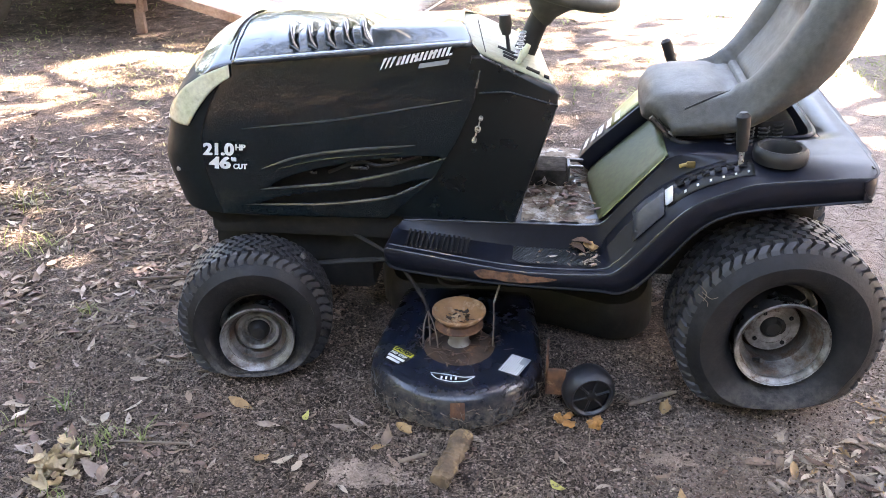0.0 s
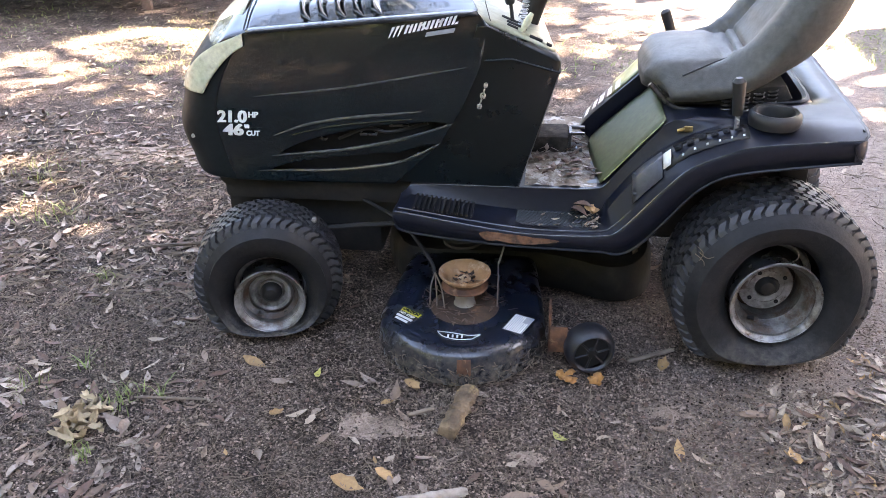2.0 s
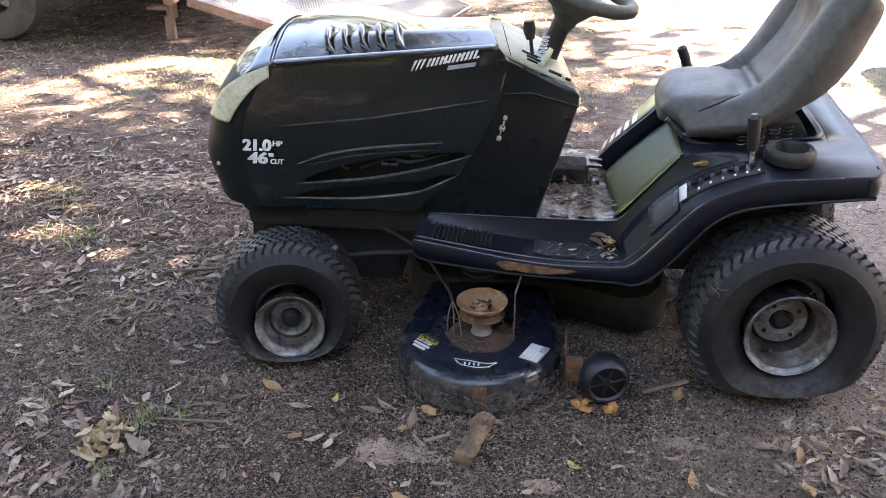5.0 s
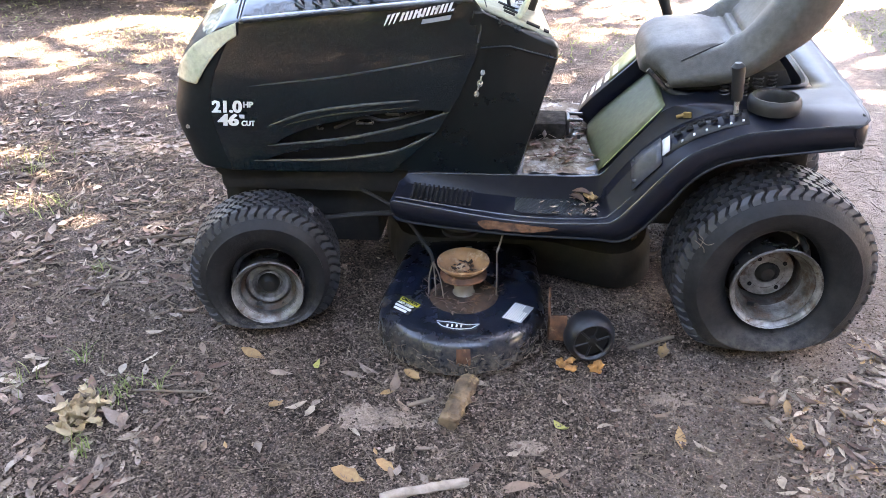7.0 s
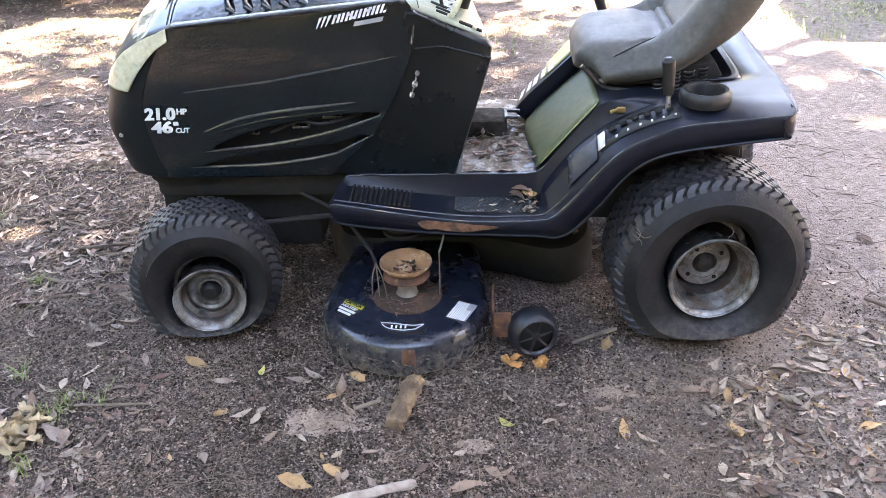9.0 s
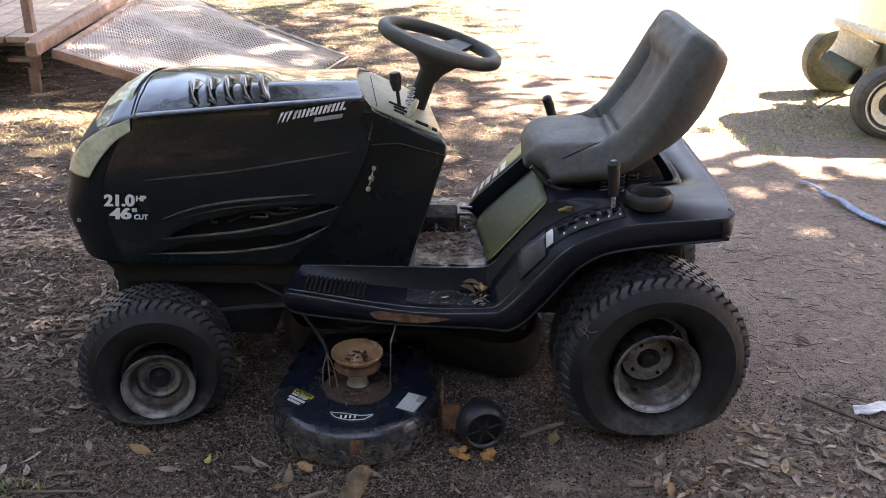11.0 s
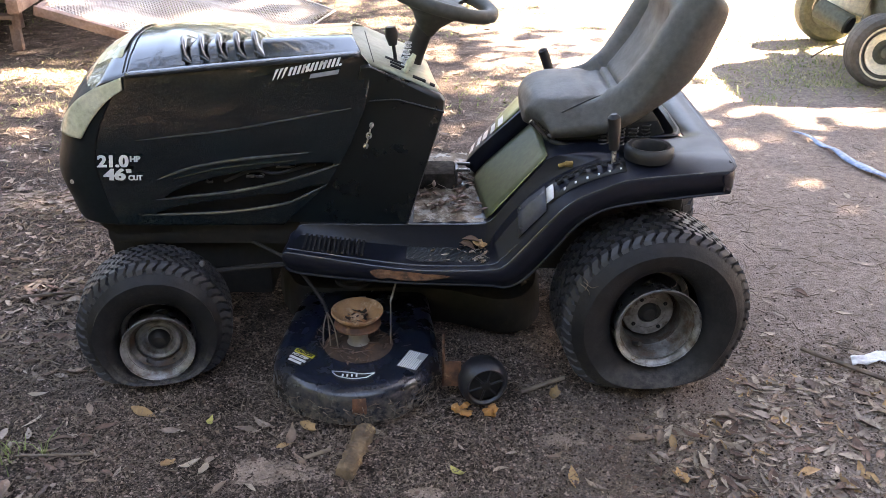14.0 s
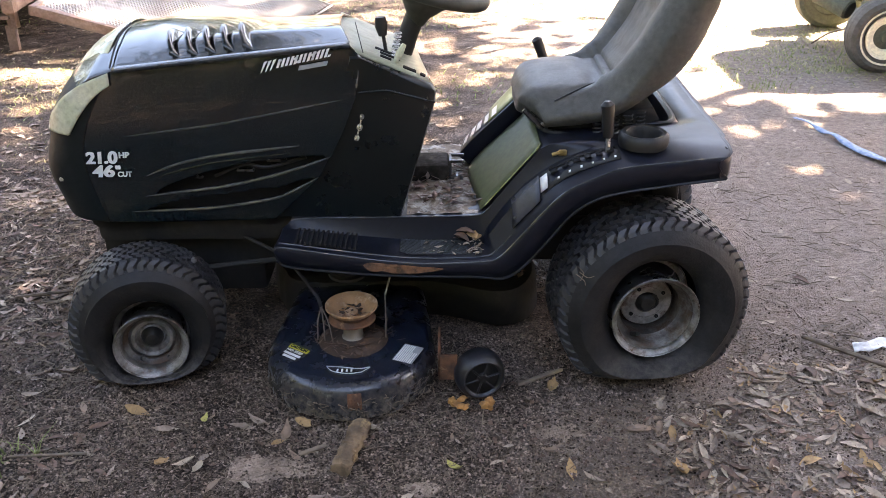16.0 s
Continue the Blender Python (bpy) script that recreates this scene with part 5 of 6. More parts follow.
pts += smooth_pts([(c3.x + 0.085, c3.y - 0.012, 0.1145), (c3.x + 0.05, c3.y - 0.018, 0.1145), (c3.x + 0.012, c3.y - 0.008, 0.1145), (c3.x - 0.005, c3.y + 0.010, 0.1145)], 12)
tube(bm, pts, 0.0013, 4)
for k in range(4):
    box(bm, (c3.x + 0.02 + 0.012 * k, c3.y - 0.008, 0.1130), (c3.x + 0.0245 + 0.012 * k, c3.y + 0.003, 0.1150))
part("deck_logo", bm, M_WHITE, deck, "worn white oval logo decal", smooth=False)
bm = bmesh.new()
rows = []
for i in range(10):
    a = radians(-88 + 9 * i / 9)
    rows.append([Vector((0.500 + r * math.cos(a), 0.104 + r * math.sin(a), z)) for r, z in ((0.2235, 0.092), (0.2282, 0.078), (0.2306, 0.064), (0.2316, 0.050 + 0.006 * math.sin(i * 2.1)))])
grid(bm, rows)
part("rust_patch", bm, M_RUST, deck, "square rust patch on the deck skirt")
# dried grass wires hanging about the pulley
for pts in (((0.425, 0.105, 0.215), (0.415, 0.09, 0.18), (0.412, 0.085, 0.125)), ((0.425, 0.105, 0.215), (0.430, 0.09, 0.16), (0.432, 0.08, 0.115)),
            ((0.425, 0.105, 0.215), (0.445, 0.08, 0.18), (0.455, 0.07, 0.12)), ((0.594, 0.13, 0.235), (0.595, 0.11, 0.18), (0.594, 0.10, 0.115))):
    bm = bmesh.new()
    tube(bm, smooth_pts(pts, 8), 0.0022, 5)
    part("hanger_wire", bm, M_TWIG, deck)

# gauge wheel and its bracket
bm = bmesh.new()
box(bm, (0.735, 0.00, 0.055), (0.742, 0.10, 0.155), 0.002)
box(bm, (0.735, 0.00, 0.050), (0.785, 0.006, 0.128), 0.002)
part("gauge_bracket", bm, M_RUST, deck, "rusty gauge wheel bracket")
gm = Matrix.Translation((0.852, -0.028, 0.069)) @ Matrix.Rotation(radians(16), 4, "Z")
bm = bmesh.new()
revolve(bm, [(0.046, 0.004), (0.052, -0.002), (0.060, 0.004), (0.066, 0.02), (0.067, 0.04), (0.062, 0.06), (0.045, 0.07), (0.01, 0.072)], 36, gm)
gauge = part("gauge_wheel", bm, M_GAUGE, deck, "dark plastic gauge wheel with spokes")
bm = bmesh.new()
revolve(bm, [(0.0005, 0.0), (0.012, 0.001), (0.014, 0.012), (0.047, 0.014)], 24, gm)
part("gauge_hub", bm, M_BLACK, gauge)
for k in range(6):
    bm = bmesh.new()
    a = radians(60 * k + 12)
    tube(bm, [gm @ Vector((0.008 * math.cos(a), 0.004, 0.008 * math.sin(a))), gm @ Vector((0.049 * math.cos(a), 0.005, 0.049 * math.sin(a)))], 0.0032, 5)
    part("spoke", bm, M_GAUGE, gauge)

# dry debris heaped on the floor between tower and seat
bm = bmesh.new()
rows = []
for i in range(30):
    x = 0.655 + 0.19 * i / 29
    rows.append([Vector((x, y, 0.441 + 0.010 * max(0, math.sin(math.pi * i / 29) * math.sin(math.pi * j / 29)) + 0.007 * noise.noise(Vector((x * 40, y * 40, 0))))) for j, y in enumerate(np.linspace(0.20, 0.728, 30))])
grid(bm, rows)
tagged(part("floor_dirt", bm, M_DIRTPILE, tractor, "grey dirt and leaf crumbs on the floor"), kind="stuff")
bm = bmesh.new()
box(bm, (0.655, 0.41, 0.446), (0.768, 0.52, 0.496), 0.008)
part("clutch_pedal", bm, M_PEDAL, tractor, "weathered dark pedal block")
bm = bmesh.new()
box(bm, (0.755, 0.42, 0.446), (0.808, 0.48, 0.454), 0.002)
box(bm, (0.768, 0.42, 0.452), (0.776, 0.48, 0.505), 0.002)
box(bm, (0.772, 0.42, 0.498), (0.812, 0.43, 0.506), 0.002)
box(bm, (0.772, 0.47, 0.498), (0.812, 0.48, 0.506), 0.002)
part("parking_brake_catch", bm, M_BARREL, tractor)


def debris(name, n, xs, ys, z, size, material, seed, parent):
    """Flat crumbs of leaf lying on a part of the tractor."""
    r, b = random.Random(seed), bmesh.new()
    for k in range(n):
        q = Vector((r.uniform(*xs), r.uniform(*ys), z + r.uniform(0, 0.006)))
        d = Vector((r.uniform(-1, 1), r.uniform(-1, 1), r.uniform(-0.15, 0.35))).normalized() * r.uniform(*size)
        e = d.cross(Vector((0.1, 0.3, 1))).normalized() * d.length * r.uniform(0.15, 0.4)
        b.faces.new([b.verts.new(v) for v in (q, q + d * 0.5 + e, q + d, q + d * 0.5 - e)])
    tagged(part(name, b, material, parent, thick=0.001), kind="stuff")


debris("deck_litter", 60, (0.40, 0.98), (0.44, 0.62), 0.136, (0.012, 0.045), M_LEAF[2], 27, deck)
debris("deck_litter", 30, (0.74, 0.98), (0.40, 0.60), 0.134, (0.012, 0.05), M_TWIG, 28, deck)
debris("floor_debris", 70, (0.66, 0.83), (0.24, 0.56), 0.452, (0.015, 0.05), M_LEAF[2], 23, tractor)
debris("floor_debris", 60, (0.66, 0.83), (0.20, 0.50), 0.452, (0.008, 0.03), M_LEAF[1], 24, tractor)
debris("footrest_debris", 26, (0.815, 0.858), (0.075, 0.16), 0.383, (0.006, 0.02), M_LEAF[3], 25, fender)
debris("footrest_debris", 18, (0.70, 0.85), (0.08, 0.168), 0.383, (0.006, 0.022), M_LEAF[0], 26, fender)

# ---------------------------------------------------------------- trailer with a mesh ramp
trailer = thing("utility_trailer", (-2.3, 4.6, 0.0), "rusty steel utility trailer with lowered mesh ramp", "trailer")
RA, RB, RC = Vector((-1.722, 3.587, 0.30)), Vector((-0.42, 3.26, 0.035)), Vector((-0.08, 4.86, 0.035))
RD = Vector((-1.99, 6.6, 0.30))
ramp_v = RD - RA


def on_ramp(a, b):
    """a along the ramp from the trailer, b across it; the sheet sags in waves."""
    p = (RA * (1 - a) + RB * a) * (1 - b) + (RD * (1 - a) + RC * a) * b
    return p + Vector((0, 0, 0.034 * math.sin(5.2 * math.pi * b + 1.5 * a) * math.sin(math.pi * a)))


bm = bmesh.new()
for k in range(-54, 78):
    for sgn in (1, -1):
        pts = []
        for j in range(25):
            b = j / 24
            a = k / 62 + sgn * b * 0.8 + (0 if sgn > 0 else 0.8)
            if 0.0 <= a <= 1.0:
                pts.append(on_ramp(a, b))
        if len(pts) > 1:
            grid(bm, [[p + Vector((-0.0042, 0, 0)), p + Vector((0, 0, 0.003)), p + Vector((0.0042, 0, 0)), p + Vector((0, 0, -0.003))] for p in pts], close_v=True)
part("mesh_panel", bm, M_MESH, trailer, "sagging expanded steel mesh", smooth=False)
for a, b in ((RA, RB), (RB, RC), (RC, RD), (RD, RA)):
    bm = bmesh.new()
    d = (b - a).normalized()
    if a is RB or a is RC:
        tube(bm, [a, b], 0.008, 6)
        part("ramp_edge", bm, M_MESH, trailer)
        continue
    box(bm, (-0.025, -0.025, -0.045), ((b - a).length + 0.025, 0.025, 0.014), 0.004, Matrix.Translation(a) @ d.to_track_quat("X", "Z").to_matrix().to_4x4())
    part("ramp_frame", bm, M_STEELRED, trailer)
rail_d = ramp_v.normalized()
out_d = Vector((rail_d.y, -rail_d.x, 0)) * -1                # away from the ramp
for s0, s1, name in ((-0.16, 3.2, "rear_beam"),):
    bm = bmesh.new()
    a = RA + rail_d * s0 + out_d * 0.10
    box(bm, (0, -0.035, -0.04), (s1 - s0, 0.035, 0.04), 0.006, Matrix.Translation(a + Vector((0, 0, 0.04))) @ rail_d.to_track_quat("X", "Z").to_matrix().to_4x4())
    part(name, bm, M_STEELRED, trailer)
for k in range(12):
    bm = bmesh.new()
    a = RA + out_d * (0.17 + 0.152 * k) + rail_d * 0.03 + Vector((0, 0, 0.065))
    box(bm, (0, 0, -0.02), (3.1, 0.142, 0.018), 0.004, Matrix.Translation(a) @ rail_d.to_track_quat("X", "Z").to_matrix().to_4x4())
    part("plank", bm, M_PLANK, trailer, smooth=False)
bm = bmesh.new()
a = Vector((-1.97, 3.76, 0.0))
box(bm, (a.x - 0.005, a.y - 0.03, 0.14), (a.x + 0.05, a.y + 0.03, 1.05), 0.005)
box(bm, (a.x - 0.03, a.y - 0.02, 0.0), (a.x + 0.03, a.y + 0.02, 0.16), 0.003)
part("stake_post", bm, M_STEELRED, trailer, "rusty upright stake post")
bm = bmesh.new()
box(bm, (a.x - 0.13, a.y - 0.05, 0.20), (a.x + 0.02, a.y + 0.03, 0.225), 0.003)
part("foot_plate", bm, M_STEELRED, trailer)
bm = bmesh.new()
box(bm, (0, -0.03, 0.30), (1.95, 0.03, 0.36), 0.004, Matrix.Translation(Vector((a.x, a.y, 0))) @ out_d.to_track_quat("X", "Z").to_matrix().to_4x4())
box(bm, (0, -0.02, 0.92), (1.95, 0.02, 0.97), 0.004, Matrix.Translation(Vector((a.x, a.y, 0))) @ out_d.to_track_quat("X", "Z").to_matrix().to_4x4())
part("side_rail", bm, M_STEELRED, trailer)
for k in (0.75, 2.6):
    c = RA + out_d * (1.35) + rail_d * (0.1 if k < 1 else 3.2)
    bm = bmesh.new()
    revolve(bm, [(0.10, 0.0), (0.17, -0.005), (0.27, 0.01), (0.29, 0.05), (0.29, 0.13), (0.27, 0.17), (0.10, 0.18)], 36, Matrix.Translation((c.x, c.y, 0.288)) @ Matrix.Rotation(math.atan2(rail_d.y, rail_d.x) - math.pi / 2, 4, "Z"))
    part("trailer_tyre", bm, M_OLDRUB, trailer)

# ---------------------------------------------------------------- second, older machine
old = thing("garden_tractor", (3.6, 3.8, 0.0), "old cream garden tractor with grey whitewall tyres", "garden tractor")


def old_wheel(c, turn, r, w, inner=False):
    m = Matrix.Translation(c) @ Matrix.Rotation(radians(turn), 4, "Z")
    b = bmesh.new()
    revolve(b, [(r * 0.58, 0.02), (r * 0.66, 0.004), (r * 0.85, -0.006), (r * 0.96, 0.008), (r, 0.035), (r, w - 0.035), (r * 0.96, w), (r * 0.6, w)], 44, m)
    # the inner-side tyre gets the grey-green colour to paint in its shade
    wheel = part("wheel", b, M_OLDGREEN if inner else M_OLDRUB, old, "grey weathered tyre")
    if inner:                                              # its plain inner side is the one that shows
        b = bmesh.new()
        revolve(b, [(r * 0.60, 0.006), (r * 0.57, 0.02), (r * 0.40, 0.03), (r * 0.1, 0.035), (0.0005, 0.035)], 36, m)
        part("wheel_back", b, M_OLDGREEN, wheel)
        return wheel
    for k in (0.35, 0.65):
        b = bmesh.new()
        revolve(b, [(r + 0.0005, w * k - 0.004), (r + 0.003, w * k), (r + 0.0005, w * k + 0.004)], 44, m)
        part("tread_rib", b, M_OLDRUB, wheel)
    b = bmesh.new()
    revolve(b, [(r * 0.70, -0.0045), (r * 0.71, -0.007), (r * 0.745, -0.008), (r * 0.755, -0.0055)], 44, m)
    part("white_band", b, M_CREAM, wheel)
    b = bmesh.new()
    revolve(b, [(r * 0.61, 0.006), (r * 0.60, -0.002), (r * 0.55, 0.004), (r * 0.50, 0.02), (r * 0.36, 0.024), (r * 0.34, 0.04)], 40, m)
    rim = part("rim", b, M_CREAM, wheel, "cream painted rim", thick=0.003)
    b = bmesh.new()
    revolve(b, [(0.0005, 0.012), (r * 0.16, 0.012), (r * 0.2, 0.03), (r * 0.36, 0.034)], 28, m)
    part("hub", b, M_OLDGREEN, rim)
    return wheel


old_wheel((3.245, 3.16, 0.195), -4, 0.205, 0.14)
old_wheel((3.335, 4.22, 0.218), -4, 0.218, 0.14, True)
bm = bmesh.new()
tube(bm, [(3.25, 3.2, 0.20), (3.33, 4.3, 0.22)], 0.03, 12)
part("axle", bm, M_OLDGREEN, old)
bm = bmesh.new()
tube(bm, [(3.045, 3.746, 0.331), (3.05, 3.74, 0.328), (3.175, 3.575, 0.264), (3.18, 3.568, 0.261)], [0.045, 0.060, 0.060, 0.052], 24)
silencer = part("silencer", bm, M_OLDGREEN, old, "grey-green metal cylinder")
# end face of the cylinder, its shading painted in near black
bm = bmesh.new()
tube(bm, [(3.179, 3.569, 0.2615), (3.183, 3.564, 0.2595)], 0.050, 24)
part("end_cap", bm, M_UNDER, silencer)
bm = bmesh.new()
revolve(bm, [(0.0005, -0.004), (0.007, -0.003), (0.008, 0.004)], 12, Matrix.Translation((3.062, 3.672, 0.332)))
part("bolt", bm, M_CREAM, silencer)
bm = bmesh.new()
tube(bm, smooth_pts([(3.0, 3.60, 0.06), (3.08, 3.56, 0.13), (3.2, 3.50, 0.19), (3.3, 3.5, 0.3)], 14), 0.006, 6)
part("cable", bm, M_TWIG, old)
bm = bmesh.new()
rows = []
for i in range(12):
    s = i / 11
    y = 3.12 + 1.05 * s
    rows.append([Vector((3.26 + 0.01 * s + dx, y, z + 0.07 * (1 - s))) for dx, z in ((0.10, 0.40), (0.06, 0.42), (0.04, 0.455), (0.10, 0.475), (0.45, 0.50), (0.9, 0.56))])
grid(bm, rows)
part("body", bm, M_CREAM, old, "cream painted sheet-metal body", thick=0.006)
bm = bmesh.new()
rows = []
for i in range(10):
    u = i / 9
    rows.append([Vector((3.10 + 0.21 * u - 0.055 * v * (1 - 0.2 * u) + 0.018 * math.sin(math.pi * v) * (1 - u), 3.74 - 0.12 * u - 0.03 * math.sin(math.pi * u), 0.528 - 0.092 * u - (0.155 - 0.015 * u) * v)) for v in (k / 9 for k in range(10))])
rows.append([p + Vector((0.012, 0.03, 0)) for p in rows[-1]])
rows.append([p + Vector((0.004, 0.09, 0)) for p in rows[-1]])
grid(bm, rows)
part("gearbox_cover", bm, M_CREAM, old, "curved cream cover sheet", thick=0.005)
bm = bmesh.new()
tube(bm, smooth_pts([(3.30, 3.08, 0.510), (3.285, 3.32, 0.512), (3.20, 3.54, 0.530), (3.10, 3.70, 0.552), (3.085, 3.76, 0.556)], 16), 0.028, 12)
part("body_edge", bm, M_CREAM, old)
bm = bmesh.new()
box(bm, (3.62, 3.25, 0.20), (5.1, 4.05, 0.42), 0.04)
box(bm, (4.2, 3.3, 0.42), (5.1, 4.0, 0.80), 0.08)
box(bm, (3.30, 3.22, 0.46), (4.3, 4.1, 0.92), 0.10)
part("chassis", bm, M_CREAM, old)
bm = bmesh.new()
box(bm, (3.335, 3.40, 0.17), (3.615, 3.80, 0.47), 0.02)
part("gearbox", bm, M_OLDGREEN, old, "dark greasy gearbox casting")
old_wheel((4.75, 3.16, 0.17), -4, 0.17, 0.12)
old_wheel((4.75, 4.05, 0.17), -4, 0.17, 0.12)
old.location += Vector((-0.04, -0.12, 0.0))

# ---------------------------------------------------------------- strap, paper
bm = bmesh.new()
pts = smooth_pts([(2.447, 2.25, 0.008), (2.484, 2.159, 0.016), (2.508, 2.04, 0.010), (2.526, 1.949, 0.026), (2.554, 1.854, 0.012), (2.585, 1.745, 0.014), (2.64, 1.66, 0.010), (2.74, 1.50, 0.012), (2.90, 1.34, 0.012)], 40)
rows = []
for i, p in enumerate(pts):
    d = (pts[min(i + 1, 39)] - pts[max(i - 1, 0)]).normalized()
    s = d.cross(Vector((0.10 * math.sin(i * 0.5), -0.05, 1))).normalized() * (0.009 + 0.016 * min(1.0, i / 22) + 0.003 * math.sin(i * 0.8))
    rows.append([p - s, p + Vector((0, 0, 0.002)), p + s])
grid(bm, rows)
strap = part("ratchet_strap", bm, M_STRAP, None, thick=0.002)
tagged(strap, "faded blue webbing strap lying on the ground", "strap")
bm = bmesh.new()
rows = [[Vector((1.912 + 0.15 * i / 7 + 0.010 * j / 5, 0.182 + 0.030 * i / 7 + 0.046 * j / 5 + 0.006 * math.sin(2.2 * i), 0.006 + 0.016 * abs(noise.noise(Vector((i * 0.6, j * 0.9, 2)))))) for j in range(6)] for i in range(8)]
grid(bm, rows)
scrap = part("paper_scrap", bm, M_PAPER, None, thick=0.001)
tagged(scrap, "crumpled white paper scrap on the soil", "paper")

# ---------------------------------------------------------------- small things on the ground
def rough_stick(name, a, b, r, material, label, category, flat=1.0, seed=0, n=16):
    bm = bmesh.new()
    a, b = Vector(a), Vector(b)
    d = (b - a).normalized()
    side = Vector((-d.y, d.x, 0)).normalized()
    up = d.cross(side) * -1
    rings = []
    for i in range(n):
        t = i / (n - 1)
        p = a.lerp(b, t)
        ring = []
        for k in range(18):
            ang = 2 * math.pi * k / 18
            q = Vector((t * 6, math.cos(ang) * 1.2, math.sin(ang) * 1.2 + seed))
            rr = r * (1 + 0.35 * noise.noise(q * 1.6) + 0.18 * noise.noise(q * 5) + 0.10 * noise.noise(q * 13)) * (0.75 if i in (0, n - 1) else 1)
            ring.append(p + side * rr * math.cos(ang) + Vector((0, 0, 1)) * rr * flat * math.sin(ang))
        rings.append(ring)
    loft(bm, rings)
    return tagged(part(name, bm, material, None), label, category)


rough_stick("wood_chunk", (0.505, -0.315, 0.014), (0.545, -0.150, 0.026), 0.024, M_WOOD, "rotten brown wood chunk propped at the deck", "wood", 0.8, 0, 48)
rough_stick("branch_piece", (0.385, -0.562, 0.010), (0.573, -0.500, 0.012), 0.011, M_BRANCH, "pale barkless branch piece on the soil", "branch", 0.8, 4)
rough_stick("fallen_twig", (0.95, 0.038, 0.008), (1.075, 0.100, 0.012), 0.006, M_TWIG, "thin grey twig beside the rear tyre", "twig", 1, 2)
rough_stick("fallen_twig", (-0.31, -0.245, 0.006), (-0.12, -0.235, 0.006), 0.0032, M_TWIG, "dark thin twig lying among leaves", "twig", 1, 7)
rough_stick("fallen_twig", (-0.62, 0.54, 0.008), (-0.20, 0.64, 0.012), 0.0055, M_BARK, "long dark stick on the leaf litter", "twig", 1, 9, 24)
rough_stick("fallen_twig", (0.46, -0.21, 0.006), (0.40, -0.245, 0.006), 0.005, M_TWIG, "short dark twig near the deck", "twig", 1, 12)
rough_stick("fallen_twig", (1.79, 0.262, 0.010), (1.99, 0.085, 0.012), 0.006, M_TWIG, "grey stick beside the paper scrap", "twig", 1, 18, 22)
rough_stick("fallen_twig", (1.52, 0.50, 0.02), (1.66, 0.60, 0.05), 0.004, M_TWIG, "thin pale twig behind the tyre", "twig", 1, 15)


def fungus(name, at, n, seed, label):
    rnd = random.Random(seed)
    cluster = thing(name, at, label, "fungus", "fungi by the gauge wheel")
    for k in range(n):
        c = Vector(at) + Vector((rnd.uniform(-0.022, 0.022), rnd.uniform(-0.02, 0.02), rnd.uniform(0.006, 0.022)))
        r = rnd.uniform(0.007, 0.012)
        tilt = Matrix.Translation(c) @ Euler((rnd.uniform(-0.6, 0.9), rnd.uniform(-0.6, 0.6), rnd.uniform(0, 6))).to_matrix().to_4x4() @ Matrix.Rotation(radians(90), 4, "X")
        bm = bmesh.new()
        revolve(bm, [(0.0005, 0.002), (r * 0.5, 0.004), (r, 0.0), (r * 1.2, -0.004), (r * 0.9, -0.006), (r * 0.5, -0.010), (0.0005, -0.012)], 14, tilt,
                lambda q: q + Vector((noise.noise(q * 90), noise.noise(q * 90 + Vector((9, 0, 0))), noise.noise(q * 90 + Vector((0, 9, 0))))) * 0.006)
        part("cap", bm, M_FUNGUS, cluster)


fungus("fungus_cluster", (0.786, -0.05, 0.0), 5, 3, "orange-brown fungus caps beside the gauge wheel")
fungus("fungus_cluster", (0.868, -0.06, 0.0), 5, 5, "orange-brown fungus caps on the soil")


# pale sandy spots
def sand_spot(x, y, rx, ry, seed):
    bm = bmesh.new()
    rows = []
    for i in range(9):
        ring = []
        for k in range(36):
            a = 2 * math.pi * k / 36
            f = i / 8 * (1 + 0.35 * noise.noise(Vector((math.cos(a) * 1.5 + seed, math.sin(a) * 1.5, 0))) + 0.15 * noise.noise(Vector((math.cos(a) * 5, math.sin(a) * 5 + seed, 0))))
            px, py = x + rx * f * math.cos(a), y + ry * f * math.sin(a)
            ring.append(Vector((px, py, ground_z(px, py) + 0.004 * (1 - (i / 8) ** 2) - 0.0012 + 0.0025 * noise.noise(Vector((px * 38, py * 38, 0))))))
        rows.append(ring)
    grid(bm, rows, close_v=True)
    tagged(part("sand_patch", bm, M_SAND, None), "pale dry sandy patch in the soil", "sand", kind="structure")


sand_spot(0.32, -0.285, 0.135, 0.055, 1)
sand_spot(1.03, -0.155, 0.065, 0.045, 2)
sand_spot(0.70, -0.36, 0.05, 0.03, 8)
sand_spot(1.38, -0.12, 0.08, 0.04, 3)
sand_spot(-0.95, 1.35, 0.35, 0.12, 6)


# ---------------------------------------------------------------- leaves
def leaf_points(L, W, fold, curl, twist, lobes):
    """Points of a leaf: five stations of left, mid and right."""
    rows = []
    for i in range(6):
        t = i / 5
        w = W * math.sin(math.pi * (0.04 + 0.92 * t) ** 0.85) ** 1.35 * (1 + lobes * (0.35 if i % 2 else -0.25))
        x = L * (t - 0.5)
        z = curl * (t - 0.5) ** 2 * L * 2.2
        r = twist * (t - 0.5)
        for s in (-1, 0, 1):
            y, zz = s * w * 0.5, abs(s) * fold * w
            rows.append((x, y * math.cos(r) - zz * math.sin(r), z + y * math.sin(r) + zz * math.cos(r)))
    return np.array(rows)


LEAF_FACES = [(3 * i + j, 3 * i + j + 1, 3 * i + j + 4, 3 * i + j + 3) for i in range(5) for j in range(2)]
leaf_meshes = []
rnd = random.Random(11)
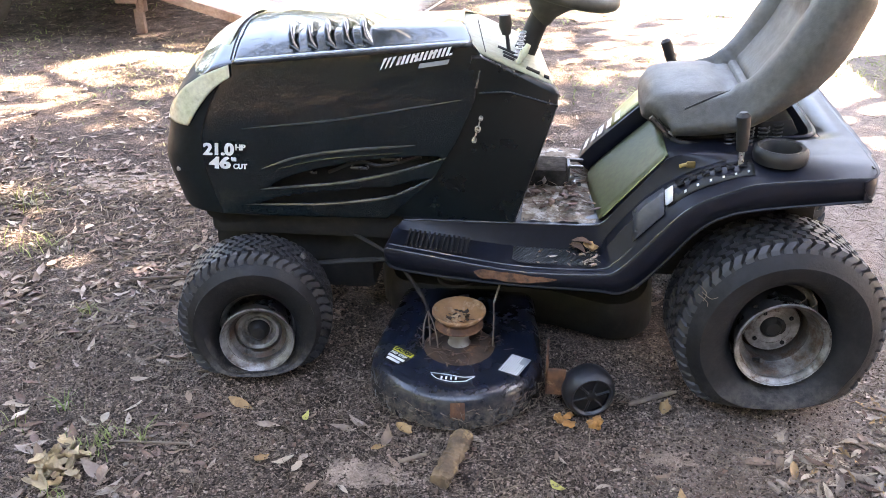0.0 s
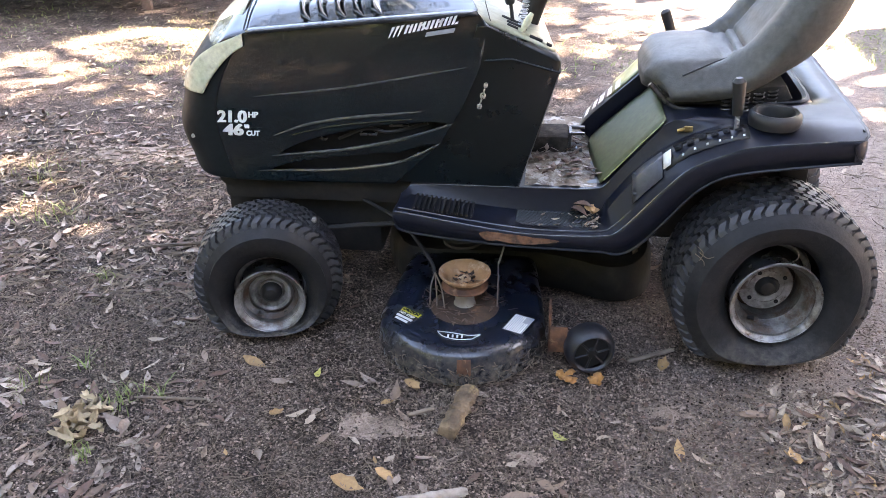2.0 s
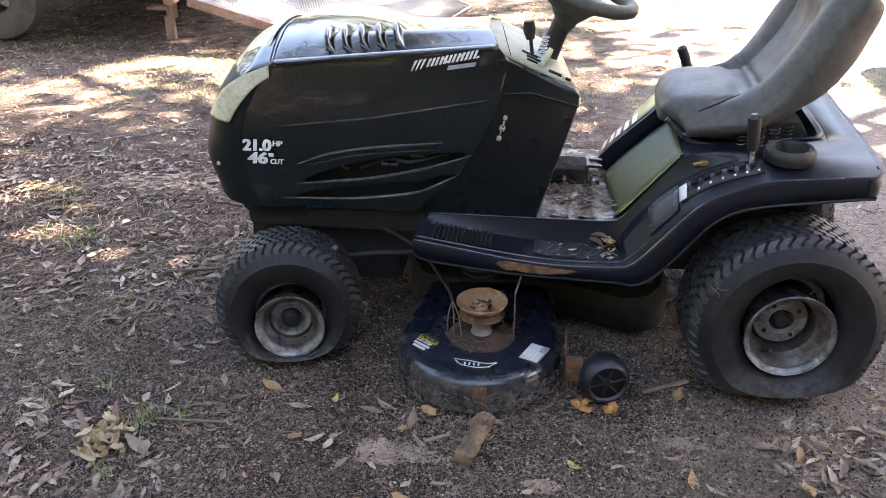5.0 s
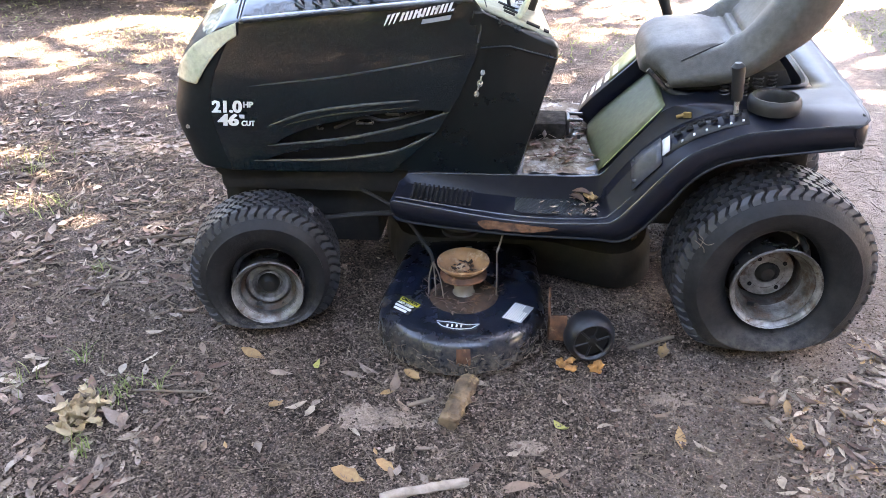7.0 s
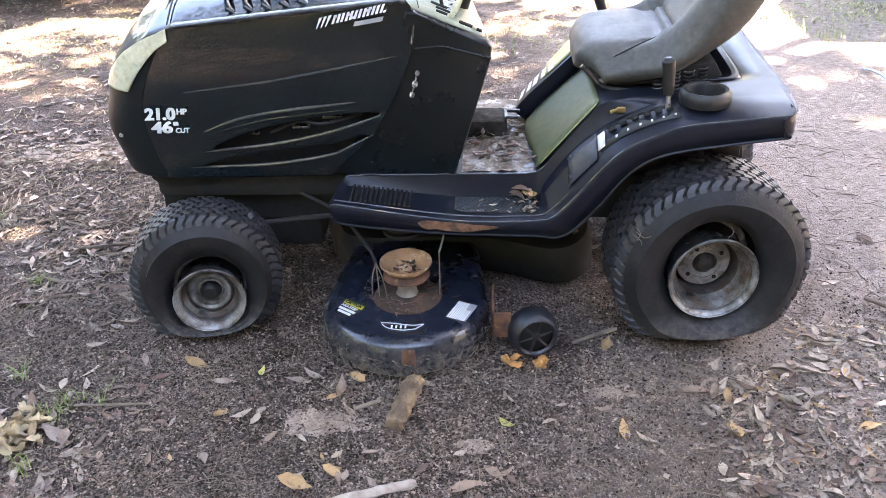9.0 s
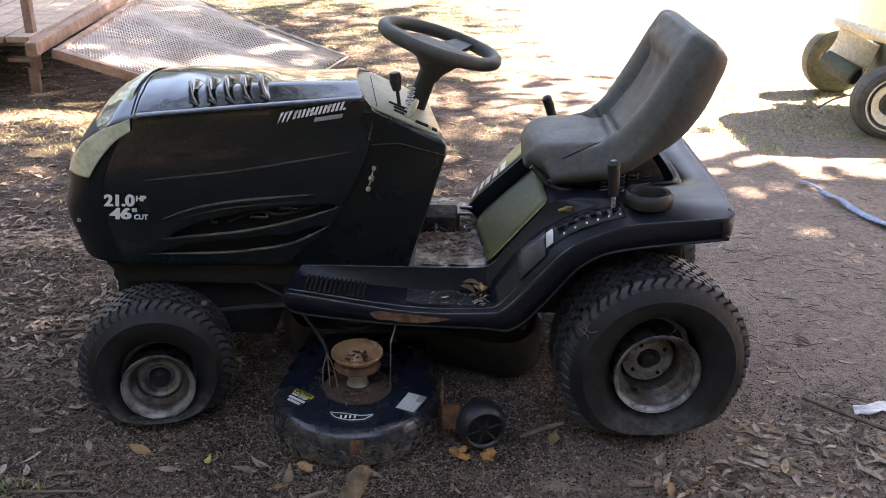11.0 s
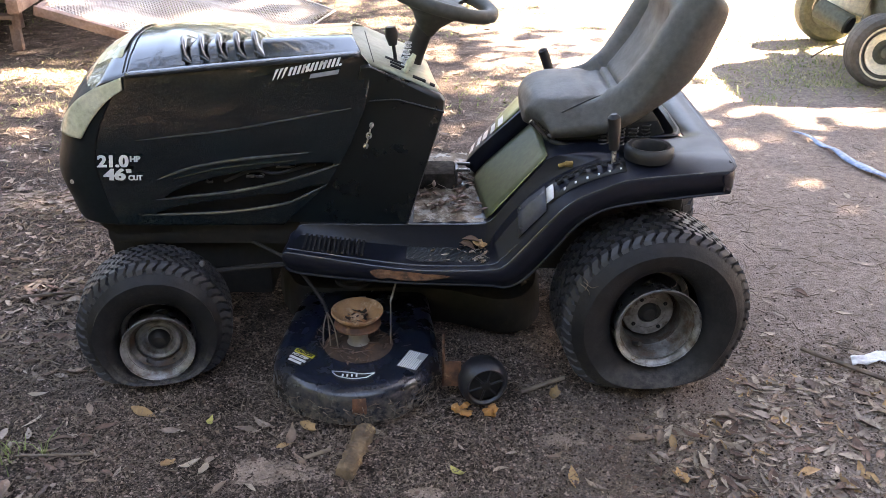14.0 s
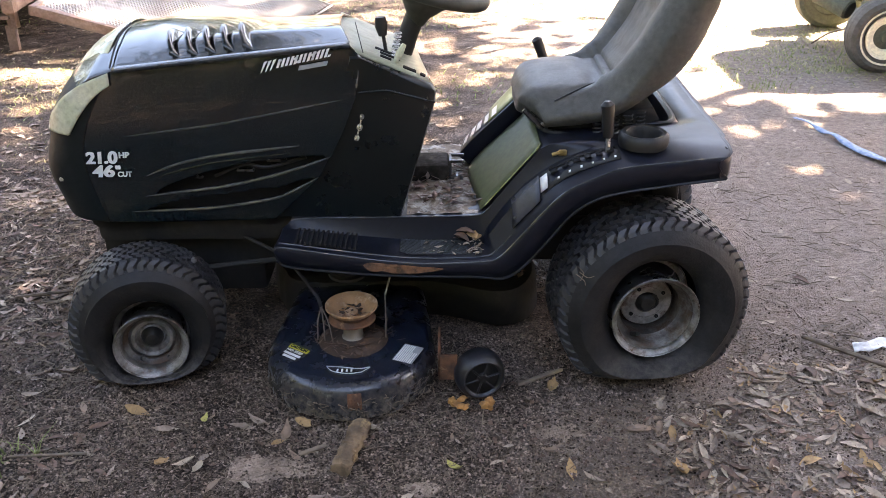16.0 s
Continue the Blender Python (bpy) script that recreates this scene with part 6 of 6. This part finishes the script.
for k in range(12):
    pts = leaf_points(0.07, rnd.uniform(0.022, 0.034), rnd.uniform(0.05, 0.45), rnd.uniform(-0.1, 0.6), rnd.uniform(-1.2, 1.2), 0.5 if k % 5 == 4 else 0.0)
    pts[:, 2] -= pts[:, 2].min()
    me = bpy.data.meshes.new("fallen_leaf")
    me.from_pydata([tuple(p) for p in pts], [], LEAF_FACES)
    me.materials.append(M_LEAF[k % 6])
    me.shade_smooth()
    leaf_meshes.append(me)
LEAF_LABELS = ["dry tan leaf lying on the soil", "pale brown dry leaf on the soil", "dark brown curled leaf on the soil", "pale cream dry leaf on the soil", "orange-brown fallen leaf on the soil", "yellow-green fallen leaf on the soil"]


def put_leaf(x, y, size, tone, rnd):
    me = leaf_meshes[tone % 6 + 6 * rnd.randrange(2)]
    ob = new("fallen_leaf", me)
    tilt = 0.28
    ob.matrix_world = Matrix.LocRotScale((x, y, ground_z(x, y) + 0.003), Euler((rnd.uniform(-tilt, tilt), rnd.uniform(-tilt, tilt), rnd.uniform(0, 6.28))), Vector((1, 1, 1)) * size)
    tagged(ob, LEAF_LABELS[tone % 6], "leaf", "fallen leaves")


NEAR_LEAVES = [(-0.048, -0.059, 1.2, 4), (0.132, -0.093, 0.75, 5), (0.237, -0.136, 1.1, 1), (0.355, -0.159, 1.0, 0), (0.395, -0.129, 1.0, 4), (0.345, -0.188, 0.9, 4),
               (0.776, -0.294, 0.8, 5), (0.069, -0.268, 0.7, 4), (0.127, -0.267, 0.8, 3), (0.173, -0.246, 0.9, 1), (0.212, -0.345, 0.8, 0), (0.071, -0.42, 0.7, 1),
               (-0.354, 0.014, 0.8, 3), (-0.201, -0.036, 0.8, 0), (1.05, -0.306, 1.0, 4), (1.098, -0.346, 0.9, 3), (1.244, -0.157, 1.3, 0), (0.303, -0.505, 1.2, 4), (0.381, -0.463, 0.8, 4), (0.411, -0.477, 0.7, 1), (0.395, -0.480, 0.6, 0), (0.459, -0.395, 0.75, 1), (0.383, -0.407, 0.5, 3), (0.347, -0.411, 0.4, 4), (0.582, -0.447, 0.6, 2), (0.668, -0.392, 0.45, 3), (0.474, -0.491, 0.6, 1),
               (0.682, -0.497, 1.3, 0), (1.04, 0.035, 0.9, 4), (1.01, -0.239, 0.8, 0), (-0.313, -0.354, 1.3, 1), (-0.468, -0.315, 0.9, 0)]
rnd = random.Random(5)
for x, y, s, tone in NEAR_LEAVES:
    put_leaf(x, y, s, tone, rnd)
heap_meshes = [leaf_meshes[k].copy() for k in (3, 9, 4)]
for me in heap_meshes:
    me.materials[0] = M_SUN_FLECK_LEAF
for k in range(40):                                        # a small heap of crumpled leaves, pale to paint a sun fleck
    x, y = -0.40 + rnd.gauss(0, 0.030), -0.365 + rnd.gauss(0, 0.042)
    ob = new("fallen_leaf", heap_meshes[k % 3])
    ob.matrix_world = Matrix.LocRotScale((x, y, ground_z(x, y) + 0.004 + 0.0007 * k), Euler((rnd.uniform(-0.7, 0.7), rnd.uniform(-0.7, 0.7), rnd.uniform(0, 6.28))), Vector((1, 1, 1.4)) * rnd.uniform(0.45, 0.9))
    tagged(ob, "crumpled leaf in a small heap, coloured pale as a sun fleck", "leaf", "heap of pale leaves")


for x, y, z, s, tone in ((0.800, 0.160, 0.388, 0.85, 2), (0.828, 0.155, 0.394, 0.8, 4), (0.812, 0.166, 0.402, 0.8, 2), (0.838, 0.145, 0.390, 0.7, 4), (0.740, 0.110, 0.386, 0.35, 3), (0.842, 0.112, 0.387, 0.4, 0)):
    ob = new("fallen_leaf", leaf_meshes[tone])
    ob.matrix_world = Matrix.LocRotScale((x, y, z), Euler((rnd.uniform(-0.2, 0.2), rnd.uniform(-0.2, 0.2), rnd.uniform(0, 6.28))), Vector((1, 1, 1)) * s)
    tagged(ob, "dry brown leaf lying on the footrest", "leaf", "leaves on the footrest")


def under_tractor(x, y):
    return (-0.17 < x < 0.15 and 0.0 < y < 0.25) or (1.05 < x < 1.53 and -0.04 < y < 0.26) or ((x - 0.5) ** 2 + (y - 0.1) ** 2 < 0.24 ** 2)


def litter_weight(x, y):
    """How thick the leaves lie: bare before the deck and behind the rear tyre, deep ahead of the front one."""
    w = 0.45 + 0.5 * noise.noise(Vector((x * 1.4, y * 1.4, 4.0)))
    if 0.0 < x < 1.25 and y < 0.05:
        w *= 0.16
    elif y < 0.25 and x <= 0.0:
        w *= 0.52
    if x > 1.3:
        w = (0.15 + 0.75 * min(1.0, max(0.0, (y - 1.3) / 1.1))) * w if y > 0.16 else 0.5 + 0.8 * w
    if -0.1 < x < 1.3 and 0.08 < y < 0.85:
        w *= 0.10
    if x < -0.1 and y > 0.2:
        w += 0.35
    return max(0.02, min(1.0, w))


count = 0
while count < 150:
    x, y = rnd.uniform(-1.2, 2.3), rnd.uniform(-0.75, 0.7)
    if rnd.random() < litter_weight(x, y) and not under_tractor(x, y):
        put_leaf(x, y, rnd.choice((0.4, 0.5, 0.6, 0.7, 0.95)), rnd.choice((0, 0, 0, 0, 1, 2, 2, 2, 3, 0, 2, 4, 2)), rnd)
        count += 1


def joined(name, verts, faces, materials, index, label, category, smooth=False):
    me = bpy.data.meshes.new(name)
    me.from_pydata(verts, [], faces)
    for m in materials:
        me.materials.append(m)
    if index is not None:
        me.polygons.foreach_set("material_index", index)
    if smooth:
        me.shade_smooth()
    return tagged(new(name, me), label, category, kind="stuff")


def scatter_leaves(n, spot, sizes, seed, tilt=0.4, curl=0.9):
    r = random.Random(seed)
    vs, fs, ix = [], [], []
    shapes = [leaf_points(0.07, r.uniform(0.014, 0.030), r.uniform(0.0, 0.5), r.uniform(-0.1, curl), r.uniform(-2 * curl, 2 * curl), 0.5 if k % 6 == 0 else 0) for k in range(40)]
    while len(vs) < 18 * n:
        x, y = spot(r)
        if r.random() > litter_weight(x, y) or under_tractor(x, y):
            continue
        p = shapes[r.randrange(40)] * r.uniform(*sizes)
        flat = 0.3 if x > 1.3 and y > 0.1 else 1.0
        p = p * (1, 1, flat)
        e = np.array(Euler((flat * r.uniform(-tilt, tilt), flat * r.uniform(-tilt, tilt), r.uniform(0, 6.28))).to_matrix())
        q = p @ e.T
        q[:, 2] += ground_z(x, y) - q[:, 2].min() * 0.8 + 0.001
        q[:, :2] += (x, y)
        b = len(vs)
        vs += [tuple(v) for v in q]
        fs += [tuple(b + i for i in f) for f in LEAF_FACES]
        ix += [r.choice((0, 0, 0, 1, 1, 1, 1, 2, 2, 2, 2, 3, 3) if x < 1.3 else (1, 1, 3, 3) if y > 0.2 else (0, 1, 1, 3, 3, 3, 2, 4))] * len(LEAF_FACES)
    return vs, fs, ix


va, fa, ia = scatter_leaves(3000, lambda r: (r.uniform(-1.6, 2.6), r.uniform(-0.75, 1.6)), (0.25, 0.95), 21, 0.2, 0.5)
ve, fe, ie = scatter_leaves(720, lambda r: (r.uniform(1.2, 2.5), r.uniform(-0.75, 0.2)), (0.35, 1.0), 29, 0.25, 0.5)
vf, ff, iff = scatter_leaves(210, lambda r: (r.uniform(-1.2, -0.15), -0.75 + 0.65 * r.random() ** 1.4), (0.45, 1.0), 33, 0.2, 0.4)
vb, fb, ib = scatter_leaves(8200, lambda r: (r.uniform(-4.0, 5.5), 1.2 + 7 * r.random() ** 1.5), (0.3, 0.85), 22, 0.12, 0.25)
vc, fc, ic = scatter_leaves(2600, lambda r: (r.gauss(0.0, 2.6), -0.75 - 4.0 * r.random() ** 1.5), (0.3, 0.8), 25)
vd, fd, idd = scatter_leaves(1500, lambda r: (-1.5 - 3.0 * r.random() ** 1.6, r.uniform(-0.9, 1.8)), (0.3, 0.8), 26)
for v2, f2, i2 in ((vb, fb, ib), (vc, fc, ic), (vd, fd, idd), (ve, fe, ie), (vf, ff, iff)):
    fa += [tuple(len(va) + i for i in f) for f in f2]
    va += v2
    ia += i2
joined("leaf_litter", va, fa, M_LEAF[:5], ia, "dense litter of small dry brown leaves", "leaf litter", True)

# crumbled leaf fragments
r = random.Random(81)
vs, fs, ix = [], [], []
for k in range(17000):
    x, y = r.gauss(0.4, 1.3), r.gauss(0.25, 1.0)
    if r.random() > (0.25 if x < 1.35 else 0.0) + 0.75 * litter_weight(x, y) or under_tractor(x, y):
        continue
    s, a, z, b = r.uniform(0.003, 0.011), r.uniform(0, 6.28), ground_z(x, y) + 0.002, len(vs)
    for j in range(4):
        rr = s * r.uniform(0.35, 1.1)
        vs.append((x + rr * math.cos(a + 1.57 * j), y + rr * math.sin(a + 1.57 * j), z + r.uniform(-0.001, 0.006)))
    fs.append((b, b + 1, b + 2, b + 3))
    ix.append(r.choice((0, 2, 2, 2, 2, 2, 2, 1) if x < 1.3 else (0, 1, 2)))
joined("leaf_fragments", vs, fs, M_LEAF[:4], ix, "crumbled fragments of dry leaves", "leaf litter")

# soil crumbs
r = random.Random(31)
vs, fs = [], []
for k in range(210000):
    x, y = (r.gauss(0.6, 1.15), r.gauss(-0.05, 0.75)) if k % 2 else (r.uniform(-0.9, 2.1), r.uniform(-0.75, 0.30))
    if r.random() > 0.55 + 0.6 * noise.noise(Vector((x * 3, y * 3, 9))):
        continue
    if r.random() < min(0.65, (x - 1.15) * (1.6 if y < 0.1 else 3.2)):
        continue
    s = r.choice((0.0014, 0.0018, 0.0022, 0.0026, 0.0032, 0.0042))
    z, b = ground_z(x, y), len(vs)
    a = r.uniform(0, 6.28)
    for j in range(4):
        rr = s * r.uniform(0.7, 1.5)
        vs.append((x + rr * math.cos(a + j * 1.571), y + rr * math.sin(a + j * 1.571), z + s * r.uniform(-0.2, 0.5)))
    vs += [(x + s * r.uniform(-0.4, 0.4), y + s * r.uniform(-0.4, 0.4), z + s * r.uniform(0.8, 1.5))]
    fs += [(b, b + 1, b + 4), (b + 1, b + 2, b + 4), (b + 2, b + 3, b + 4), (b + 3, b, b + 4)]
joined("soil_crumbs", vs, fs, [M_CLOD], None, "loose grey soil crumbs", "soil")

# small straws and stalks
r = random.Random(41)
vs, fs = [], []
for k in range(15600):
    if k >= 6600:
        x, y = r.uniform(-1.1, 2.0), r.uniform(-0.75, 0.35)
    elif k < 2600:
        x, y = r.uniform(-1.5, 2.5), r.uniform(-0.75, 1.4)
    elif k < 5000:
        x, y = 0.1 - 1.6 * r.random(), r.uniform(-0.1, 1.4)
    else:
        x, y = r.uniform(-3.5, 4.5), 1.2 + 4 * r.random() ** 1.5
    if under_tractor(x, y):
        continue
    ln, w, a = r.uniform(0.015, 0.075), r.uniform(0.0006, 0.0014) * (2.0 if x < 0.1 and y > 0.15 else 1.0), r.uniform(0, 6.28)
    if k >= 6600:
        ln, w = r.uniform(0.006, 0.030), r.uniform(0.0005, 0.0011)
    z, dz, b = ground_z(x, y) + 0.003, r.uniform(-0.004, 0.010), len(vs)
    dx, dy = math.cos(a) * ln / 2, math.sin(a) * ln / 2
    px, py = -math.sin(a) * w, math.cos(a) * w
    bx, by = px * r.uniform(-4, 4), py * r.uniform(-4, 4)
    for sx, ox, oz in ((-1, 0, 0), (0, 1, 0.003), (1, 0, dz)):
        cx, cy = x + sx * dx + ox * bx, y + sx * dy + ox * by
        vs += [(cx - px, cy - py, z + oz), (cx + px, cy + py, z + oz), (cx, cy, z + oz + 1.6 * w)]
    for m in (0, 3):
        fs += [(b + m, b + m + 1, b + m + 4, b + m + 3), (b + m + 1, b + m + 2, b + m + 5, b + m + 4), (b + m + 2, b + m, b + m + 3, b + m + 5)]
joined("dry_straw", vs, fs, [M_TWIG], None, "scattered dry straw and stalks", "straw")


# ---------------------------------------------------------------- grass
def blade(vs, fs, r, x, y, tall, lean, w):
    a = r.uniform(0, 6.28)
    d = Vector((math.cos(a), math.sin(a), 0))
    s = Vector((-d.y, d.x, 0)) * w
    z, b = ground_z(x, y), len(vs)
    for t in (0, 0.5, 1.0):
        c = Vector((x, y, z)) + d * lean * t * t + Vector((0, 0, tall * t * (1 - 0.25 * t)))
        k = 1 - 0.85 * t
        vs += [tuple(c - s * k), tuple(c + s * k)]
    fs += [(b, b + 1, b + 3, b + 2), (b + 2, b + 3, b + 5, b + 4)]


def tuft(x, y, n, tall, spread, seed, label, material=None):
    r = random.Random(seed)
    vs, fs = [], []
    for k in range(n):
        blade(vs, fs, r, x + r.gauss(0, spread), y + r.gauss(0, spread), tall * r.uniform(0.5, 1.1), tall * r.uniform(0.2, 0.9), r.uniform(0.0011, 0.0024))
    me = bpy.data.meshes.new("grass_tuft")
    me.from_pydata(vs, [], fs)
    me.materials.append(material or M_GRASS)
    tagged(new("grass_tuft", me), label, "grass", "grass tufts", "stuff")


tuft(-0.351, -0.254, 55, 0.045, 0.030, 1, "small green weed tuft among dry leaves")
tuft(-0.246, -0.225, 9, 0.085, 0.006, 2, "thin upright green grass blades")
tuft(-0.665, 0.347, 26, 0.050, 0.016, 3, "low bright green weed tuft")
tuft(-0.355, -0.470, 26, 0.05, 0.022, 4, "low green weed tuft among leaves")
tuft(-0.62, -0.22, 22, 0.05, 0.03, 6, "sparse green grass blades")
tuft(-1.05, 0.75, 50, 0.07, 0.06, 7, "sparse green grass tuft")
tuft(-1.3, 1.1, 50, 0.07, 0.06, 8, "sparse green grass tuft")
tuft(2.45, 2.75, 70, 0.08, 0.10, 9, "pale green grass tuft in the sun")
tuft(-0.50, -0.12, 16, 0.06, 0.02, 10, "sparse green grass blades")
r = random.Random(51)
vs, fs = [], []
for k in range(80000):
    x, y = r.uniform(-5, 7), 2.3 + 8 * r.random() ** 1.1
    thick = 0.25 + 0.7 * noise.noise(Vector((x * 0.9, y * 0.9, 7))) + 0.16 * (y - 4.2) + (0.05 if x < -1.0 and y < 4.0 else 0) + (0.7 if 2.1 < x < 4.2 and 2.7 < y < 4.4 else 0)
    if x > 1.2 and y < 3.05 + 0.12 * noise.noise(Vector((x * 3, y * 3, 2))):
        thick -= 0.85
    if r.random() < thick:
        blade(vs, fs, r, x, y, r.uniform(0.008, 0.030), r.uniform(0.015, 0.06), r.uniform(0.0025, 0.0055))
straw_v, straw_f = [], []
for k in range(16000):
    x, y = -0.8 - 2.6 * r.random(), 0.9 + 2.9 * r.random()
    near = math.exp(-((x + 1.45) / 0.55) ** 2 - ((y - 3.1) / 0.6) ** 2)
    if r.random() < 0.02 + 0.35 * noise.noise(Vector((x * 1.9, y * 1.9, 3))) + 0.75 * near:
        blade(*((vs, fs) if k % 5 == 0 else (straw_v, straw_f)), r, x, y, r.uniform(0.006, 0.022), r.uniform(0.010, 0.035), r.uniform(0.0018, 0.0036))
for k in range(11000):
    x, y = r.uniform(2.2, 4.0), 3.0 + 1.4 * r.random() + 0.1 * r.gauss(0, 1)
    if r.random() < 0.55 + 0.8 * noise.noise(Vector((x * 2.2, y * 2.2, 5))):
        blade(*((vs, fs) if k % 3 == 0 else (straw_v, straw_f)), r, x, y, r.uniform(0.006, 0.028), r.uniform(0.015, 0.05), r.uniform(0.002, 0.0045))
joined("dry_grass", straw_v, straw_f, [M_STRAW], None, "dried yellow grass before the trailer", "grass")
joined("lawn_grass", vs, fs, [M_GRASS], None, "patchy sunlit grass behind the tractor", "grass")


# ---------------------------------------------------------------- trees
def leaf_cloud(centres, n_each, spread, size, seed):
    """Leaf clumps: many small quads round each limb's end."""
    g = np.random.default_rng(seed)
    vs, fs = [], []
    for c in centres:
        p = np.array(c) + g.normal(0, spread, (n_each, 3)) * (1, 1, 0.7)
        a, b = g.normal(size=(n_each, 3)), g.normal(size=(n_each, 3))
        a /= np.linalg.norm(a, axis=1)[:, None]
        b = np.cross(a, b)
        b /= np.linalg.norm(b, axis=1)[:, None]
        s = g.uniform(0.6, 1.3, (n_each, 1)) * size
        q = np.stack([p - a * s, p + b * s * 0.45, p + a * s, p - b * s * 0.45], 1).reshape(-1, 3)
        o = len(vs)
        vs += [tuple(v) for v in q]
        fs += [(o + 4 * i, o + 4 * i + 1, o + 4 * i + 2, o + 4 * i + 3) for i in range(n_each)]
    return vs, fs


def tree(x, y, height, radii, n_limbs, per_limb, size, seed, label, spread=0.55, shift=(0, 0), thick=0.30, every=4):
    r = random.Random(seed)
    t = thing("tree", (x, y, 0), label, "tree")
    top = Vector((x + shift[0], y + shift[1], height))
    b = bmesh.new()
    tube(b, smooth_pts([(x, y, -0.1), (x + 0.05, y - 0.05, height * 0.3), (x - 0.08, y + 0.06, height * 0.6), (x, y, height)], 14), [thick * (1 - 0.66 * i / 13) for i in range(14)], 12)
    part("trunk", b, M_BARK, t)
    ends = []
    for k in range(n_limbs):
        d = Vector((r.gauss(0, 1), r.gauss(0, 1), r.gauss(0, 1))).normalized() * r.random() ** 0.4
        e = top + Vector((d.x * radii[0], d.y * radii[1], d.z * radii[2]))
        ends.append(tuple(e))
        if k % every == 0:
            b = bmesh.new()
            s = Vector((x, y, height * r.uniform(0.55, 0.9)))
            tube(b, smooth_pts([s, s.lerp(e, 0.5) + Vector((0, 0, 0.3)), e], 7), [0.09, 0.075, 0.06, 0.05, 0.04, 0.03, 0.02], 7)
            part("limb", b, M_BARK, t)
    vs, fs = leaf_cloud(ends, per_limb, spread, size, seed)
    me = bpy.data.meshes.new("crown")
    me.from_pydata(vs, [], fs)
    me.materials.append(M_FOLIAGE)
    c = new("crown", me)
    c.parent = t
    c.matrix_parent_inverse = Matrix.Translation(t.location).inverted()
    return t


# the tree whose crown shades the tractor, beside the view
tree(7.4, 2.2, 6.4, (4.0, 2.65, 1.5), 120, 190, 0.13, 61, "broad leafy shade tree with a brown trunk", shift=(0.3, 0.58))
# unseen tree added beyond the nose; its boughs over the hood darken the reflections
tree(-5.6, 2.4, 6.3, (2.7, 2.3, 0.9), 40, 95, 0.13, 67, "unseen spreading tree added to darken the hood's reflections", shift=(4.3, 0.7))
# an unseen thin crown, added to half shade the trailer
tree(9.4, 15.6, 9.4, (2.6, 2.0, 1.4), 50, 78, 0.14, 62, "unseen tall thin leafy tree added to half shade the trailer", shift=(-1.5, -5.4), thick=0.14, every=18)
# unseen tree added behind the viewer; its boughs over the tractor block the sky
tree(-3.4, -2.8, 5.6, (3.6, 3.0, 0.9), 80, 110, 0.13, 63, "unseen spreading tree added to block sky over the tractor", shift=(3.9, 2.9))
# a small unseen crown, added to shade the ground before the trailer
tree(7.0, 4.2, 6.2, (0.95, 0.7, 0.4), 20, 90, 0.12, 64, "unseen small leafy tree added to shade the ground", shift=(-3.51, 2.66), spread=0.30, thick=0.12, every=16)
# an unseen fine-leaved crown, added to half shade the ground ahead of the nose
tree(10.0, 5.0, 6.2, (1.5, 0.95, 0.6), 30, 105, 0.05, 68, "unseen slim fine-leaved tree added to half shade the ground", shift=(-5.42, -0.08), spread=0.36, thick=0.12, every=24)
# an unseen thin crown, added to dapple the ground behind the tractor
tree(7.8, 3.6, 6.2, (1.3, 1.0, 0.7), 17, 70, 0.12, 66, "unseen small thin-crowned tree added to dapple the ground", shift=(-1.1, 2.6), thick=0.12, every=10)
# an unseen tree added beside the viewer to shade the ground behind him
tree(7.2, -3.6, 6.0, (3.4, 2.6, 1.2), 70, 130, 0.14, 65, "unseen broad leafy tree added to cut bounced light", shift=(-0.4, 0.9))
# unseen woods added to darken reflections: near behind and beside the viewer, far off beyond the field
ends = []
r = random.Random(71)
for k in range(560):
    a = r.uniform(radians(165), radians(345))
    d = r.uniform(8.5, 11.5)
    ends.append((0.6 + d * math.cos(a), -0.5 + d * math.sin(a), 6.2 * r.random() ** 0.85))
for k in range(620):
    a = r.uniform(radians(-15), radians(165))
    d = r.uniform(27, 33)
    ends.append((0.6 + d * math.cos(a), -0.5 + d * math.sin(a), 10.0 * r.random() ** 0.8))
va, fa = leaf_cloud(ends[:560], 62, 0.6, 0.30, 72)
vb, fb = leaf_cloud(ends[560:], 30, 1.3, 0.6, 73)
joined("woods", va + vb, fa + [tuple(len(va) + i for i in f) for f in fb], [M_FOLIAGE], None, "unseen leafy woods added to darken reflections", "woods")
